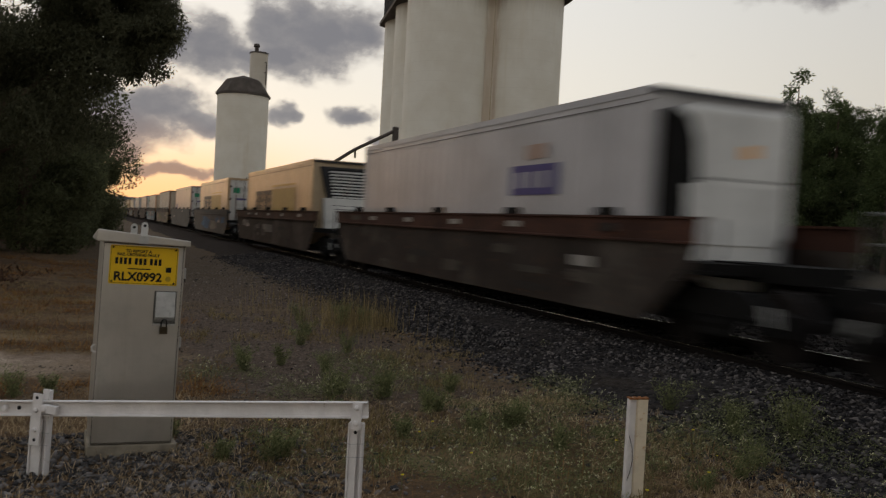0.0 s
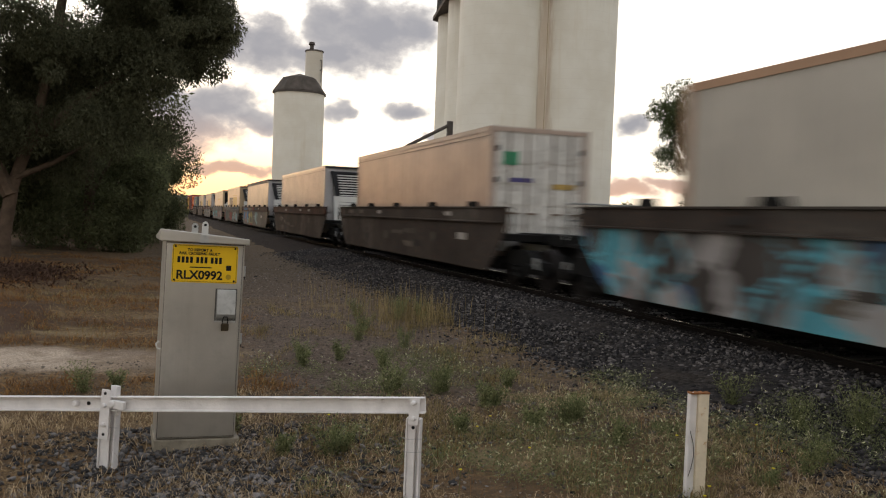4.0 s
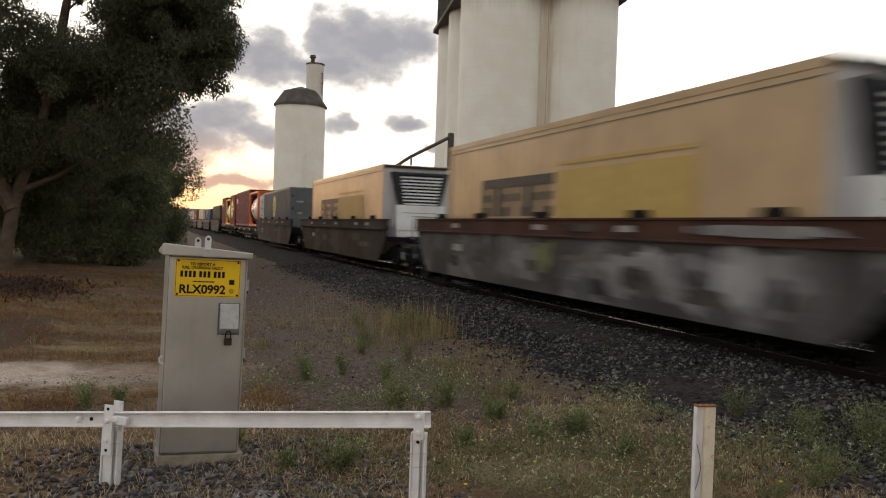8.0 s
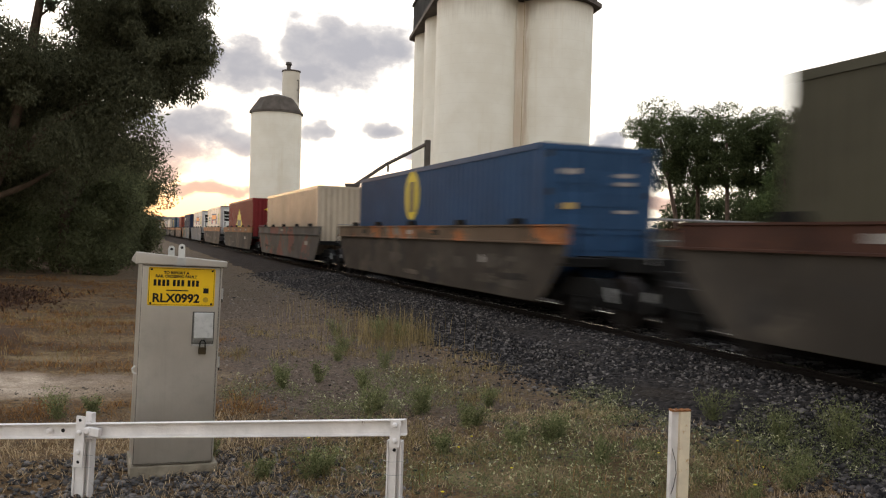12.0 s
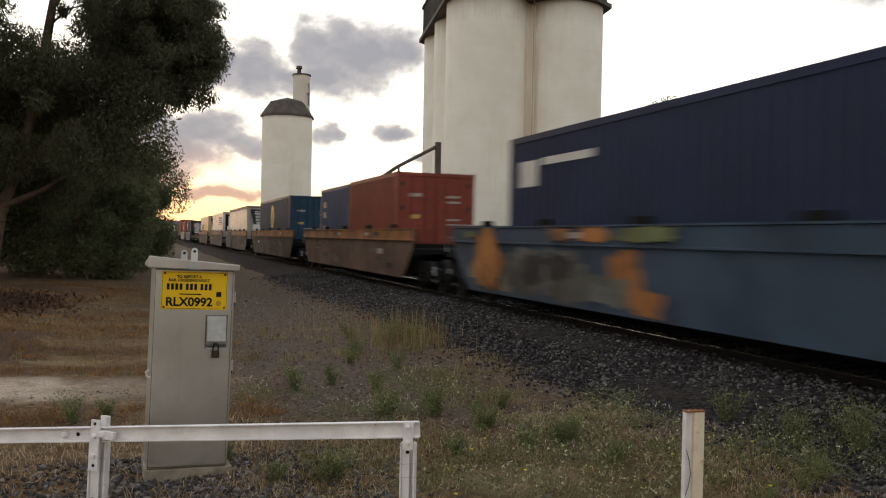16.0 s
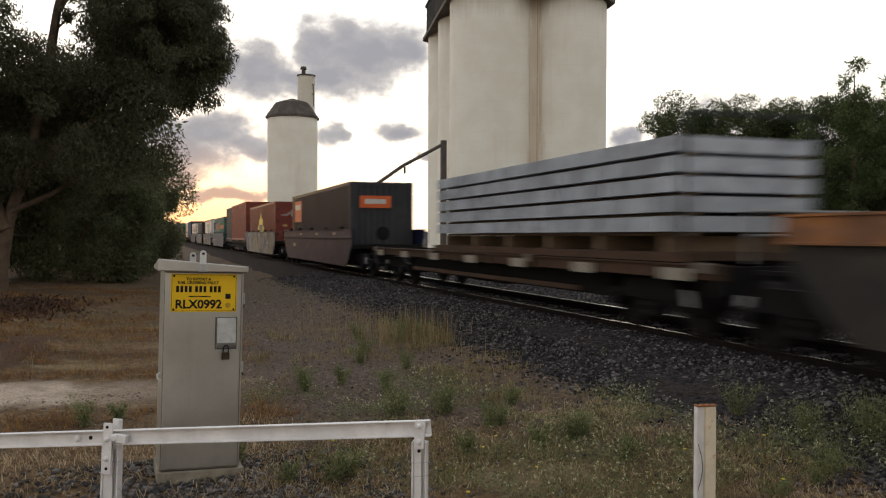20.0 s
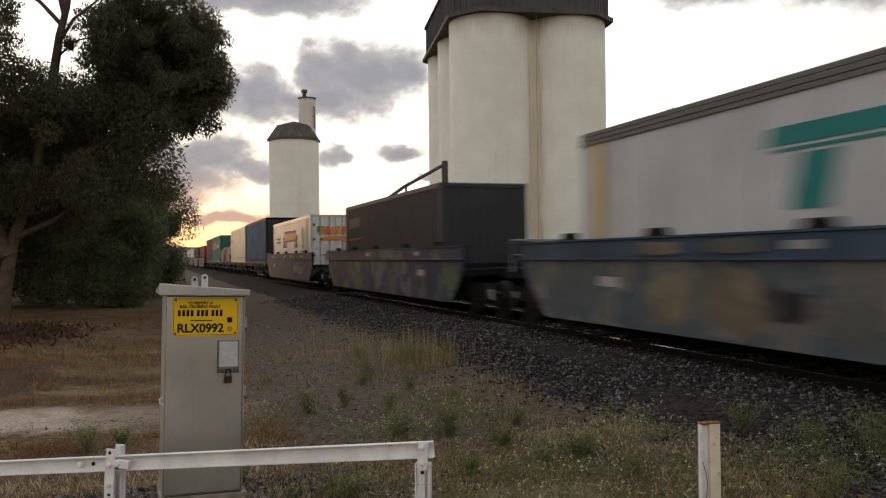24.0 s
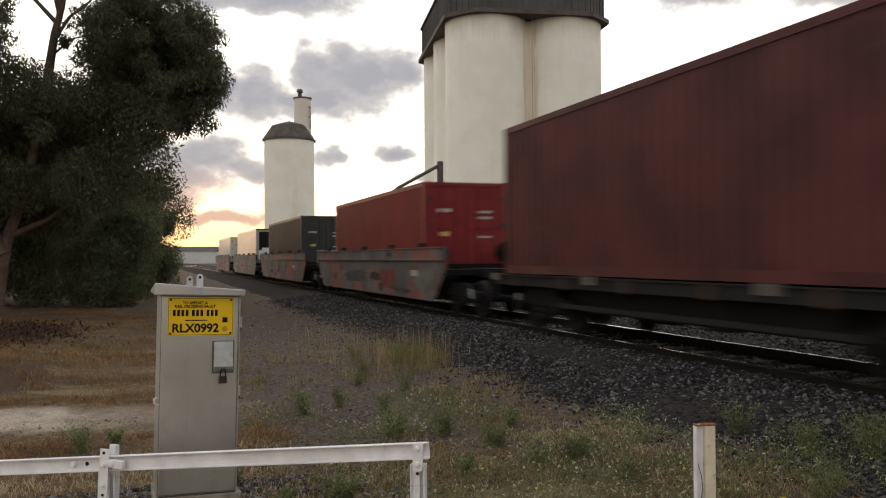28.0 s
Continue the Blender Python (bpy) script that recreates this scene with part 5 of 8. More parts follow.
    o.matrix_basis = Matrix.Translation(p) @ Matrix.Rotation(radians(yaw), 4, "Z") @ Matrix.Rotation(radians(6), 4, "Y")
    # stub post standing alone
    s = thing("stub_post", "white painted steel stub post with rusty edges", "post", pose(3.343, 4.60, -0.016, 0, 0, -12))
    part("web", Geo().box(-0.052, -0.0065, 0.0, 0.010, -0.3, 0.688), FENCE, s)
    part("flange", Geo().box(-0.004, 0.066, -0.022, -0.012, -0.3, 0.685), RUSTY, s, "rust stained flange", bevel=0.002)
    part("stiffener", Geo().box(-0.006, 0.004, -0.0115, 0.03, -0.3, 0.683), RUSTY, s)
    part("edge_plate", Geo().box(-0.060, -0.0525, -0.02, 0.03, -0.3, 0.688), FENCE, s)
    edge = [(-0.062 + 0.013 * i, 0.690 + 0.004 * math.sin(i * 2.1)) for i in range(11)]
    top = Geo().prism([(0.068, 0.682), (-0.062, 0.680)] + edge, -0.024, 0.032, axis="y")
    part("rusty_top", top, RUST, s, "bare rust along the ragged cut top")
    part("wire", Geo().tube([(-0.045, -0.004, 0.44), (-0.022, -0.006, 0.36), (-0.014, -0.006, 0.28), (-0.028, -0.006, 0.20), (-0.046, -0.004, 0.14)], 0.0022, 5), INK, s, "loop of dark wire")


build_ground()
build_silos()
build_trees()
build_cabinet()
build_fence()

# ---- the train ----
SPEED = 27.3
MOVING = []
SHARED = {}


def shared(key, make):
    """One mesh for all alike pieces."""
    if key not in SHARED:
        SHARED[key] = make()
    return SHARED[key]


def rolling(name, label, category, u, z=0.0, group=""):
    """A thing that travels with the train; u: its place along the line at the clip's start."""
    ob = thing(name, label, category, pose(TRACK_X, u, RAIL_Z + z), group)
    MOVING.append((ob, u, RAIL_Z + z))
    return ob


def wheel_mesh():
    return Geo().lathe((0, 0, 0), "x", [(-0.075, 0.10), (-0.075, 0.16), (-0.03, 0.18), (-0.03, 0.34), (-0.065, 0.36), (-0.065, 0.425), (0.045, 0.43), (0.055, 0.455), (0.07, 0.45), (0.07, 0.36), (0.03, 0.34), (0.03, 0.18), (0.06, 0.10)], 28).mesh("wheel", WHEEL, True)


def side_frame_mesh():
    p = [(-1.25, 0.36), (-1.22, 0.60), (-0.80, 0.66), (-0.55, 0.80), (0.55, 0.80), (0.80, 0.66), (1.22, 0.60), (1.25, 0.36), (1.0, 0.36), (0.72, 0.50), (0.42, 0.50), (0.30, 0.24), (-0.30, 0.24), (-0.42, 0.50), (-0.72, 0.50), (-1.0, 0.36)]
    return Geo().prism(p, -0.07, 0.07, axis="x").mesh("side_frame", BLACK)


def bogie(parent, y, spark=False):
    b = part("bogie", shared("bolster", lambda: Geo().box(-1.05, 1.05, -0.22, 0.22, 0.42, 0.78).lathe((0, 0, 0), "z", [(0.78, 0.3), (0.9, 0.3)], 16).mesh("bogie", BLACK)), None, parent)
    b.location = (0, y, 0)
    for s in (-1, 1):
        f = part("side_frame", shared("sideframe", side_frame_mesh), None, b)
        f.location = (s * 1.0, 0, 0)
        for q in (-0.875, 0.875):
            w = part("wheel", shared("wheel", wheel_mesh), None, b)
            w.location = (s * 0.755, q, 0.43)
            if s > 0:
                w.rotation_euler = (0, 0, math.pi)
            part("axle_box", shared("axlebox", lambda: Geo().lathe((0, 0, 0), "x", [(-0.12, 0.10), (0.1, 0.12)], 12).mesh("axle_box", BLACK)), None, b).location = (s * 1.08, q, 0.46)
    for q in (-0.875, 0.875):
        part("axle", shared("axle", lambda: Geo().lathe((0, 0, 0), "x", [(-0.75, 0.08), (0.75, 0.08)], 12).mesh("axle", BLACK)), None, b).location = (0, q, 0.43)
    for s in (-1, 1):
        part("spring", shared("spring", lambda: Geo().lathe((0, 0, 0), "z", [(0.28, 0.12), (0.34, 0.09), (0.40, 0.12), (0.46, 0.09), (0.5, 0.12)], 12).mesh("spring", BLACK)), None, b).location = (s * 1.05, 0, 0)
    return b


def coupler(parent, y, s):
    part("coupler", Geo().box(-0.12, 0.12, min(y, y + s * 1.0), max(y, y + s * 1.0), 0.70, 0.92).box(-0.22, 0.22, y + s * 0.7 - 0.18, y + s * 0.7 + 0.18, 0.66, 0.96), BLACK, parent)
    part("brake_hose", Geo().tube([(-0.4, y, 0.75), (-0.4, y + s * 0.4, 0.52), (-0.3, y + s * 0.8, 0.5), (-0.15, y + s * 1.0, 0.62)], 0.025, 6), RUBBER, parent)


def well_wagon(u_rear, u_front, wall, sill, label, marks=3, seed=0):
    """A container well wagon; u_rear and u_front: the ends of its load."""
    c = (u_rear + u_front) / 2 + 0.35
    w = rolling("well_wagon", label, "wagon", c, group="container well wagons")
    L = 8.25

    def sill_mesh(s):
        p = [(1.26, 1.655), (1.33, 1.655), (1.33, 1.345), (1.425, 1.345), (1.425, 1.372), (1.40, 1.38), (1.40, 1.65), (1.43, 1.66), (1.43, 1.69), (1.26, 1.69)]
        return Geo().prism([(s * x, z) for x, z in p], -L, L, axis="y")

    def wall_mesh(s):
        g = Geo()
        x0, x1 = sorted((s * 1.335, s * 1.365))
        return g.prism([(-7.15, 0.30), (7.15, 0.30), (7.42, 0.46), (7.66, 0.66), (7.92, 0.90), (8.12, 1.08), (8.22, 1.358), (-8.22, 1.358), (-8.12, 1.08), (-7.92, 0.90), (-7.66, 0.66), (-7.42, 0.46)], x0, x1, axis="x")
    for s in (-1, 1):
        part("side_sill", shared(("sill", s, sill.name), lambda: sill_mesh(s).mesh("side_sill", sill)), None, w)
        part("side_wall", shared(("wall", s, wall.name), lambda: wall_mesh(s).mesh("side_wall", wall)), None, w)
    part("floor", shared("wellfloor", lambda: Geo().box(-1.33, 1.33, -6.5, 6.5, 0.32, 0.5).mesh("floor", BLACK)), None, w)
    for s in (-1, 1):
        def deck(s=s):
            a, b = sorted((s * 6.6, s * 9.05))
            g = Geo().box(-0.45, 0.45, a, b, 0.92, 1.14)
            y0, y1 = sorted((s * 7.0, s * 8.24))
            g.box(-1.325, 1.325, y0, y1, 0.98, 1.12)
            y0, y1 = sorted((s * 6.45, s * 6.6))
            return g.box(-1.3, 1.3, y0, y1, 0.5, 1.25).mesh("end_platform", BLACK)
        part("end_platform", shared(("deck", s), deck), None, w)
        bogie(w, s * 8.25)
        coupler(w, s * 9.0, s)
        # pale wear plate and steps by the bogie
        part("wear_plate", shared(("wear", s), lambda: Geo().prism([(s * 9.20, 0.46), (s * 9.32, 0.46), (s * 9.27, 0.68), (s * 9.15, 0.68)], -1.12, -1.08, axis="x").mesh("wear_plate", TREAD)), None, w, "pale steel plate")
        for sx in (-1, 1):
            part("corner_step", shared(("step", s, sx), lambda: Geo().box(min(sx * 1.2, sx * 1.38), max(sx * 1.2, sx * 1.38), s * 8.3 - 0.04, s * 8.3 + 0.3, 0.98, 1.03).tube([(sx * 1.38, s * 8.3, 1.0), (sx * 1.38, s * 8.62, 1.25), (sx * 1.38, s * 8.62, 1.66)], 0.018, 6).mesh("corner_step", BLACK)), None, w)
        if s > 0:
            part("handrail", shared("handrail", lambda: Geo().tube([(-1.3, 8.9, 1.1), (-1.3, 8.9, 1.75), (1.3, 8.9, 1.75), (1.3, 8.9, 1.1)], 0.02, 6).tube([(-1.3, 8.9, 1.45), (1.3, 8.9, 1.45)], 0.016, 6).mesh("handrail", TREAD)), None, w)
    for y in (-6.1, -3.1, 0.4, 3.6, 6.3):
        for s in (-1, 1):
            part("container_guide", shared(("guide", s), lambda: Geo().prism([(-0.26, 1.69), (0.26, 1.69), (0.20, 1.81), (-0.20, 1.81)], min(s * 1.27, s * 1.36), max(s * 1.27, s * 1.36), axis="x").mesh("container_guide", BLACK)), None, w).location = (0, y, 0)
    rr = random.Random(seed + int(c))
    for i in range(marks):
        y = -7.0 + 13.6 * (i + rr.uniform(0.1, 0.6)) / marks
        part("marker_plate", shared("markplate", lambda: Geo().box(-1.408, -1.4005, -0.22, 0.22, 1.47, 1.57).mesh("marker_plate", MARK)), None, w, "white marker plate").location = (0, y, 0)
    part("stencil_panel", shared("stencil", lambda: Geo().box(-1.372, -1.3655, -0.3, 0.3, 0.92, 1.08).mesh("stencil_panel", MARK)), None, w, "faded white stencilled panel").location = (0, rr.choice((-4.8, 4.9, -5.6)), 0)
    return w


def flat_wagon(u0, u1, frame_mat, label, plates=0):
    """A container flat wagon from u0 to u1; plates: pale worn plates along its sill."""
    c, L = (u0 + u1) / 2, (u1 - u0) / 2
    w = rolling("flat_wagon", label, "wagon", c, group="container flat wagons")
    part("centre_sill", Geo().box(-0.3, 0.3, -L, L, 0.62, 1.0), BLACK, w)
    for s in (-1, 1):
        a, b = sorted((s * 1.16, s * 1.28))
        part("side_sill", Geo().box(a, b, -L, L, 0.86, 1.06).box(min(s * 1.1, s * 1.32), max(s * 1.1, s * 1.32), -L, L, 1.045, 1.065), frame_mat, w)
        q = L - 1.9 if L > 6 else L - 1.5
        bogie(w, s * q)
        coupler(w, s * (L - 0.35), s)
        a, b = sorted((s * L, s * (L - 0.16)))
        part("headstock", Geo().box(-1.26, 1.26, a, b, 0.66, 1.04), BLACK, w)
        part("wear_plate", Geo().prism([(s * (q + 0.98), 0.45), (s * (q + 1.10), 0.45), (s * (q + 1.06), 0.68), (s * (q + 0.94), 0.68)], -1.12, -1.08, axis="x"), TREAD, w, "pale steel plate")
    n = int(L * 2 / 1.5)
    for i in range(n + 1):
        y = -L + 0.2 + i * (2 * L - 0.4) / n
        part("cross_bearer", shared("bearer", lambda: Geo().prism([(-1.16, 0.86), (1.16, 0.86), (1.16, 1.0), (-1.16, 1.0)], -0.05, 0.05, axis="y").mesh("cross_bearer", BLACK)), None, w).location = (0, y, 0)
    for y in (-L + 0.25, -L * 0.35, L * 0.33, L - 0.25):
        part("twistlock", shared("tl", lambda: Geo().box(-1.36, -1.27, -0.12, 0.12, 0.95, 1.09).mesh("twistlock", paint("worn_lock", (0.15, 0.13, 0.11), 0.6, grime=0.5))), None, w).location = (0, y, 0)
    part("underframe", Geo().box(-0.95, 0.95, -L + 3.3, L - 3.3, 0.44, 0.86), BLACK, w)
    part("truss_rod", Geo().box(-1.20, -1.14, -L * 0.55, L * 0.55, 0.50, 0.58), frame_mat, w)
    for i in range(plates):
        y = -L + 0.9 + i * (2 * L - 1.8) / max(1, plates - 1)
        part("sill_plate", shared("sillplate", lambda: Geo().box(-1.334, -1.3215, -0.34, 0.34, 0.83, 1.0).mesh("sill_plate", paint("worn_sill_plate", (0.30, 0.27, 0.22), 0.65, grime=0.6, rust=0.15))), None, w, "pale worn plate").location = (0, y, 0)
    for i in range(int(L)):
        part("stake_pocket", shared("pocket", lambda: Geo().box(-1.318, -1.2805, -0.06, 0.06, 0.84, 1.044).mesh("stake_pocket", frame_mat)), None, w).location = (0, -L + 1.2 + i * (2 * L - 2.4) / max(1, int(L) - 1), 0)
    hb = part("hand_brake", Geo().lathe((-1.05, L - 0.12, 1.52), "y", [(-0.02, 0.20), (-0.02, 0.23), (0.02, 0.23), (0.02, 0.20)], 18).box(-1.07, -1.03, L - 0.14, L - 0.10, 1.04, 1.52).box(-1.25, -0.85, L - 0.13, L - 0.11, 1.50, 1.54), BLACK, w, "hand brake wheel on its column")
    part("brake_gear", Geo().box(-1.0, -0.4, -1.2, -0.5, 0.4, 0.8), BLACK, w)
    part("air_reservoir", Geo().lathe((-0.7, 0.9, 0.55), "y", [(-0.5, 0.18), (0.5, 0.18)], 14), BLACK, w, smooth=True)
    return w


# ---- containers ----


def corrugated(length, height, x, depth=0.036, pitch=0.28, z0=0.16):
    """A trapezoid profiled side wall in the plane x; the near wall looks towards -x."""
    s = -1 if x < 0 else 1
    n = max(2, int(length / pitch))
    p = length / n
    ys, xs = [], []
    for i in range(n):
        for f, d in ((0.0, 0), (0.26, 0), (0.5, 1), (0.76, 1)):
            ys.append(-length / 2 + (i + f) * p)
            xs.append(x - s * depth * d)
    ys.append(length / 2)
    xs.append(x)
    g = Geo()
    for y, q in zip(ys, xs):
        g.v += [(q, y, z0), (q, y, height - 0.10)]
    for i in range(len(ys) - 1):
        g.f.append((2 * i, 2 * i + 2, 2 * i + 3, 2 * i + 1))
    k = len(g.v)
    xi = x - s * 0.06
    g.v += [(xi, -length / 2, z0), (xi, length / 2, z0), (xi, length / 2, height - 0.10), (xi, -length / 2, height - 0.10)]
    g.f.append((k, k + 1, k + 2, k + 3))
    return g


def end_corrugated(width, height, y, sgn):
    g = Geo()
    n = 9
    p = width / n
    xs, ys = [], []
    for i in range(n):
        for f, d in ((0.0, 0), (0.26, 0), (0.5, 1), (0.76, 1)):
            xs.append(-width / 2 + (i + f) * p)
            ys.append(y - sgn * 0.04 * d)
    xs.append(width / 2)
    ys.append(y)
    for x, q in zip(xs, ys):
        g.v += [(x, q, 0.16), (x, q, height - 0.10)]
    for i in range(len(xs) - 1):
        g.f.append((2 * i, 2 * i + 2, 2 * i + 3, 2 * i + 1))
    return g


HW = 1.22


def shell(t, Lc, H, wall, trim, smooth_sides=False, roof_mat=None):
    """Floor, posts, rails, walls and roof of a box container; the front end is left open for its own face."""
    key = (round(Lc, 2), H)
    for s in (-1, 1):
        if smooth_sides:
            def flat(s=s):
                return corrugated(Lc - 0.24, H, s * (HW - 0.008), 0.010, 0.42).mesh("side_wall", wall)
            part("side_wall", shared(("flat", s, key, wall.name), flat), None, t)
        else:
            part("side_wall", shared(("corr", s, key, wall.name), lambda: corrugated(Lc - 0.24, H, s * (HW - 0.006)).mesh("side_wall", wall)), None, t)
        part("top_rail", shared(("toprail", s, key, trim.name), lambda: Geo().box(min(s * (HW - 0.07), s * HW), max(s * (HW - 0.07), s * HW), -Lc / 2 + 0.16, Lc / 2 - 0.16, H - 0.115, H - 0.002).mesh("top_rail", trim)), None, t)
        part("bottom_rail", shared(("botrail", s, key, trim.name), lambda: Geo().box(min(s * (HW - 0.07), s * HW), max(s * (HW - 0.07), s * HW), -Lc / 2 + 0.16, Lc / 2 - 0.16, 0.012, 0.165).mesh("bottom_rail", trim)), None, t)
        for e in (-1, 1):
            part("corner_post", shared(("post", s, e, key, trim.name), lambda: Geo().box(min(s * (HW - 0.15), s * HW), max(s * (HW - 0.15), s * HW), min(e * (Lc / 2 - 0.16), e * Lc / 2), max(e * (Lc / 2 - 0.16), e * Lc / 2), 0.12, H - 0.12).mesh("corner_post", trim)), None, t)
            for z in (0.0, H - 0.118):
                part("corner_casting", shared(("cast", s, e, z, key, trim.name), lambda: Geo().box(min(s * (HW - 0.165), s * (HW + 0.003)), max(s * (HW - 0.165), s * (HW + 0.003)), min(e * (Lc / 2 - 0.18), e * (Lc / 2 + 0.003)), max(e * (Lc / 2 - 0.18), e * (Lc / 2 + 0.003)), z, z + 0.118).mesh("corner_casting", trim)), None, t)
    rm = roof_mat or wall
    part("roof", shared(("roof", key, rm.name), lambda: Geo().box(-HW + 0.07, HW - 0.07, -Lc / 2 + 0.05, Lc / 2 - 0.05, H - 0.06, H - 0.02).mesh("roof", rm)), None, t)
    part("floor", shared(("floor", key), lambda: Geo().box(-HW + 0.07, HW - 0.07, -Lc / 2 + 0.05, Lc / 2 - 0.05, 0.05, 0.16).mesh("floor", BLACK)), None, t)
    for e in (-1, 1):
        for z0, z1 in ((0.01, 0.16), (H - 0.11, H - 0.004)):
            part("end_rail", shared(("endrail", e, z0, key, trim.name), lambda: Geo().box(-HW + 0.165, HW - 0.165, min(e * (Lc / 2 - 0.08), e * Lc / 2), max(e * (Lc / 2 - 0.08), e * Lc / 2), z0, z1).mesh("end_rail", trim)), None, t)
    part("rear_wall", shared(("rear", key, wall.name), lambda: end_corrugated(2 * HW - 0.30, H, Lc / 2 - 0.01, 1).mesh("rear_wall", wall)), None, t)


def doors_face(t, Lc, H, mat, bars=TREAD, marks=()):
    y = -Lc / 2
    for s in (-1, 1):
        a, b = sorted((s * 0.012, s * (HW - 0.155)))
        d = part("door", Geo().box(a, b, y + 0.02, y + 0.06, 0.17, H - 0.12), mat, t)
        for i in range(5):
            z = 0.28 + i * (H - 0.6) / 5
            part("door_panel", shared(("dpanel", a, y, z, mat.name), lambda: Geo().box(a + 0.05, b - 0.05, y + 0.005, y + 0.0195, z, z + (H - 0.6) / 5 * 0.62).mesh("door_panel", mat)), None, d)
        for f in (0.30, 0.72):
            x = a + (b - a) * f
            part("locking_bar", Geo().tube([(x, y - 0.015, 0.12), (x, y - 0.015, H - 0.1)], 0.018, 6), bars, d)
            part("bar_handle", Geo().box(x - 0.02, x + 0.26, y - 0.035, y - 0.02, 1.0, 1.04), bars, d)
        for z in (0.35, 0.95, 1.7, 2.4):
            part("hinge", Geo().box(s * (HW - 0.17) - 0.05, s * (HW - 0.17) + 0.05, y - 0.022, y + 0.005, z, z + 0.12), DARKGREY, d)
        for (x0, z0, w, h, m2) in marks:
            if (x0 < 0) == (s < 0):
                part("marking", Geo().box(x0, x0 + w, y - 0.0, y + 0.0045, z0, z0 + h), m2, d)


def plain_face(t, Lc, H, mat):
    part("front_wall", shared(("front", round(Lc, 2), H, mat.name), lambda: end_corrugated(2 * HW - 0.30, H, -Lc / 2 + 0.01, -1).mesh("front_wall", mat)), None, t)


def bulkhead(t, Lc, H, mat):
    part("front_wall", Geo().box(-HW + 0.15, HW - 0.15, -Lc / 2 + 0.02, -Lc / 2 + 0.06, 0.15, H - 0.1), mat, t)
    for s in (-1, 1):
        part("grab_bar", Geo().box(s * 1.05 - 0.1, s * 1.05 + 0.1, -Lc / 2 - 0.02, -Lc / 2 + 0.02, 1.62, 1.66), DARKGREY, t)


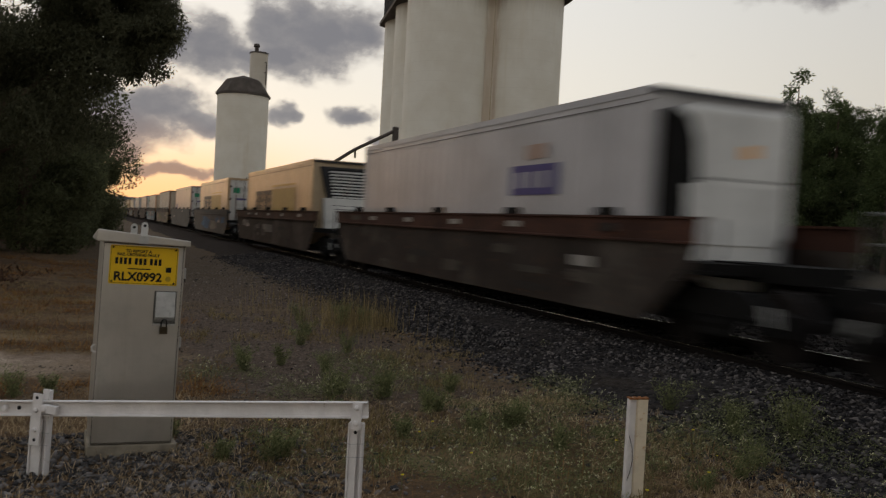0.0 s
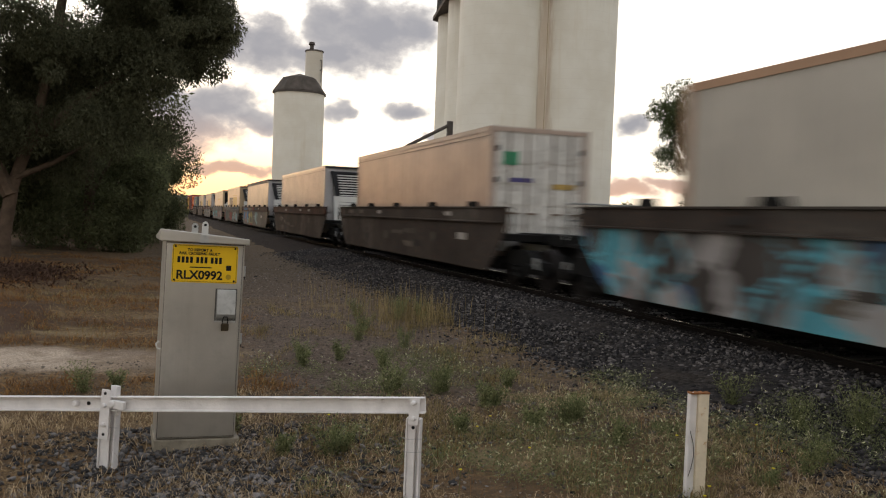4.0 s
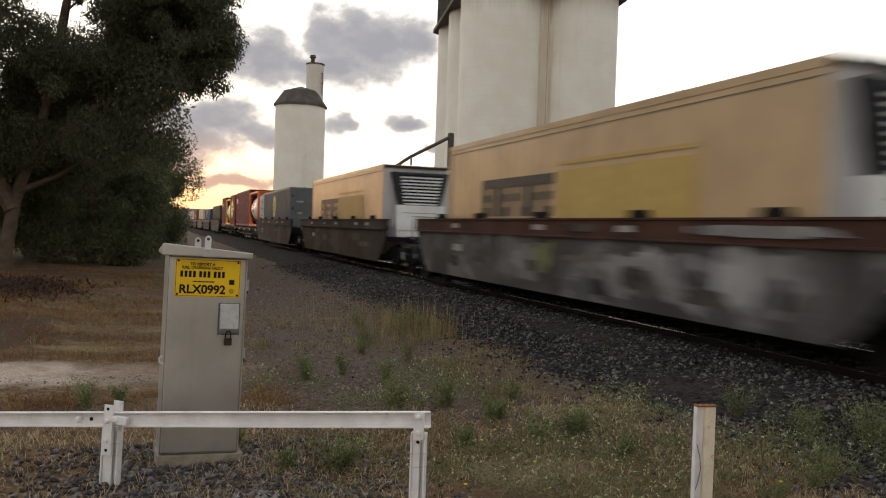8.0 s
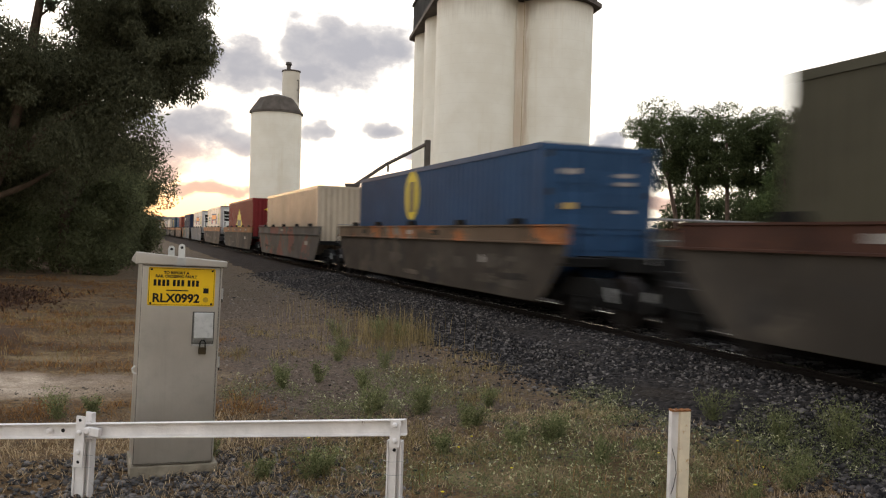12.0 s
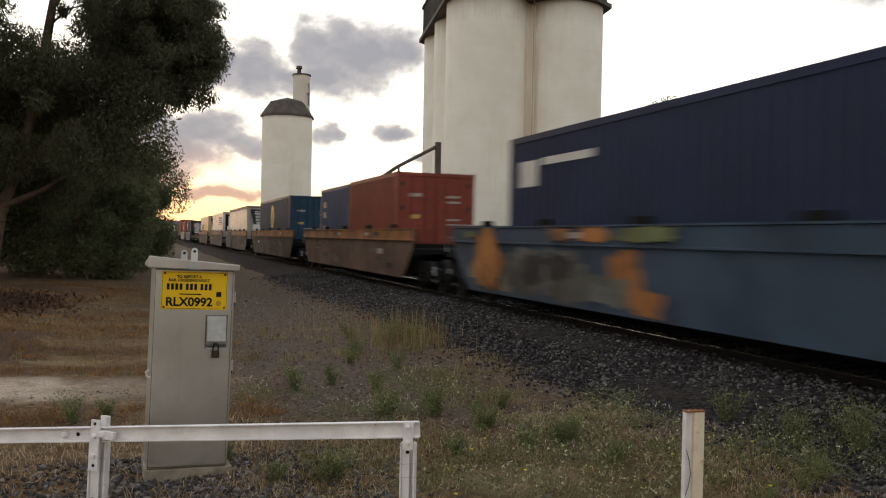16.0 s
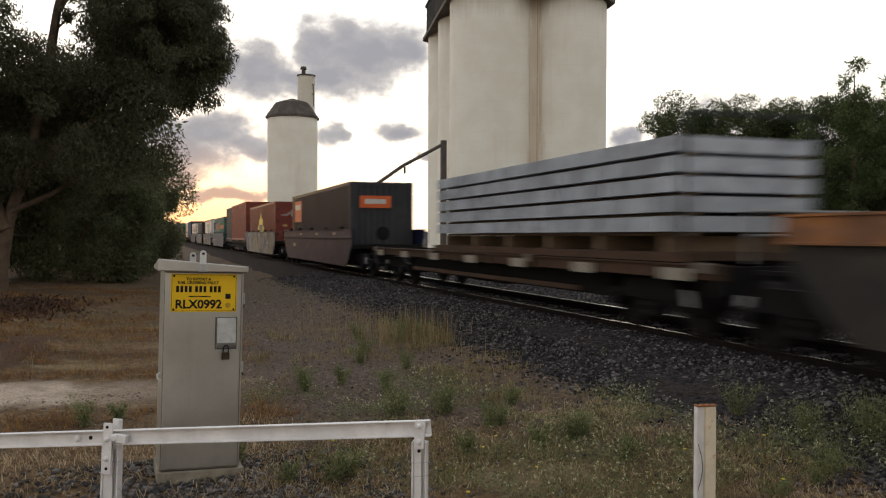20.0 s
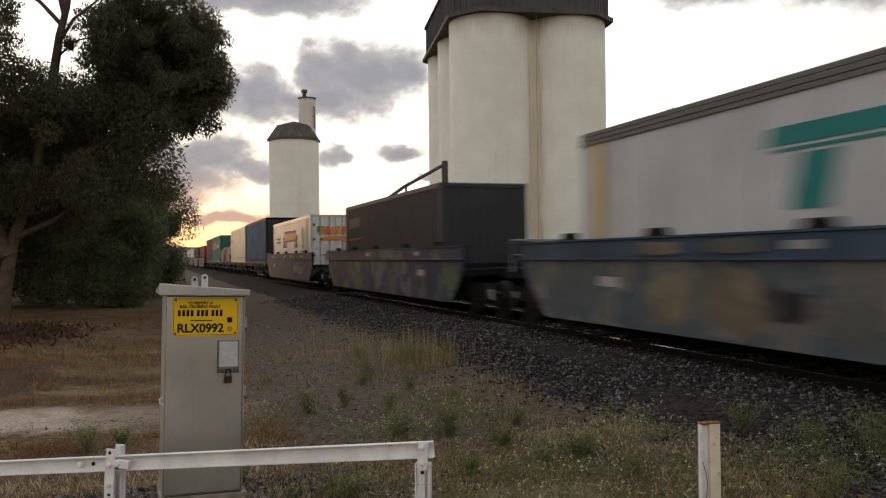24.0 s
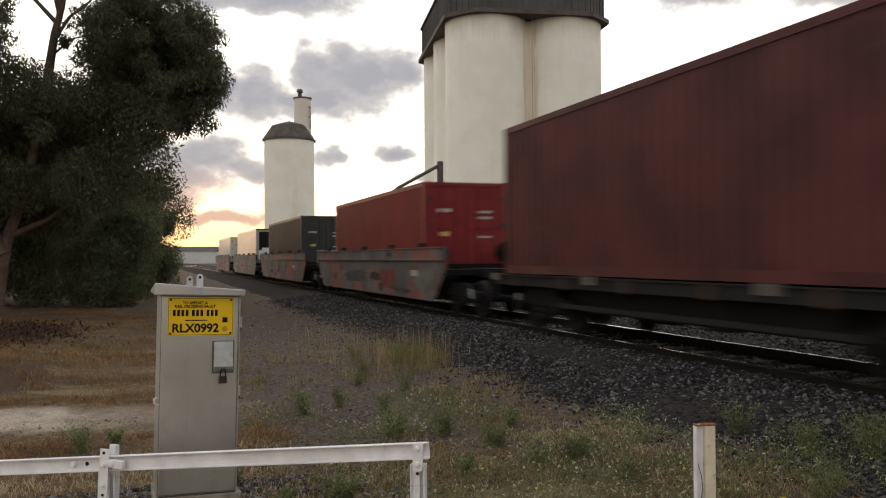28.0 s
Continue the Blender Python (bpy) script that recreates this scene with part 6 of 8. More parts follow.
def cooling_unit(t, Lc, H, style, mat):
    """The refrigeration unit on the front of a reefer."""
    y = -Lc / 2 + 0.02
    bulkhead(t, Lc, H, mat)
    lower = [(-0.80, 0.86), (0.80, 0.86), (0.80, 0.62), (0.52, 0.05), (-0.52, 0.05), (-0.80, 0.62)]
    u = part("cooling_unit", Geo().prism([(-0.80, 0.80), (0.80, 0.80), (0.84, 1.62), (-0.84, 1.62)], y - 0.36, y, axis="y").prism(lower, y - 0.34, y, axis="y"), WHITE, t, "white refrigeration unit")
    if style == "louver":
        part("surround", Geo().prism([(-0.66, 1.50), (0.66, 1.50), (0.98, 2.70), (-0.98, 2.70)], y - 0.30, y, axis="y"), DARKGREY, u, "dark grey surround")
        part("grille_back", Geo().prism([(-0.56, 1.60), (0.56, 1.60), (0.72, 2.62), (-0.72, 2.62)], y - 0.33, y - 0.301, axis="y"), BLACK, u)
        for i in range(9):
            z = 1.64 + i * 0.108
            w = 0.57 + 0.16 * i / 9
            part("slat", Geo().prism([(y - 0.37, z), (y - 0.34, z + 0.01), (y - 0.34, z + 0.05), (y - 0.37, z + 0.04)], -w, w, axis="x"), WHITE, u)
        part("panel_line", Geo().box(-0.6, 0.6, y - 0.364, y - 0.3605, 1.36, 1.375), DARKGREY, u)
    elif style == "screen":
        part("screen", Geo().prism([(-1.02, 1.45), (1.02, 1.45), (1.02, 2.72), (-1.02, 2.72)], y - 0.26, y, axis="y"), BLACK, u, "black radiator screen")
        part("cover", Geo().box(-1.04, 1.04, y - 0.37, y - 0.001, 0.82, 1.445), WHITE, u)
        for x in (-0.5, 0.0, 0.5):
            part("screen_rib", Geo().box(x - 0.012, x + 0.012, y - 0.272, y - 0.2605, 1.48, 2.69), DARKGREY, u)
    elif style == "curved":
        part("hood", Geo().box(-0.86, 1.0, y - 0.34, y, 0.86, 2.70), WHITE, u, bevel=0.08)
        part("flank", Geo().prism([(-1.10, 1.02), (-0.90, 1.0), (-0.74, 1.2), (-0.66, 1.7), (-0.70, 2.2), (-0.82, 2.5), (-1.10, 2.62)], y - 0.352, y - 0.001, axis="y"), BLACK, u, "black curved side screen")
        part("seam", Geo().box(-0.6, 0.98, y - 0.3435, y - 0.3395, 1.70, 1.715), DARKGREY, u)
        part("badge", Geo().box(0.1, 0.36, y - 0.345, y - 0.3395, 2.02, 2.2), paint("badge_amber", (0.75, 0.42, 0.16), 0.5), u)
    elif style == "hood":
        part("surround", Geo().box(-1.0, 1.0, y - 0.12, y, 0.9, 2.74), BLACK, u, "black recess round the hood")
        part("hood", Geo().prism([(-0.72, 0.95), (0.82, 0.95), (0.82, 2.56), (-0.72, 2.56)], y - 0.40, y - 0.121, axis="y"), WHITE, u, bevel=0.05)
        part("seam", Geo().box(-0.72, 0.82, y - 0.4035, y - 0.4, 1.62, 1.64), DARKGREY, u)
        part("vent_slot", Geo().box(-0.5, 0.6, y - 0.404, y - 0.4, 2.44, 2.50), DARKGREY, u)
        part("badge", Geo().lathe((0.15, 0, 2.3), "y", [(y - 0.405, 0.12), (y - 0.4005, 0.12)], 16), paint("badge_amber", (0.75, 0.42, 0.16), 0.5), u)
    elif style == "twin":
        part("hood", Geo().box(-0.98, 0.98, y - 0.32, y, 0.86, 2.66), WHITE, u, bevel=0.06)
        for s in (-1, 1):
            part("duct", Geo().prism([(s * 0.40, 1.36), (s * 0.90, 1.26), (s * 0.96, 2.52), (s * 0.40, 2.46)], y - 0.325, y - 0.3205, axis="y"), BLACK, u, "dark air intake")
            for i in range(3):
                z = 1.62 + i * 0.27
                a, b = sorted((s * 0.42, s * 0.90))
                part("slat", Geo().prism([(y - 0.37, z), (y - 0.327, z + 0.02), (y - 0.327, z + 0.06), (y - 0.37, z + 0.035)], a, b, axis="x"), WHITE, u)
        part("control_panel", Geo().box(-0.28, 0.28, y - 0.33, y - 0.3205, 1.66, 2.3), WHITE, u)
        part("display", Geo().box(-0.22, 0.22, y - 0.336, y - 0.3305, 2.05, 2.26), DARKGREY, u)
    part("drip_rail", Geo().box(-HW + 0.02, HW - 0.02, y - 0.10, y - 0.002, H - 0.10, H - 0.03), DARKGREY, t)
    for s in (-1, 1):
        part("fairing", Geo().box(min(s * 0.86, s * 1.19), max(s * 0.86, s * 1.19), y - 0.05, y - 0.001, 0.9, H - 0.12), mat, t)


def plate(t, y0, y1, z0, z1, mat, name="livery_panel", lift=0.0, skew=0.0):
    """A flat livery shape on the near side; y from the rear end of the load."""
    g = Geo()
    x = -HW - 0.0035 - lift
    g.prism([(y0, z0), (y1, z0 + skew), (y1, z1 + skew), (y0, z1)], x, x + 0.003, axis="x")
    return part(name, g, mat, t)


def star(t, y, z, r, mat, face="side", Lc=12.0):
    pts = []
    for i in range(16):
        a = math.pi * i / 8
        q = r if i % 4 == 0 else r * 0.78 if i % 2 == 0 else r * 0.66
        pts.append((q * math.cos(a), q * math.sin(a)))
    if face == "side":
        g = Geo().prism([(y + p * 1.6, z + q) for p, q in pts], -HW - 0.0045, -HW - 0.001, axis="x")
    else:
        g = Geo().prism([(y + p * 1.25, z + q * 0.75) for p, q in pts], -Lc / 2 - 0.004, -Lc / 2 + 0.003, axis="y")
    return part("livery_panel", g, mat, t)


# colours of the loads
BEIGE = paint("beige_container", (0.45, 0.31, 0.170), 0.34, grime=0.18, streak=0.12, bump=0.08, spec=0.5)
BEIGE2 = paint("pale_beige_container", (0.45, 0.345, 0.22), 0.34, grime=0.2, streak=0.15, bump=0.08, spec=0.5)
PINKISH = paint("faded_brown_container", (0.36, 0.27, 0.22), 0.34, grime=0.25, streak=0.15, spec=0.5)
GREYWHITE = paint("greyed_white_container", (0.43, 0.395, 0.34), 0.34, grime=0.22, streak=0.22, spec=0.5)
LILAC = paint("pale_grey_container", (0.47, 0.46, 0.47), 0.34, grime=0.15, streak=0.15, bump=0.06, spec=0.5)
CREAM = paint("cream_container", (0.45, 0.375, 0.285), 0.34, grime=0.2, streak=0.25, spec=0.5)
WHITEC = paint("white_container", (0.44, 0.43, 0.43), 0.34, grime=0.15, streak=0.12, bump=0.06, spec=0.5)
DGREY = paint("slate_container", (0.036, 0.037, 0.034), 0.5, grime=0.3, streak=0.15)
MIDGREY = paint("mid_grey_container", (0.125, 0.133, 0.136), 0.5, grime=0.3, streak=0.2)
OLIVEC = paint("olive_container", (0.060, 0.055, 0.036), 0.5, grime=0.35, streak=0.2)
NEARBLACK = paint("charcoal_container", (0.036, 0.036, 0.040), 0.5, grime=0.3)
RAILGREY = paint("grey_roof_rail", (0.13, 0.12, 0.11), 0.6, grime=0.4)
DOORWHITE = paint("worn_white_doors", (0.60, 0.58, 0.54), 0.5, grime=0.5, rust=0.2, streak=0.3)
BARRUST = paint("rusty_lock_bar", (0.16, 0.12, 0.09), 0.7, grime=0.4, rust=0.3)
MAROON = paint("maroon_container", (0.115, 0.016, 0.024), 0.5, grime=0.25, streak=0.1)
RED = paint("red_container", (0.165, 0.018, 0.019), 0.5, grime=0.25, streak=0.12)
BRICK = paint("rusty_red_container", (0.19, 0.045, 0.032), 0.5, grime=0.35, rust=0.25)
DKRED = paint("dark_red_container", (0.072, 0.019, 0.018), 0.5, grime=0.45, rust=0.1, streak=0.45, mottle=0.35)
NAVY = paint("navy_container", (0.014, 0.022, 0.052), 0.5, grime=0.25)
BLUE = paint("blue_container", (0.022, 0.060, 0.130), 0.5, grime=0.3, streak=0.12)
TEALB = paint("deep_blue_container", (0.020, 0.050, 0.085), 0.5, grime=0.3, streak=0.1)
CURTAIN = paint("blue_curtain", (0.012, 0.056, 0.122), 0.7, grime=0.3, streak=0.15, bump=0.4, mottle=0.25)
TEAL = paint("teal_container", (0.036, 0.118, 0.092), 0.5, grime=0.25, streak=0.2)
ORANGE = paint("orange_frame", (0.62, 0.135, 0.035), 0.5, grime=0.3)
YELFRAME = paint("yellow_frame", (0.62, 0.38, 0.02), 0.5, grime=0.25)
TANKW = paint("white_tank", (0.62, 0.61, 0.58), 0.32, grime=0.15, streak=0.15)
INKGREY = plain("livery_charcoal", (0.055, 0.055, 0.055), 0.5, 0.0, 0.15)
GOLD = plain("livery_gold", (0.46, 0.315, 0.105), 0.5, 0.0, 0.12)
LIVBLUE = plain("livery_blue", (0.018, 0.045, 0.15), 0.5, 0.0, 0.15)
PURPLE = plain("livery_violet", (0.085, 0.075, 0.20), 0.5, 0.0, 0.15)
LIVORANGE = plain("livery_orange", (0.60, 0.235, 0.055), 0.5, 0.0, 0.15)
LIVRED = plain("livery_red", (0.62, 0.06, 0.045), 0.5, 0.0, 0.12)
LIVVERM = plain("livery_vermilion_label", (0.66, 0.10, 0.035), 0.5, 0.0, 0.12)
LIVGREEN = plain("livery_green", (0.03, 0.25, 0.13), 0.5, 0.0, 0.12)
LIVTEAL = plain("livery_teal", (0.02, 0.17, 0.16), 0.5, 0.0, 0.12)
LIVYELLOW = plain("livery_yellow", (0.62, 0.48, 0.035), 0.5, 0.0, 0.12)
DIMPALE = plain("worn_lettering", (0.34, 0.30, 0.27), 0.6, 0.0, 0.3)
PALE = plain("livery_pale", (0.52, 0.50, 0.46), 0.5, 0.0, 0.15)
def canvas(name, col, fold_shade):
    """Worn tarpaulin: shade of its folds painted as dark stripes, fading between them."""
    m, k = fresh(name)
    o = k.n("ShaderNodeTexCoord").outputs["Object"]
    fold = k.noise(k.scale(o, (0.6, 0.55, 9.0)), 1.0, 5.0, 0.62)
    fade = k.noise(o, 1.1, 4.0)
    c = k.mix(k.step(fade, 0.3, 0.7), shade(col, 0.8), shade(col, 1.35))
    c = k.mix(k.math("MULTIPLY", k.step(fold, 0.47, 0.62), 0.8), c, fold_shade)
    return finish(k, m, c, 0.6, 0.0, fold, 0.6, 0.05, 0.2)


TARP = canvas("ochre_tarpaulin", (0.20, 0.105, 0.028), (0.040, 0.022, 0.010))
TARPR = canvas("maroon_tarpaulin", (0.080, 0.014, 0.022), (0.032, 0.008, 0.012))
# wagon paints
W_BROWN = paint("grimy_brown_well", (0.034, 0.027, 0.023), 0.75, grime=0.5, rust=0.12, tags=(((0.055, 0.047, 0.04), -0.02),), mottle=0.32, streak=0.35)
W_BROWN_S = paint("oxide_sill", (0.052, 0.024, 0.018), 0.75, grime=0.45, rust=0.3, mottle=0.32, streak=0.35)
W_SLATE = paint("slate_blue_well", (0.033, 0.053, 0.080), 0.6, grime=0.35, mottle=0.32, streak=0.35)
W_MIX = paint("sprayed_brown_well", (0.070, 0.058, 0.046), 0.65, grime=0.4, tags=(((0.125, 0.105, 0.072), 0.05), ((0.045, 0.038, 0.032), 0.06), ((0.10, 0.058, 0.046), 0.03)), mottle=0.32, streak=0.35)
W_CYAN = paint("sprayed_cyan_well", (0.055, 0.048, 0.044), 0.65, grime=0.3, tags=(((0.07, 0.27, 0.33), 0.04), ((0.30, 0.28, 0.27), 0.05), ((0.30, 0.17, 0.15), 0.0), ((0.04, 0.10, 0.20), 0.03)), mottle=0.32, streak=0.35)
W_WILD = paint("sprayed_bright_well", (0.075, 0.066, 0.056), 0.65, grime=0.3, mottle=0.32, streak=0.35)
W_GREY = paint("sprayed_grey_well", (0.055, 0.052, 0.050), 0.65, grime=0.35, tags=(((0.13, 0.127, 0.124), 0.02), ((0.08, 0.08, 0.08), 0.05)), mottle=0.32, streak=0.35)
W_DUST = paint("dusty_well", (0.046, 0.039, 0.032), 0.75, grime=0.45, tags=(((0.072, 0.060, 0.047), 0.01), ((0.028, 0.027, 0.026), 0.02)), mottle=0.32, streak=0.35)
W_ORANGE_S = paint("orange_sill", (0.25, 0.105, 0.038), 0.65, grime=0.5, rust=0.15, tags=(((0.15, 0.075, 0.045), 0.0),), mottle=0.32, streak=0.35)
W_PATCH_S = paint("patched_orange_sill", (0.11, 0.075, 0.05), 0.65, grime=0.4, tags=(((0.30, 0.10, 0.03), 0.03), ((0.20, 0.18, 0.16), -0.02)), mottle=0.32, streak=0.35)
W_NAVY = paint("navy_well", (0.014, 0.020, 0.055), 0.55, grime=0.25, mottle=0.32, streak=0.35)
W_NAVYG = paint("sprayed_navy_well", (0.014, 0.020, 0.055), 0.55, grime=0.25, tags=(((0.05, 0.09, 0.045), 0.03), ((0.10, 0.11, 0.14), -0.02)), mottle=0.32, streak=0.35)
W_PALE = paint("sprayed_pale_well", (0.20, 0.19, 0.17), 0.6, grime=0.3, tags=(((0.055, 0.075, 0.12), 0.03), ((0.30, 0.25, 0.15), 0.03), ((0.08, 0.09, 0.10), 0.0)), mottle=0.32, streak=0.35)
W_GREYBLUE = paint("weathered_grey_well", (0.075, 0.078, 0.080), 0.65, grime=0.35, tags=(((0.16, 0.055, 0.045), 0.02),), mottle=0.32, streak=0.35)
W_ORSLATE = W_SLATE
W_ASH = paint("ash_slate_well", (0.045, 0.052, 0.055), 0.65, grime=0.4, streak=0.1, mottle=0.32)
W_OCHRE = paint("ochre_dusted_well", (0.100, 0.064, 0.046), 0.7, grime=0.4, streak=0.15, mottle=0.32)
W_SLATEG = paint("mottled_slate_well", (0.045, 0.062, 0.076), 0.6, grime=0.3, tags=(((0.125, 0.112, 0.095), 0.05), ((0.07, 0.078, 0.085), 0.06)), mottle=0.32, streak=0.35)
F_BLACK = paint("black_flat_sill", (0.016, 0.015, 0.014), 0.75, grime=0.4)
F_RUST = paint("rusty_flat_sill", (0.060, 0.036, 0.024), 0.75, grime=0.5, rust=0.3)
F_RED = paint("red_flat_sill", (0.10, 0.020, 0.018), 0.6, grime=0.4)

WELL_Z, WELL_H = 0.55, 2.95
DECK_Z = 1.08


def load(u_rear, u_front, z, name, label, group):
    t = rolling(name, label, name.replace("_", " "), (u_rear + u_front) / 2, z, group)
    return t, u_rear - u_front


def reefer(u_rear, u_front, mat, style, label, livery=None, trim=None, face=None, z=WELL_Z, H=WELL_H, ribbed=False):
    t, Lc = load(u_rear, u_front, z, "refrigerated_container", label, "refrigerated containers")
    shell(t, Lc, H, mat, trim or mat, True, face or mat)
    if style == "doors":
        doors_face(t, Lc, H, DOORWHITE, bars=BARRUST, marks=((-0.9, 2.1, 0.36, 0.3, LIVGREEN), (-0.72, 1.72, 0.55, 0.1, PURPLE), (0.3, 1.6, 0.6, 0.12, GOLD)))
    else:
        cooling_unit(t, Lc, H, style, face or mat)
    e = Lc / 2
    if mat in (LILAC, WHITEC, GREYWHITE):
        g = Geo()
        for i in range(int(Lc / 0.61)):
            y = -e + 0.32 + 0.61 * i
            g.box(-HW - 0.0022, -HW - 0.0004, y - 0.006, y + 0.006, 0.18, H - 0.22)
        part("panel_seams", g, RAILGREY, t, "thin dark seams between the wall panels")
    part("cornice_line", Geo().box(-HW - 0.003, -HW - 0.0005, -e + 0.02, e - 0.02, H - 0.222, H - 0.208), RAILGREY, t)
    if ribbed:
        for i in range(3):
            part("roof_rail", Geo().box(-HW - 0.022, -HW - 0.001, -e, e, H - 0.075 * (i + 1), H - 0.075 * i - 0.018), RAILGREY, t, "ribbed grey roof rail")
    if livery == "gold":
        # a row of dark blocky shapes, then the gold field
        for i in range(7):
            y = e - 2.4 - 0.53 * i
            plate(t, y, y - 0.21, 1.19, 2.0, INKGREY)
            plate(t, y - 0.21, y - 0.48, 1.80, 2.0, INKGREY)
            if i % 2 == 0:
                plate(t, y - 0.21, y - 0.42, 1.19, 1.38, INKGREY)
            if i % 3 != 1:
                plate(t, y - 0.21, y - 0.40, 1.50, 1.66, INKGREY)
            if i % 3 == 1:
                plate(t, y - 0.32, y - 0.48, 1.19, 1.80, INKGREY)
        plate(t, e - 6.2, e - 10.5, 0.95, 2.02, GOLD)
        plate(t, e - 6.2, e - 10.5, 2.12, 2.19, GOLD)
    elif livery == "violet":
        plate(t, e - 9.05, e - 10.75, 1.48, 2.0, PURPLE)
        for i in range(3):
            plate(t, e - 9.3 - 0.45 * i, e - 9.5 - 0.45 * i, 1.60, 1.88, mat, lift=0.004)
        plate(t, e - 9.6, e - 10.3, 2.10, 2.35, paint("livery_tan", (0.42, 0.30, 0.24), 0.5))
    elif livery == "ribbon":
        def patch(pts, mat, lf):
            part("livery_panel", Geo().prism([(e - a, b) for a, b in pts], -HW - 0.0035 - lf, -HW - 0.0005 - lf, axis="x"), mat, t)
        # swallow tailed ends behind the band, with their orange folds
        patch([(4.05, 2.06), (5.6, 2.06), (5.6, 1.46), (4.0, 1.46), (4.3, 1.76)], LIVBLUE, 0.0)
        patch([(7.95, 2.06), (9.45, 2.06), (9.2, 1.76), (9.5, 1.43), (8.2, 1.43)], LIVBLUE, 0.0)
        patch([(4.75, 1.74), (5.55, 1.74), (5.2, 1.50)], LIVRED, 0.0035)
        patch([(8.1, 1.74), (8.85, 1.74), (8.4, 1.48)], LIVORANGE, 0.0035)
        patch([(4.7, 1.74), (8.9, 1.78), (8.9, 2.34), (4.7, 2.38)], LIVBLUE, 0.004)
        patch([(4.75, 1.84), (8.85, 1.87), (8.85, 2.22), (4.75, 2.26)], LIVORANGE, 0.008)
        for k in range(6):
            a = 5.05 + 0.62 * k
            patch([(a, 1.92), (a + 0.34, 1.93), (a + 0.30, 2.16), (a + 0.04, 2.17)], paint("livery_amber", (0.68, 0.33, 0.07), 0.5), 0.012)
        part("livery_panel", Geo().lathe((0, e - 2.35, 1.88), "x", [(-HW - 0.003, 0.46), (-HW - 0.0005, 0.46)], 24), paint("livery_mint", (0.34, 0.52, 0.41), 0.5), t)
        for z in (1.74, 1.94):
            patch([(1.45, z), (1.95, z + 0.06), (2.6, z - 0.02), (3.25, z + 0.05), (3.25, z + 0.13), (2.6, z + 0.07), (1.95, z + 0.15), (1.45, z + 0.10)], LIVBLUE, 0.005)
        for mm, ry, rz, lf in ((paint("livery_ice", (0.45, 0.56, 0.50), 0.5), 0.50, 0.56, 0.001), (LIVBLUE, 0.40, 0.53, 0.003), (LIVGREEN, 0.33, 0.47, 0.005), (LIVYELLOW, 0.17, 0.42, 0.007)):
            part("livery_panel", Geo().prism([(e - 10.85 + ry * math.cos(a), 1.88 + rz * math.sin(a)) for a in np.linspace(0, 2 * math.pi, 28, endpoint=False)], -HW - 0.003 - lf, -HW - lf, axis="x"), mm, t)
        plate(t, e - 10.3, e - 12.2, 1.17, 1.25, INKGREY)
        plate(t, e - 5.65, e - 7.15, 2.70, 2.78, GOLD)
        straw = paint("livery_straw", (0.50, 0.37, 0.20), 0.5)
        plate(t, e - 0.12, e - 0.50, 0.2, 2.8, straw, lift=0.001)
        plate(t, e - 11.95, e - 12.35, 0.2, 2.8, straw, lift=0.001)
    elif livery == "stripes":
        for k in range(3):
            plate(t, e - 8.2, e - 11.6, 1.92 + 0.22 * k, 2.06 + 0.22 * k, LIVBLUE)
        plate(t, e - 8.0, e - 11.8, 1.76, 1.84, LIVRED)
    elif livery == "teal":
        # slanted strokes with a thin line cut through the top bar
        def stroke(y0, y1, z0, z1):
            k = 0.28
            part("livery_panel", Geo().prism([(e - y0 + k * (1.4 - z0), z0), (e - y1 + k * (1.4 - z0), z0), (e - y1 + k * (1.4 - z1), z1), (e - y0 + k * (1.4 - z1), z1)], -HW - 0.0035, -HW - 0.0005, axis="x"), LIVTEAL, t)
        stroke(4.45, 6.45, 2.14, 2.36)
        stroke(4.60, 6.45, 2.06, 2.10)
        stroke(5.05, 5.65, 1.38, 2.02)
        for a in (6.75, 7.55, 8.55):
            stroke(a, a + 0.5, 1.38, 2.36)
        stroke(7.1, 7.5, 1.38, 1.62)
        stroke(9.1, 9.6, 1.38, 1.62)
        plate(t, e - 6.6, e - 9.4, 2.52, 2.62, LIVRED)
        straw = paint("livery_straw", (0.50, 0.37, 0.20), 0.5)
        plate(t, e - 0.35, e - 0.75, 0.2, 2.8, straw, lift=0.001)
        plate(t, e - 11.9, e - 12.3, 0.2, 2.8, straw, lift=0.001)
    elif livery == "patch":
        plate(t, e - 5.6, e - 9.35, 1.2, 2.05, GOLD)
        plate(t, e - 5.70, e - 9.25, 1.3, 1.95, BEIGE, lift=0.004)
    elif livery == "speckle":
        plate(t, e - 1.4, e - 2.4, 1.2, 1.6, PURPLE)
    return t


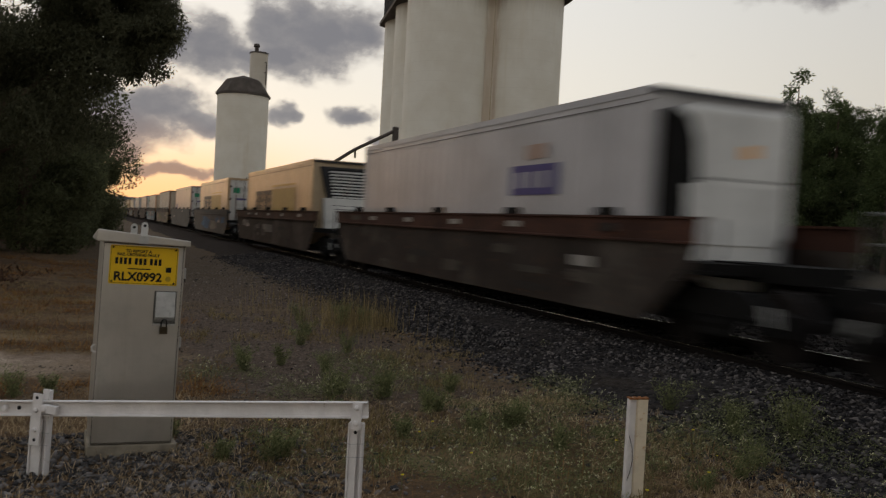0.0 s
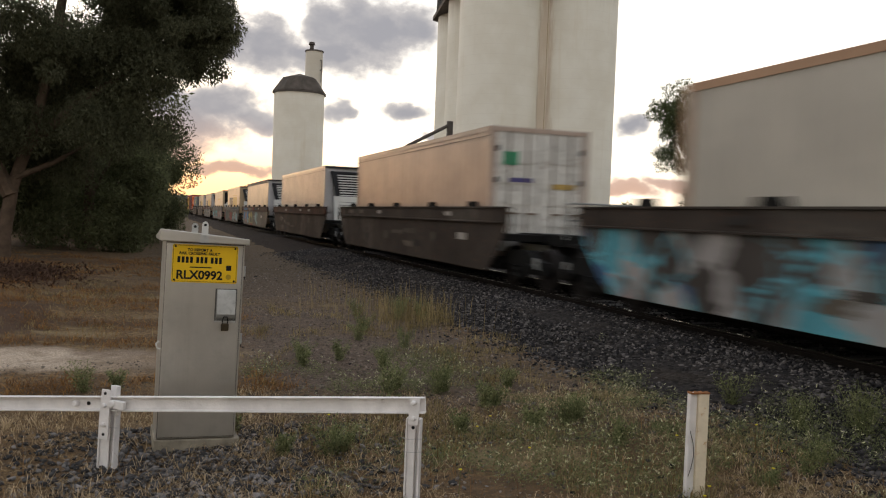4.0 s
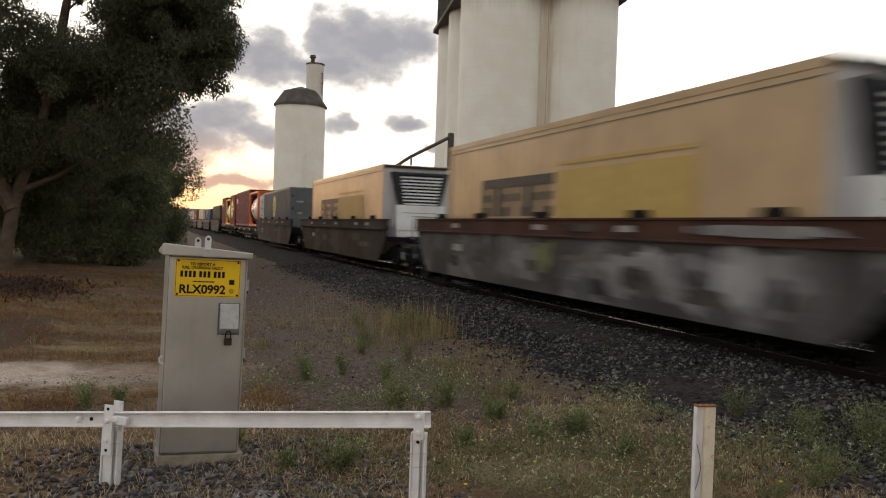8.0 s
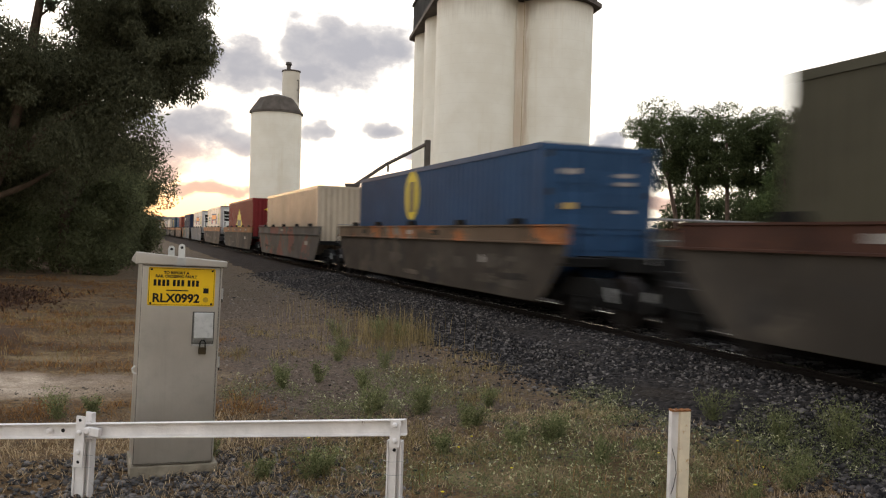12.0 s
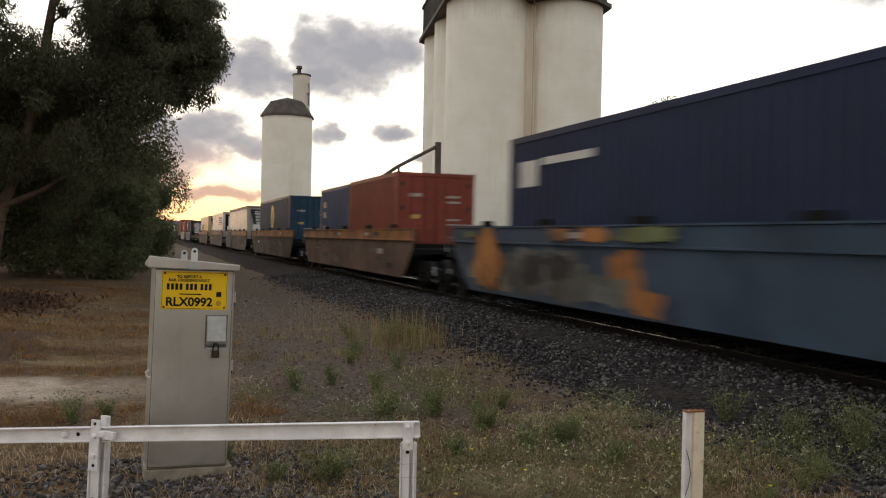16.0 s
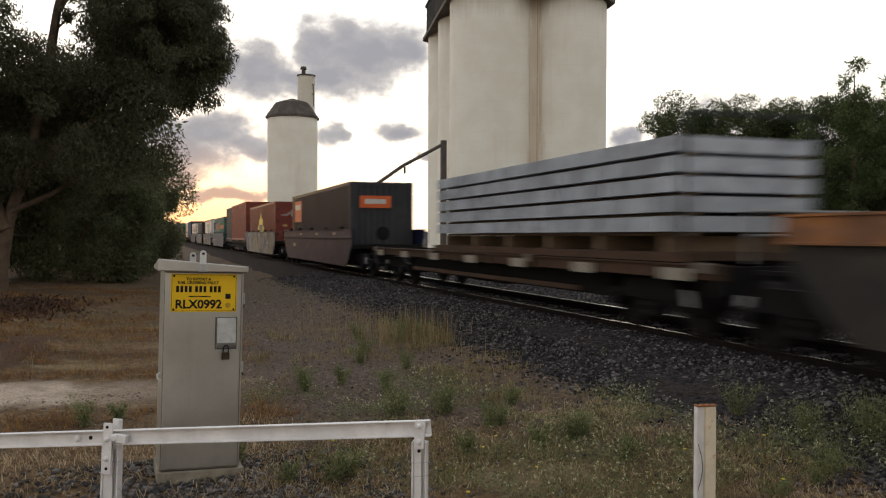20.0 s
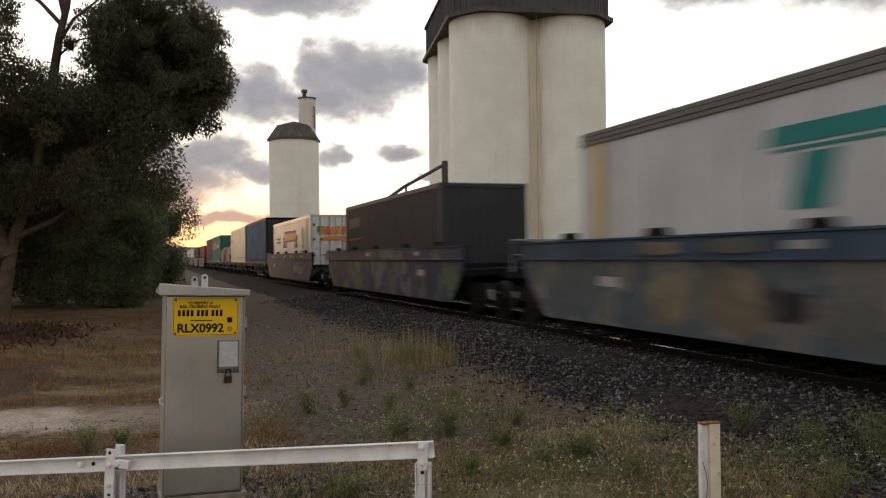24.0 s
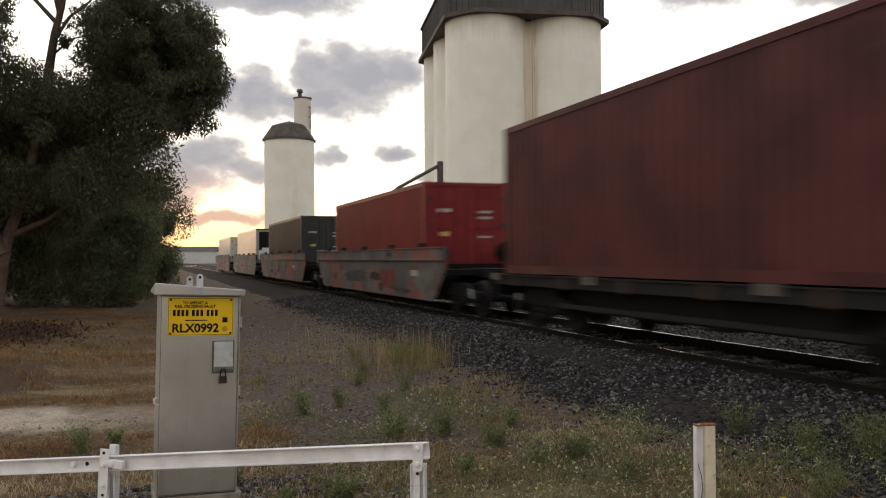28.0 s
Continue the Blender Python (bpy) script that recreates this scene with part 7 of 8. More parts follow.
def box_container(u_rear, u_front, mat, label, front="doors", z=WELL_Z, H=WELL_H, trim=None, livery=None, door=None):
    t, Lc = load(u_rear, u_front, z, "shipping_container", label, "shipping containers")
    shell(t, Lc, H, mat, trim or mat)
    if front == "doors":
        doors_face(t, Lc, H, door or mat, bars=door or mat, marks=() if mat in (TEAL, DKRED) else ((-0.85, 2.1, 0.42, 0.10, DIMPALE), (0.3, 2.08, 0.5, 0.07, DIMPALE), (0.3, 1.92, 0.5, 0.07, DIMPALE), (0.32, 1.4, 0.45, 0.06, DIMPALE), (-0.8, 1.45, 0.3, 0.12, GOLD)))
    else:
        plain_face(t, Lc, H, door or mat)
    e = Lc / 2
    if livery == "star":
        star(t, e - 6.7, 1.36, 1.10, LIVYELLOW)
        plate(t, e - 5.7, e - 7.7, 1.22, 1.62, INKGREY, lift=0.004)
        star(t, 0.0, 2.25, 0.42, LIVYELLOW if mat is RED else DIMPALE, "end", Lc)
    elif livery == "bigstar":
        star(t, 0.2, 1.65, 1.08, LIVYELLOW)
        plate(t, 1.1, -0.7, 1.4, 1.9, INKGREY, lift=0.004)
        plate(t, 0.75, -0.3, 1.52, 1.78, LIVYELLOW, lift=0.008)
    elif livery == "crest":
        g = Geo().prism([(e - 5.5 + 0.6 * math.cos(a), 1.94 + 0.65 * math.sin(a)) for a in np.linspace(0, 2 * math.pi, 20, endpoint=False)], -HW - 0.004, -HW - 0.001, axis="x")
        part("livery_panel", g, LIVYELLOW, t)
        plate(t, e - 5.3, e - 5.7, 1.5, 2.3, INKGREY, lift=0.004)
    elif livery == "mast":
        plate(t, e - 0.5, e - 1.3, 1.9, 2.4, PALE)
        plate(t, e - 1.5, e - 3.4, 2.28, 2.42, PALE)
    elif livery == "orange":
        plate(t, e - 0.9, e - 2.9, 1.58, 2.62, paint("livery_vermilion", (0.58, 0.12, 0.035), 0.5))
        plate(t, e - 1.1, e - 2.6, 2.18, 2.44, PALE, lift=0.004)
        part("livery_panel", Geo().box(-0.85, 0.35, -e - 0.012, -e + 0.003, 1.95, 2.4), paint("livery_vermilion", (0.58, 0.12, 0.035), 0.5), t)
        part("livery_panel", Geo().box(-0.65, 0.15, -e - 0.016, -e - 0.0125, 2.1, 2.28), PALE, t)
    elif livery == "mark":
        plate(t, e - 0.6, e - 1.7, 2.0, 2.4, GOLD)
        plate(t, e - 0.5, e - 2.2, 2.15, 2.25, GOLD, lift=0.004)
    elif livery == "streaked":
        fo = paint("livery_faded_orange", (0.32, 0.125, 0.05), 0.6, grime=0.6, scale=2.0)
        plate(t, e - 7.4, e - 12.7, 1.62, 2.02, fo)
        for k in range(4):
            plate(t, e - 1.7 - 1.35 * k, e - 2.75 - 1.35 * k, 1.40, 1.72, fo, skew=0.28)
            plate(t, e - 2.0 - 1.35 * k, e - 3.0 - 1.35 * k, 1.78 + 0.1 * (k % 2), 2.02 + 0.16 * (k % 2), fo, skew=0.22)
    elif livery == "orangeend":
        for x0, z0, w, h in ((-0.75, 1.75, 1.5, 0.42), (-0.65, 1.5, 1.3, 0.16)):
            part("livery_panel", Geo().box(x0, x0 + w, -e - 0.04, -e - 0.036, z0, z0 + h), LIVORANGE, t)
    elif livery == "faint":
        plate(t, e - 1.0, e - 3.4, 1.75, 2.15, paint("livery_ghost_orange", (0.42, 0.27, 0.17), 0.6, grime=0.4), skew=-0.02)
        plate(t, e, -e, 0.42, 0.45, INKGREY)
    elif livery == "plates":
        plate(t, e - 9.6, e - 10.5, 0.5, 0.9, GOLD)
    return t


def tank_container(u_rear, u_front, frame_mat, label):
    t, Lc = load(u_rear, u_front, 1.17, "tank_container", label, "tank containers")
    e, H = Lc / 2, 2.62
    R, cz = 1.12, 1.36
    part("tank", Geo().lathe((0, 0, cz), "y", [(-e + 0.12, 0.12), (-e + 0.15, 0.6), (-e + 0.24, 0.86), (-e + 0.38, 1.0), (-e + 0.6, R), (e - 0.6, R), (e - 0.38, 1.0), (e - 0.24, 0.86), (e - 0.15, 0.6), (e - 0.12, 0.12)], 40), TANKW, t, "white cylindrical tank", smooth=True)
    for s in (-1, 1):
        for f in (-1, 1):
            part("corner_post", Geo().box(min(s * (HW - 0.15), s * HW), max(s * (HW - 0.15), s * HW), min(f * (e - 0.16), f * e), max(f * (e - 0.16), f * e), 0, H), frame_mat, t)
            part("diagonal", Geo().tube([(s * 1.12, f * (e - 0.1), 0.7), (s * 1.05, f * (e - 0.95), 0.14)], 0.06, 6), frame_mat, t)
        part("bottom_beam", Geo().box(min(s * (HW - 0.10), s * HW), max(s * (HW - 0.10), s * HW), -e + 0.16, e - 0.16, 0.0, 0.18), frame_mat, t)
        part("top_beam", Geo().box(min(s * (HW - 0.09), s * HW), max(s * (HW - 0.09), s * HW), -e + 0.16, e - 0.16, H - 0.13, H), frame_mat, t)
    for f in (-1, 1):
        for z0, z1 in ((0, 0.16), (H - 0.14, H)):
            part("end_beam", Geo().box(-HW + 0.15, HW - 0.15, min(f * (e - 0.13), f * e), max(f * (e - 0.13), f * e), z0, z1), frame_mat, t)
        for s in (-1, 1):
            part("end_brace", Geo().tube([(s * 1.1, f * (e - 0.08), 0.75), (s * 0.45, f * (e - 0.08), 0.12)], 0.05, 6), frame_mat, t)
    pts = [(1.0 * math.copysign(abs(math.cos(a)) ** 0.45, math.cos(a)), 1.34 + 1.13 * math.copysign(abs(math.sin(a)) ** 0.45, math.sin(a))) for a in np.linspace(0, 2 * math.pi, 40, endpoint=False)]
    pn = part("end_panel", Geo().prism(pts, -e + 0.02, -e + 0.4, axis="y"), TANKW, t, "flat white end panel with warning labels", bevel=0.03)
    part("warning_label", Geo().box(-0.28, 0.30, -e + 0.014, -e + 0.0195, 1.42, 1.62), LIVVERM, pn)
    for i in range(6):
        part("label_bar", Geo().box(-0.42, 0.44, -e + 0.014, -e + 0.0195, 0.78 + 0.085 * i, 0.800 + 0.085 * i), PURPLE, pn)
    part("label_mark", Geo().box(-0.12, 0.22, -e + 0.008, -e + 0.0135, 1.12, 1.34), LIVVERM, pn)
    part("valve_box", Geo().box(-0.25, 0.25, -e - 0.05, -e + 0.02, 0.2, 0.55), paint("valve_box_red", (0.12, 0.02, 0.02), 0.6), t)
    for z in (0.8, 1.3, 1.8):
        for s in (-1, 1):
            part("hand_bar", Geo().box(s * 0.92 - 0.10, s * 0.92 + 0.10, -e - 0.02, -e + 0.0, z, z + 0.03), DARKGREY, t)
    part("walkway", Geo().box(-0.35, 0.35, -e + 0.2, e - 0.2, H - 0.27, H - 0.22), TREAD, t, "galvanised top walkway")
    for s in (-1, 1):
        part("side_walkway", Geo().box(min(s * 0.62, s * 1.08), max(s * 0.62, s * 1.08), -e + 0.16, e - 0.16, H - 0.115, H - 0.075), paint("dull_grating", (0.10, 0.095, 0.09), 0.7, grime=0.5), t, "dull steel side walkway")
    part("manhole", Geo().lathe((0, 0.2, 0), "z", [(cz + R - 0.05, 0.28), (cz + R + 0.14, 0.28), (cz + R + 0.17, 0.2)], 20), TREAD, t, smooth=True)

    def on_tank(y0, y1, a0, a1, mat):
        g = Geo()
        n = 8
        for i in range(n + 1):
            a = radians(a0 + (a1 - a0) * i / n)
            for y in (y0, y1):
                g.v.append((-(R + 0.004) * math.cos(a), y, cz + (R + 0.004) * math.sin(a)))
        for i in range(n):
            g.f.append((2 * i, 2 * i + 1, 2 * i + 3, 2 * i + 2))
        return part("livery_panel", g, mat, t)
    if frame_mat is ORANGE:
        on_tank(e - 1.35, e - 2.25, -16, 28, LIVVERM)
        on_tank(e - 1.5, e - 2.1, -2, 4, TANKW)
    else:
        for a0, q in ((-14, 0.16), (-8, 0.30), (-2, 0.37), (4, 0.40), (10, 0.37), (16, 0.30), (22, 0.16)):
            on_tank(e - 1.8 - q, e - 1.8 + q, a0, a0 + 6.0, LIVRED)
        on_tank(e - 1.65, e - 1.95, 4, 8, TANKW)
    for k in range(6):
        on_tank(e - 3.3, e - 3.95, 2 + 6 * k, 4 + 6 * k, INKGREY)
        on_tank(e - 4.2, e - 4.9, -4 + 6 * k, -2.5 + 6 * k, INKGREY)
    on_tank(e - 3.55, e - 3.9, 18, 28, LIVVERM)
    return t


def curtain_sider(u_rear, u_front, mat, trim, label, H=3.05):
    t, Lc = load(u_rear, u_front, DECK_Z, "curtain_sided_container", label, "curtain sided containers")
    e = Lc / 2
    for s in (-1, 1):
        g = Geo()
        n = 90
        for i in range(n + 1):
            y = -e + 0.14 + (Lc - 0.28) * i / n
            for j, z in enumerate((0.28, 0.7, 1.3, 2.0, H - 0.16)):
                b = 0.016 * math.sin(y * 5.1 + j) + 0.045 * noise.noise(Vector((y * 0.9, z * 0.8, s * 3)))
                g.v.append((s * (HW - 0.02 + b), y, z))
        for i in range(n):
            for j in range(4):
                q = i * 5 + j
                g.f.append((q, q + 5, q + 6, q + 1))
        part("curtain", g, mat, t, smooth=True)
        part("top_rail", Geo().box(min(s * (HW - 0.1), s * (HW + 0.02)), max(s * (HW - 0.1), s * (HW + 0.02)), -e, e, H - 0.16, H), trim, t)
        part("bottom_rail", Geo().box(min(s * (HW - 0.1), s * (HW + 0.01)), max(s * (HW - 0.1), s * (HW + 0.01)), -e, e, 0.0, 0.22), trim, t)
        for f in (-1, 1):
            part("corner_post", Geo().box(min(s * (HW - 0.14), s * (HW + 0.03)), max(s * (HW - 0.14), s * (HW + 0.03)), min(f * (e - 0.13), f * e), max(f * (e - 0.13), f * e), 0.22, H - 0.16), trim, t)
    for i in range(16):
        y = -e + 0.5 + i * (Lc - 1) / 15
        part("strap", Geo().box(-HW - 0.028, -HW - 0.022, y - 0.03, y + 0.03, 0.1, 0.62), DARKGREY, t)
    part("roof", Geo().box(-HW, HW, -e, e, H - 0.02, H + 0.02), trim, t)
    part("floor", Geo().box(-HW + 0.1, HW - 0.1, -e, e, 0.02, 0.18), BLACK, t)
    part("front_wall", end_corrugated(2 * HW - 0.28, H, -e + 0.02, -1), DGREY, t)
    part("rear_wall", Geo().box(-HW + 0.14, HW - 0.14, e - 0.06, e - 0.02, 0.2, H - 0.1), trim, t)
    part("badge", Geo().lathe((-0.3, 0, 2.25), "y", [(-e - 0.012, 0.4), (-e + 0.0, 0.4)], 20), LIVYELLOW, t)
    part("badge_mark", Geo().box(-0.45, -0.15, -e - 0.016, -e - 0.0125, 1.95, 2.45), NAVY, t)
    return t


def tarp_load(u_rear, u_front):
    t, Lc = load(u_rear, u_front, DECK_Z, "tarpaulin_load", "lumpy freight under ochre and maroon tarpaulins", "")
    e = Lc / 2
    part("deck", Geo().box(-HW, HW, -e, e, 0.0, 0.12), F_RED, t)

    def height(y):
        # higher at the front, stepping down to the rear
        f = (y + e) / Lc
        return 1.36 + 0.16 * math.sin(3.1 * f + 0.3) + 0.10 * math.sin(9.0 * f)

    def drape(y0, y1, mat, name, grow):
        g = Geo()
        n, m = max(4, int((y1 - y0) / 0.08)), 120
        for i in range(n + 1):
            y = y0 + (y1 - y0) * i / n
            h = height(y)
            for j in range(m + 1):
                a = math.pi * j / m
                cx, sz = math.cos(a), math.sin(a)
                x = (HW - 0.03) * math.copysign(abs(cx) ** 0.35, cx)
                z = 0.13 + (h - 0.1) * abs(sz) ** 0.42
                wv = 0.12 * noise.noise(Vector((y * 0.7 + x, z * 1.6 + 0.3 * y, x))) + 0.26 * abs(noise.noise(Vector((y * 0.5, z * 4.0 + 0.5 * y, x * 0.6)))) + 0.11 * abs(noise.noise(Vector((y * 0.6, z * 13 - 0.9 * y, x))))
                g.v.append((x * (1 + grow) + wv * (1 if x > 0 else -1) * 0.6, y, z + grow + wv * abs(sz)))
        for i in range(n):
            for j in range(m):
                q = i * (m + 1) + j
                g.f.append((q, q + m + 1, q + m + 2, q + 1))
        k = len(g.v)
        for side in (0, n):
            g.f.append(tuple(side * (m + 1) + j for j in range(m + 1)))
        part(name, g, mat, t, smooth=True)
    drape(-e + 0.1, -e + 5.2, TARP, "tarpaulin", 0.0)
    drape(-e + 5.0, -e + 7.6, TARPR, "tarpaulin", 0.02)
    drape(-e + 7.5, e - 0.1, TARP, "tarpaulin", 0.0)
    for y in (-4.8, -3.0, -1.0, 1.2, 3.0, 5.0):
        h = height(y)
        part("rope", Geo().tube([(-HW - 0.02, y, 0.1), (-HW - 0.03, y + 0.05, h * 0.6), (-HW * 0.8, y + 0.05, h + 0.08), (HW * 0.8, y, h + 0.08), (HW + 0.03, y, 0.1)], 0.014, 5), DARKGREY, t)
    return t


def sleeper_load(u_rear, u_front):
    t, Lc = load(u_rear, u_front, DECK_Z, "sleeper_stack", "stack of new pale grey concrete railway sleepers on timber", "")
    n = 34
    p = Lc / n
    s = Geo().prism([(-p / 2 + 0.012, 0.0), (p / 2 - 0.012, 0.0), (p / 2 - 0.030, 0.226), (-p / 2 + 0.030, 0.226)], -1.24, 1.24, axis="x").mesh("concrete_sleeper", NEWCON)
    k = Geo().box(-0.045, 0.045, -Lc / 2, Lc / 2, 0, 0.052).mesh("dunnage", TIMBER)
    for layer in range(5):
        z = 0.42 + layer * 0.285
        for x in (-0.95, 0.95):
            part("dunnage", k, None, t).location = (x, 0, z - 0.0545)
        for i in range(n):
            o = part("concrete_sleeper", s, None, t)
            o.location = (random.uniform(-0.015, 0.015), -Lc / 2 + (i + 0.5) * p, z + 0.006)
    for y in np.linspace(-Lc / 2 + 0.4, Lc / 2 - 0.4, 6):
        part("bolster", Geo().box(-1.15, 1.15, y - 0.09, y + 0.09, 0.135, 0.362), TIMBER, t)
    part("side_board", Geo().box(-1.26, -1.20, -Lc / 2 - 0.3, Lc / 2 + 0.3, 0.0, 0.13).box(1.20, 1.26, -Lc / 2 - 0.3, Lc / 2 + 0.3, 0.0, 0.13).box(-1.19, 1.19, -Lc / 2 - 0.3, Lc / 2 + 0.3, 0.02, 0.13), F_RUST, t, "rusty loading frame")
    part("end_hoop", Geo().tube([(-1.15, -Lc / 2 - 0.06, 0), (-1.15, -Lc / 2 - 0.06, 1.95), (-1.0, -Lc / 2 - 0.06, 2.12), (1.0, -Lc / 2 - 0.06, 2.12), (1.15, -Lc / 2 - 0.06, 1.95), (1.15, -Lc / 2 - 0.06, 0)], 0.025, 6), DARKGREY, t, "thin steel end hoop")
    return t


SPRAY = {k: paint("sprayed_" + k, shade(c, 0.85), 0.7, grime=0.75, streak=0.35, scale=0.8, tags=(((0.05, 0.045, 0.04), 0.0), (shade(c, 1.25), 0.05))) for k, c in {
    "scuff": (0.065, 0.056, 0.047),
    "soot": (0.020, 0.019, 0.018),
    "dust": (0.095, 0.082, 0.066),
    "pale": (0.17, 0.16, 0.145),
    "blue": (0.035, 0.11, 0.22),
    "navy": (0.02, 0.04, 0.09),
    "pink": (0.24, 0.13, 0.11),
    "yellow": (0.23, 0.2, 0.07),
    "olive": (0.12, 0.13, 0.06),
    "red": (0.16, 0.025, 0.022),
    "teal": (0.15, 0.23, 0.24),
    "aqua": (0.05, 0.24, 0.26),
    "grey": (0.17, 0.165, 0.162),
    "dark": (0.025, 0.024, 0.024),
    "orange": (0.3, 0.125, 0.04),
    "stone": (0.1, 0.098, 0.085),
    "tan": (0.15, 0.12, 0.08),
    "slate": (0.030, 0.044, 0.053),
    "white": (0.25, 0.245, 0.24),
}.items()}


def sprayed(u_rear, u_front, rows):
    """Sprayed shapes on the near side of the well wagon that carries this load; each row: ends along the wagon, heights, colour, ragged or straight."""
    c = (u_rear + u_front) / 2 + 0.35
    w = next(o for o in MOVING if o[0].name.startswith("well_wagon") and abs(o[1] - c) < 0.01)[0]
    rr = random.Random(int(u_rear * 10))
    for i, (a, b, z0, z1, col, ragged) in enumerate(rows):
        a, b = max(-7.4, min(a, b)), min(7.4, max(a, b))
        x = (-1.431 if z0 > 1.38 or z1 > 1.4 else -1.3665) - 0.0012 * (i + 1)
        if ragged:
            pts = []
            for k in range(22):
                g = 2 * math.pi * k / 22
                q = rr.uniform(0.72, 1.18)
                pts.append(((a + b) / 2 + (b - a) / 2 * q * math.copysign(abs(math.cos(g)) ** 0.6, math.cos(g)), min(max((z0 + z1) / 2 + (z1 - z0) / 2 * q * math.copysign(abs(math.sin(g)) ** 0.6, math.sin(g)), 0.32), 1.34 if x > -1.4 else 1.67)))
        else:
            pts = [(a, z0), (b, z0), (b, z1), (a, z1)]
        part("sprayed_shape", Geo().prism(pts, x, x + 0.001, axis="x"), SPRAY[col], w)


def build_train():
    well = "container well wagon with {} sides, on two bogies"
    # the cut of refrigerated and dry containers at the start
    well_wagon(3.2, -9.9, W_BROWN, W_BROWN_S, well.format("grimy dark brown"), 3)
    reefer(3.2, -9.9, LILAC, "louver", "pale grey refrigerated container in a well wagon")
    well_wagon(22.9, 9.7, W_BROWN, W_BROWN_S, well.format("grimy dark brown"), 5)
    reefer(22.9, 9.7, LILAC, "curved", "pale grey refrigerated container with a violet emblem", "violet", face=WHITEC)
    well_wagon(42.2, 29.0, W_BROWN, W_BROWN_S, well.format("grimy dark brown"), 5)
    reefer(42.2, 29.0, BEIGE, "louver", "beige refrigerated container with a gold band", "gold", face=BEIGE2)
    well_wagon(61.9, 48.9, W_ASH, W_ASH, well.format("blue sprayed slate"), 0)
    reefer(61.9, 48.9, BEIGE, "doors", "beige container with worn white doors", "gold", face=BEIGE)
    well_wagon(81.3, 68.5, W_ASH, W_ASH, well.format("plain slate blue"), 1)
    reefer(81.3, 68.5, PINKISH, "doors", "faded brown container with white doors", "speckle", face=PINKISH)
    well_wagon(101.1, 88.0, W_MIX, W_BROWN, well.format("sprayed brown"), 1)
    t = box_container(101.1, 88.0, GREYWHITE, "stained off white container in a well wagon", "plain", trim=paint("brown_roof_rail", (0.20, 0.12, 0.075), 0.65, grime=0.3, rust=0.2), door=CREAM)
    stain = paint("rust_washed_white", (0.42, 0.34, 0.25), 0.6, grime=0.4, streak=0.5)
    for a, b in ((1.55, 1.15), (-1.9, -2.5)):
        plate(t, a, b, 0.2, 2.8, stain)
    well_wagon(119.5, 107.6, W_CYAN, W_BROWN, well.format("blue and grey sprayed"), 0)
    box_container(119.5, 107.6, GREYWHITE, "stained cream container with a rusty roof edge", "plain", H=2.85, trim=paint("rust_streaked_rail", (0.40, 0.25, 0.16), 0.6, grime=0.3, rust=0.3), door=CREAM)
    well_wagon(139.8, 126.8, W_BROWN, W_BROWN, well.format("grimy dark brown"), 2)
    reefer(139.8, 126.8, PINKISH, "doors", "faded brown container with white doors", None, face=PINKISH)
    well_wagon(159.6, 146.3, W_BROWN, W_BROWN_S, well.format("grimy dark brown"), 3)
    reefer(159.6, 146.3, GREYWHITE, "louver", "off white refrigerated container in a well wagon", None, face=WHITEC)
    well_wagon(179.1, 166.1, W_WILD, W_BROWN_S, well.format("brightly sprayed"), 1)
    reefer(179.1, 166.1, BEIGE2, "louver", "pale beige refrigerated container with a dark roof edge", None, trim=BEIGE2, face=WHITEC, ribbed=True)
    well_wagon(198.9, 186.0, W_DUST, W_GREY, well.format("cyan and grey sprayed"), 1)
    reefer(198.9, 186.0, BEIGE, "louver", "beige refrigerated container with a gold band", "gold", face=BEIGE2)
    well_wagon(218.6, 205.5, W_GREY, W_GREY, well.format("grey sprayed"), 3)
    reefer(218.6, 205.5, BEIGE2, "screen", "pale beige refrigerated container with a black screen", "patch", face=BEIGE2)
    well_wagon(238.9, 226.0, W_GREY, W_BROWN_S, well.format("grey sprayed"), 4)
    reefer(238.9, 226.0, BEIGE, "louver", "beige refrigerated container with a gold band", "gold", face=WHITEC)
    well_wagon(258.9, 245.6, W_BROWN, W_BROWN, well.format("grimy dark brown"), 5)
    reefer(258.9, 245.6, BEIGE, "louver", "beige refrigerated container with a gold band", "gold", face=WHITEC)
    well_wagon(278.3, 266.3, W_BROWN, W_BROWN, well.format("grimy dark brown"), 4)
    box_container(278.3, 266.3, MIDGREY, "slate grey container with a yellow crest", "doors", livery="crest", H=2.95)
    # two flat wagons with tanks
    flat_wagon(281.4, 300.5, F_RUST, "rusty container flat wagon on two bogies", 5)
    tank_container(288.2, 282.2, ORANGE, "white tank container in an orange frame")
    box_container(300.1, 288.4, MAROON, "maroon container with a yellow mark", "plain", z=1.17, H=2.95, livery="mark")
    flat_wagon(301.6, 318.8, F_BLACK, "black container flat wagon on two bogies")
    box_container(307.0, 301.9, RED, "short red container with a large yellow star", "doors", z=DECK_Z, H=3.0, livery="bigstar")
    tank_container(312.5, 307.1, YELFRAME, "white tank container in a yellow frame")
    box_container(318.3, 312.8, MAROON, "short maroon container beside a tank container", "plain", z=DECK_Z, H=3.0, livery="mark")
    # dry containers
    well_wagon(335.4, 321.8, W_DUST, W_BROWN_S, well.format("dusty sprayed"), 4)
    box_container(335.4, 321.8, OLIVEC, "dark olive container in a well wagon", "doors", H=2.84)
    well_wagon(354.7, 341.6, W_DUST, W_PATCH_S, well.format("dusty sprayed"), 1)
    box_container(354.7, 341.6, BLUE, "blue container with a yellow crest", "doors", livery="crest", H=2.66)
    well_wagon(374.8, 361.5, W_GREYBLUE, W_GREYBLUE, well.format("weathered grey"), 1)
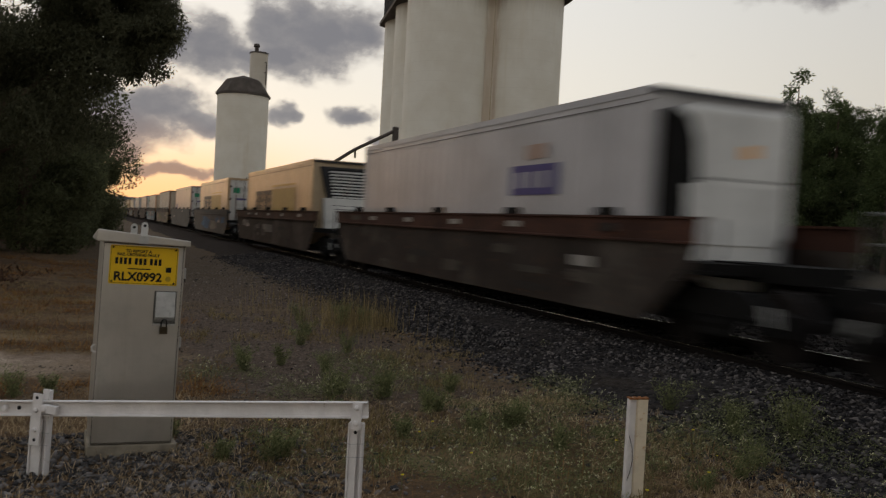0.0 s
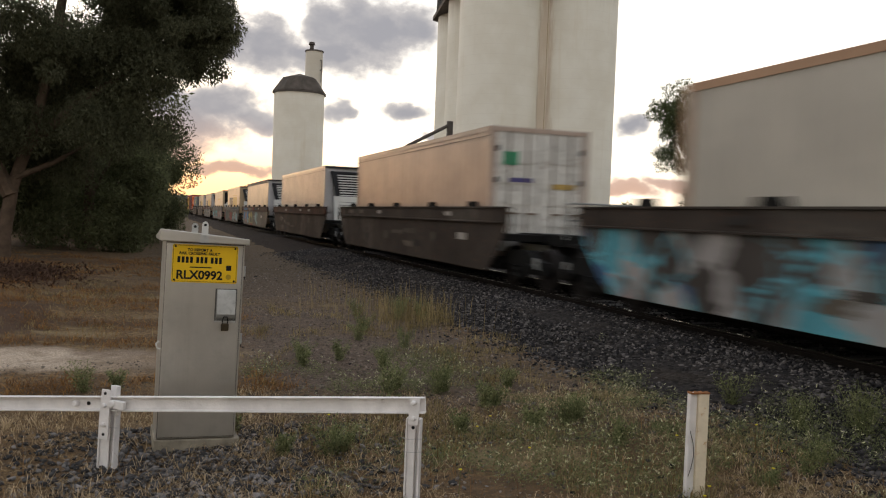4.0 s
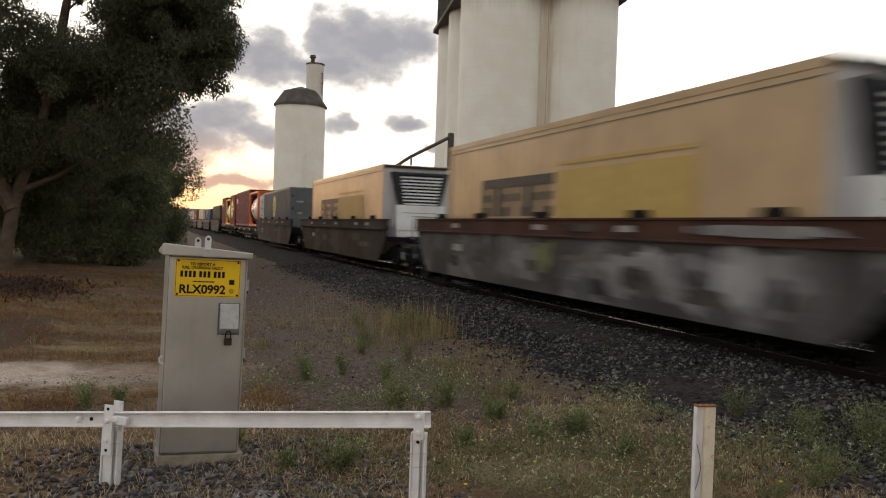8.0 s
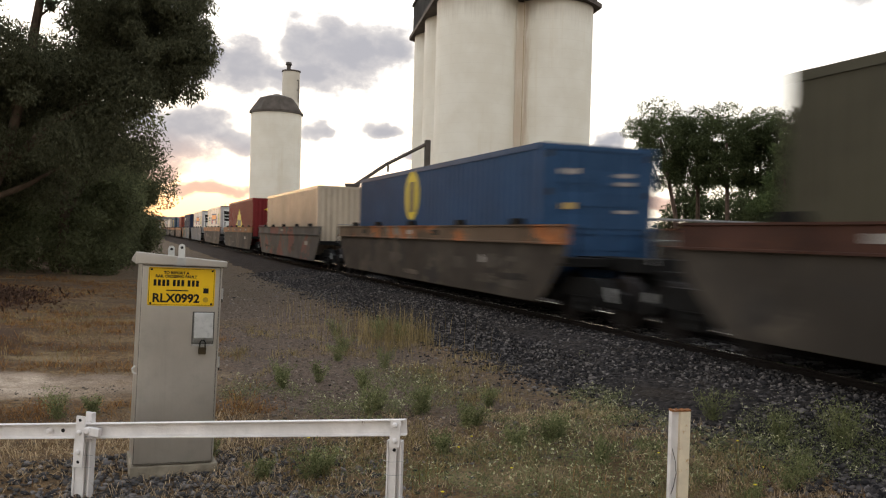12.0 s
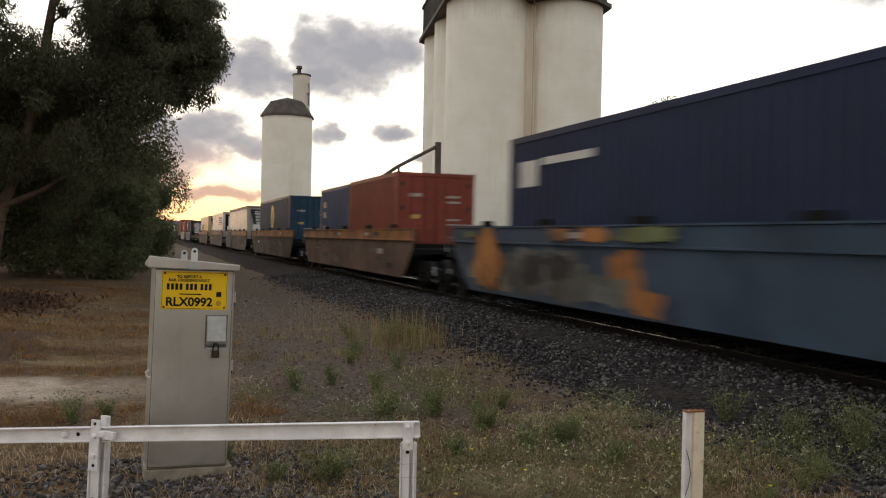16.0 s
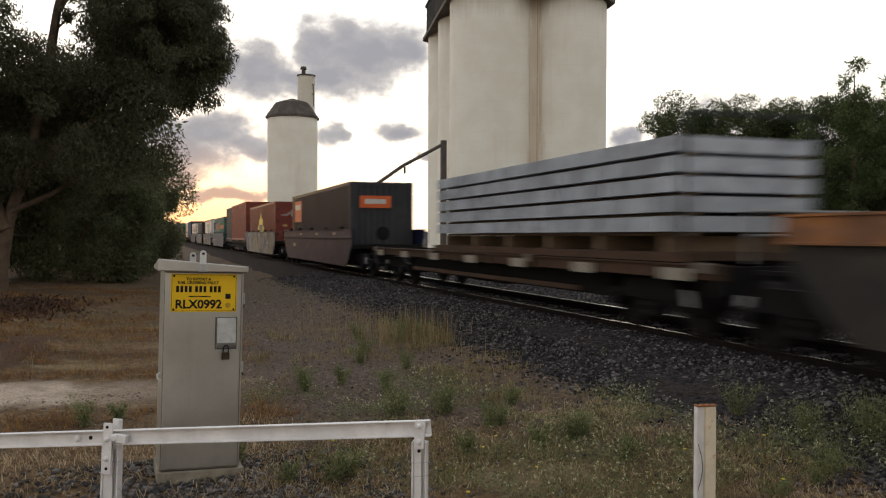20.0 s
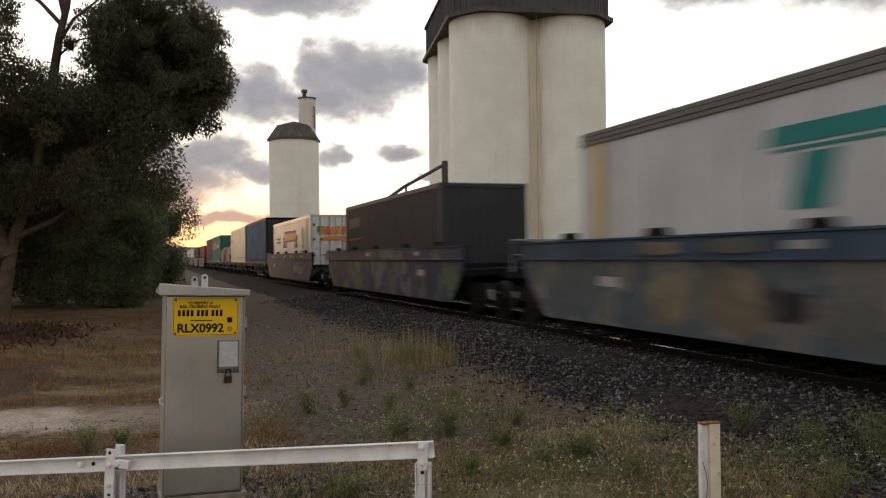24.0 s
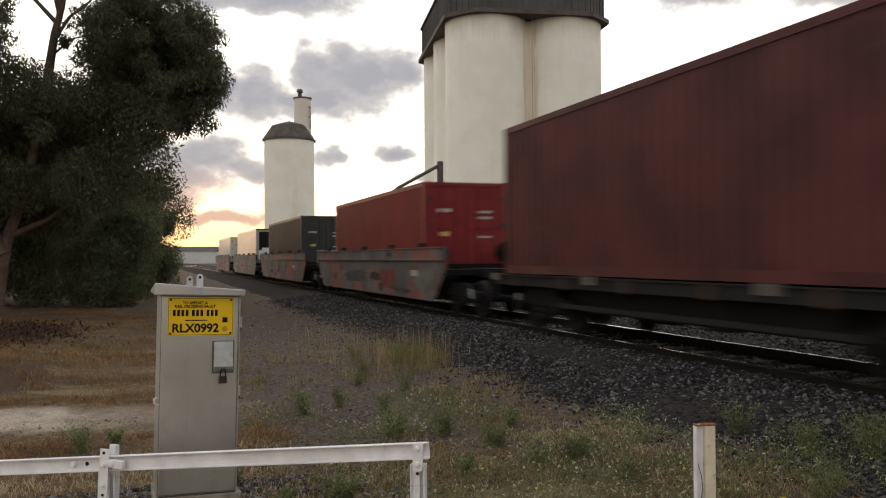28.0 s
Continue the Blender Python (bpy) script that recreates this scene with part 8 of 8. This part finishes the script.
    box_container(374.8, 361.5, CREAM, "cream container in a well wagon", "plain", H=2.80)
    well_wagon(394.5, 381.0, W_DUST, W_ORANGE_S, well.format("dusty, orange patched"), 4)
    box_container(394.5, 381.0, RED, "bright red container with yellow stars", "plain", livery="star", H=2.95)
    well_wagon(413.8, 401.2, W_BROWN, W_ORANGE_S, well.format("dark, orange topped"), 2)
    reefer(413.8, 401.2, WHITEC, "twin", "white refrigerated container with an orange ribbon", "ribbon")
    well_wagon(433.9, 420.9, W_SLATE, W_SLATE, well.format("plain slate blue"), 3)
    reefer(433.9, 420.9, WHITEC, "twin", "white refrigerated container with an orange ribbon", "ribbon")
    well_wagon(452.7, 441.2, W_ORSLATE, W_SLATE, well.format("orange sprayed slate"), 2)
    box_container(452.7, 441.2, NAVY, "dark navy container with pale lettering bars", "plain", livery="mast", H=2.90)
    well_wagon(472.3, 460.9, W_OCHRE, W_ORANGE_S, well.format("dusty, orange topped"), 2)
    t = box_container(472.3, 467.2, BLUE, "short blue container with pale bars in a well wagon", "plain", H=2.78)
    for z in (2.02, 1.62):
        plate(t, 1.95, 1.4, z, z + 0.24, DIMPALE)
    plate(t, 1.85, 1.3, 1.05, 1.3, GOLD)
    box_container(467.0, 460.9, BRICK, "short rusty red container with doors closed", "doors", H=2.82)
    well_wagon(492.1, 480.4, W_DUST, W_ORANGE_S, well.format("dusty, orange topped"), 1)
    t = box_container(492.1, 480.4, TEALB, "deep blue container with a yellow crest and red corner", "doors", livery="crest", H=2.92)
    plate(t, -5.62, -5.83, 0.15, 2.8, RED)
    well_wagon(512.8, 499.6, W_DUST, W_ORANGE_S, well.format("dusty, orange topped"), 4)
    reefer(512.8, 499.6, GREYWHITE, "louver", "off white refrigerated container in a well wagon", None, face=GREYWHITE, ribbed=True)
    well_wagon(532.3, 519.4, W_DUST, W_PATCH_S, well.format("dusty, orange patched"), 3)
    reefer(532.3, 519.4, GREYWHITE, "hood", "off white refrigerated container with blue stripes", "stripes", face=WHITEC)
    well_wagon(552.0, 538.8, W_DUST, W_ORANGE_S, well.format("dusty, orange topped"), 3)
    reefer(552.0, 538.8, BEIGE, "louver", "beige refrigerated container with a gold band", "gold", face=BEIGE2)
    flat_wagon(555.3, 573.2, F_RUST, "rusty flat wagon carrying concrete sleepers", 7)
    sleeper_load(566.8, 556.3)
    well_wagon(591.0, 577.2, W_NAVY, W_NAVY, well.format("plain navy blue"), 3)
    t = box_container(591.0, 577.2, NEARBLACK, "charcoal container with orange panels", "plain", livery="orange", H=2.92)
    plate(t, 6.6, 6.35, 0.15, 2.8, RED)
    well_wagon(611.3, 597.6, W_PALE, W_PALE, well.format("pale sprayed"), 0)
    box_container(611.3, 597.6, BRICK, "rusty red container with a yellow star", "doors", livery="star", H=2.95)
    flat_wagon(613.9, 633.2, F_BLACK, "black container flat wagon on two bogies")
    box_container(626.6, 614.6, BRICK, "rusty red container on a flat wagon", "doors", z=DECK_Z, H=3.05)
    box_container(632.7, 626.8, NEARBLACK, "short charcoal container on a flat wagon", "plain", z=DECK_Z, H=3.0)
    well_wagon(648.8, 635.8, W_SLATE, W_SLATE, well.format("plain slate blue"), 1)
    box_container(648.8, 635.8, TEAL, "teal container in a well wagon", "doors", H=2.85, livery="streaked")
    well_wagon(668.3, 655.6, W_SLATEG, W_SLATE, well.format("sprayed slate"), 2)
    reefer(668.3, 655.6, WHITEC, "twin", "white refrigerated container with teal lettering shapes", "teal", ribbed=True)
    well_wagon(687.5, 676.0, W_NAVYG, W_NAVYG, well.format("sprayed navy blue"), 2)
    t = box_container(687.5, 676.0, NEARBLACK, "charcoal container with worn tan markings in a navy well wagon", "plain", H=2.80)
    worn = paint("worn_tan_marking", (0.14, 0.095, 0.060), 0.65, grime=0.6)
    plate(t, 5.1, 3.4, 1.95, 2.30, worn, skew=0.05)
    plate(t, 5.0, 3.0, 1.50, 1.56, worn, skew=0.05)
    well_wagon(708.5, 695.4, W_NAVY, W_NAVY, well.format("plain navy blue"), 4)
    t = reefer(708.5, 695.4, WHITEC, "doors", "white container with an orange ribbon and orange lettered doors", "ribbon", face=WHITEC)
    for k in range(6):
        x0 = -0.78 + 0.26 * k
        part("livery_panel", Geo().prism([(x0, 2.0), (x0 + 0.19, 2.03), (x0 + 0.21, 2.38 + 0.04 * (k % 2)), (x0 + 0.03, 2.36)], -6.55 - 0.044, -6.55 - 0.04, axis="y"), LIVVERM if k % 3 == 1 else LIVORANGE, t)
    for x0, z0, w, h in ((-0.65, 1.74, 1.35, 0.16), (0.45, 1.22, 0.35, 0.32)):
        part("livery_panel", Geo().box(x0, x0 + w, -6.55 - 0.044, -6.55 - 0.04, z0, z0 + h), LIVORANGE, t)
    # flat wagons
    flat_wagon(711.9, 725.6, F_BLACK, "black flat wagon carrying a curtain sided container")
    curtain_sider(725.5, 712.2, CURTAIN, paint("grey_frame", (0.022, 0.021, 0.020), 0.6, grime=0.35), "blue curtain sided container with a grey frame")
    flat_wagon(725.9, 740.1, F_BLACK, "black flat wagon carrying a cream container")
    t = box_container(739.9, 726.1, CREAM, "cream container with a faint orange mark", "plain", z=DECK_Z, H=3.05, livery="faint")
    part("lower_band", Geo().box(-HW - 0.012, -HW - 0.002, -6.8, 6.8, 0.02, 0.10), paint("dull_orange_band", (0.26, 0.105, 0.045), 0.6, grime=0.4), t, "orange lower band")
    flat_wagon(740.3, 753.6, F_BLACK, "black flat wagon loaded under tarpaulins")
    tarp_load(753.2, 740.5)
    flat_wagon(753.8, 768.4, F_BLACK, "black flat wagon carrying a teal container")
    box_container(768.1, 754.1, TEAL, "teal container with faded orange lettering shapes", "doors", z=DECK_Z, H=3.05, livery="streaked")
    flat_wagon(768.5, 781.2, F_BLACK, "black flat wagon carrying a dark red container")
    box_container(780.7, 768.7, DKRED, "dark red container with a ribbed end", "doors", z=DECK_Z, H=3.0)
    # last wells
    well_wagon(797.6, 786.2, W_GREYBLUE, W_GREYBLUE, well.format("weathered grey"), 0)
    box_container(797.6, 786.2, RED, "red container in a grey well wagon", "doors", H=2.92, livery="plates")
    well_wagon(817.5, 805.8, W_GREYBLUE, W_GREYBLUE, well.format("weathered grey"), 0)
    box_container(817.5, 805.8, DGREY, "slate grey container in a grey well wagon", "doors", H=2.95)
    well_wagon(837.3, 824.2, W_GREYBLUE, W_GREYBLUE, well.format("weathered grey"), 1)
    reefer(837.3, 824.2, GREYWHITE, "screen", "off white refrigerated container with a black screen", None, face=WHITEC)
    well_wagon(857.4, 843.9, W_GREYBLUE, W_GREYBLUE, well.format("weathered grey"), 1)
    box_container(857.4, 843.9, GREYWHITE, "grey white container on the last wagon", "doors", H=2.88)
    # sprayed and stencilled shapes on the wagons' sides
    sprayed(42.2, 29.0, [(6.40, 4.69, 0.95, 1.22, "pale", False), (2.78, 2.03, 0.88, 1.05, "pale", False), (1.04, -1.04, 0.78, 1.1, "pale", False)])
    sprayed(61.9, 48.9, [(3.45, -1.18, 0.5, 1.2, "blue", True), (-0.81, -3.83, 0.45, 1.0, "pale", True), (-3.52, -7.49, 0.9, 1.3, "blue", True), (2.97, -8.36, 1.42, 1.6, "slate", True)])
    sprayed(179.1, 166.1, [(7.10, 5.89, 0.7, 1.3, "blue", True), (5.89, 4.93, 0.5, 1.2, "pink", True), (5.05, 3.88, 0.6, 1.33, "blue", True), (4.08, 3.22, 0.5, 1.3, "navy", True), (4.39, 3.49, 0.45, 0.9, "teal", True), (6.81, 3.49, 1.4, 1.62, "blue", True), (3.31, 0.43, 0.42, 1.3, "yellow", True), (2.78, 0.73, 0.5, 0.95, "olive", True), (3.13, 0.49, 1.4, 1.6, "tan", True), (2.78, 0.49, 0.33, 0.42, "red", False), (0.43, -0.66, 1.39, 1.64, "red", False), (0.43, -0.99, 0.95, 1.0, "white", False), (0.25, -1.08, 0.82, 0.86, "white", False), (-0.99, -1.92, 0.5, 1.3, "teal", True), (-1.68, -2.73, 0.4, 1.25, "teal", True), (-1.52, -2.73, 1.42, 1.6, "slate", True), (-2.15, -2.70, 0.6, 1.1, "stone", True)])
    sprayed(198.9, 186.0, [(-1.75, -3.47, 0.4, 1.2, "teal", True), (-3.47, -5.28, 0.5, 1.3, "pale", True), (-5.00, -6.77, 0.4, 1.15, "teal", True), (-2.11, -8.28, 1.42, 1.62, "slate", True), (6.66, 1.93, 0.5, 1.2, "slate", True), (1.48, -1.38, 0.4, 1.2, "red", True)])
    sprayed(198.9, 186.0, [(6.71, 5.88, 0.35, 1.55, "red", True), (5.88, 5.55, 0.4, 1.25, "grey", True), (5.55, 5.21, 0.5, 1.3, "white", True), (5.27, 4.85, 0.4, 1.2, "grey", True), (6.32, 5.71, 0.9, 1.2, "dark", True)])
    sprayed(218.6, 205.5, [(6.10, 4.37, 0.5, 1.25, "aqua", True), (4.37, 2.83, 0.6, 1.3, "slate", True), (3.08, 1.45, 0.5, 1.2, "aqua", True), (1.45, -0.18, 0.55, 1.3, "aqua", True), (-2.42, -3.60, 0.5, 1.2, "pink", True), (-3.46, -4.77, 0.45, 1.2, "grey", True), (-4.65, -5.93, 0.5, 1.3, "pink", True), (-5.82, -7.14, 0.45, 1.2, "grey", True), (-7.00, -7.91, 0.6, 1.2, "red", True)])
    sprayed(238.9, 226.0, [(1.45, 0.28, 0.5, 1.2, "grey", True), (0.48, -0.35, 0.7, 1.3, "olive", True), (-2.13, -3.28, 0.45, 1.15, "grey", True), (-3.16, -4.24, 0.5, 1.25, "white", True), (-4.10, -5.12, 0.4, 1.2, "grey", True), (-5.00, -5.98, 0.5, 1.3, "white", True), (-5.82, -6.72, 0.4, 1.25, "grey", True), (-2.73, -3.53, 0.6, 0.95, "dark", True), (-4.50, -4.88, 0.6, 1.0, "dark", True), (-6.18, -6.46, 0.6, 1.0, "dark", True), (-4.63, -7.66, 1.45, 1.6, "white", True)])
    sprayed(452.7, 441.2, [(7.09, 4.88, 0.35, 1.3, "tan", True), (6.77, 5.29, 0.35, 1.6, "orange", True), (5.15, 3.44, 0.4, 1.25, "stone", True), (3.66, 1.84, 0.35, 1.3, "stone", True), (4.38, 3.44, 0.6, 1.2, "dark", True), (3.44, 2.40, 0.7, 1.2, "dark", True), (3.22, 2.40, 1.4, 1.65, "orange", True), (2.02, 1.15, 1.4, 1.66, "orange", True), (1.15, 0.24, 0.6, 1.33, "orange", True), (0.53, -0.31, 0.33, 0.75, "orange", True), (0.99, -0.82, 1.42, 1.66, "olive", True), (2.40, 0.53, 0.4, 0.9, "stone", True), (8.33, 6.61, 1.45, 1.6, "olive", True)])
    sprayed(472.3, 460.9, [(5.61, 4.56, 1.0, 1.04, "dark", False), (5.54, 4.62, 0.86, 0.9, "dark", False), (5.41, 4.73, 0.9, 1.0, "stone", True), (5.48, 4.59, 0.74, 0.77, "dark", False), (5.54, 4.97, 1.15, 1.25, "dark", True), (4.04, 3.70, 1.1, 1.2, "dark", True)])
    sprayed(512.8, 499.6, [(5.65, 2.26, 0.4, 1.64, "slate", False), (0.34, -0.70, 0.42, 0.55, "dark", True)])
    sprayed(668.3, 655.6, [(3.78, 2.71, 0.4, 1.2, "tan", True), (2.83, 1.95, 0.5, 1.3, "stone", True), (2.16, 1.20, 0.4, 1.3, "tan", True), (3.99, 2.83, 1.42, 1.62, "tan", True), (2.38, 1.11, 1.42, 1.62, "stone", True), (1.11, 0.46, 0.6, 1.0, "dark", True), (0.31, -0.53, 0.4, 1.2, "stone", True)])
    sprayed(708.5, 695.4, [(-2.54, -3.54, 0.7, 1.1, "pale", True), (-3.41, -4.44, 0.6, 1.25, "stone", True), (-4.19, -5.59, 0.6, 1.0, "pale", True), (-2.54, -3.68, 1.42, 1.6, "stone", True), (-3.94, -5.37, 1.4, 1.6, "pale", True)])
    sprayed(101.1, 88.0, [(6.45, 4.13, 0.5, 1.2, "tan", True), (3.56, 2.02, 0.6, 1.1, "olive", True), (2.26, 0.32, 0.4, 1.0, "tan", True), (-4.57, -5.41, 0.95, 1.1, "dark", True), (-4.66, -5.41, 0.55, 0.68, "dark", True), (-3.24, -4.29, 0.4, 0.6, "tan", True), (-5.63, -6.32, 0.9, 1.2, "tan", True), (-0.75, -2.25, 0.8, 1.25, "stone", True)])
    sprayed(797.6, 786.2, [(-1.92, -3.86, 0.5, 1.1, "red", True), (2.95, -0.47, 0.6, 1.0, "slate", True), (-5.55, -7.49, 0.5, 1.1, "stone", True), (-7.66, -8.67, 0.5, 1.0, "red", True)])
    # dull scuffs and patches on the grimy wagons
    rr = random.Random(12)
    for ob, u, z in list(MOVING):
        if ob.name.startswith("well_wagon") and any(w in ob["label"] for w in ("grimy", "dusty", "grey sprayed", "weathered", "topped")):
            rows = []
            for k in range(9):
                a, b, z0 = rr.uniform(-6.8, 5.6), rr.uniform(0.3, 1.5), rr.uniform(0.4, 1.0)
                rows.append((a, a + b, z0, z0 + rr.uniform(0.08, 0.3), rr.choice(("scuff", "scuff", "soot", "dust")), True))
            for k in range(2):
                a = rr.uniform(-6.8, 6.0)
                rows.append((a, a + rr.uniform(0.3, 0.7), 1.46, 1.58, rr.choice(("dust", "soot")), False))
            sprayed(u, u - 0.7, rows)


build_train()
build_grass()
build_line()
build_stones()


def motions():
    """The whole train runs at one speed along the straight line, towards and past the camera."""
    for ob, u, z in MOVING:
        walk(ob, [(t, pose(TRACK_X, u - SPEED * t, z)) for t in (0.0, 14.0, 28.0)])


motions()
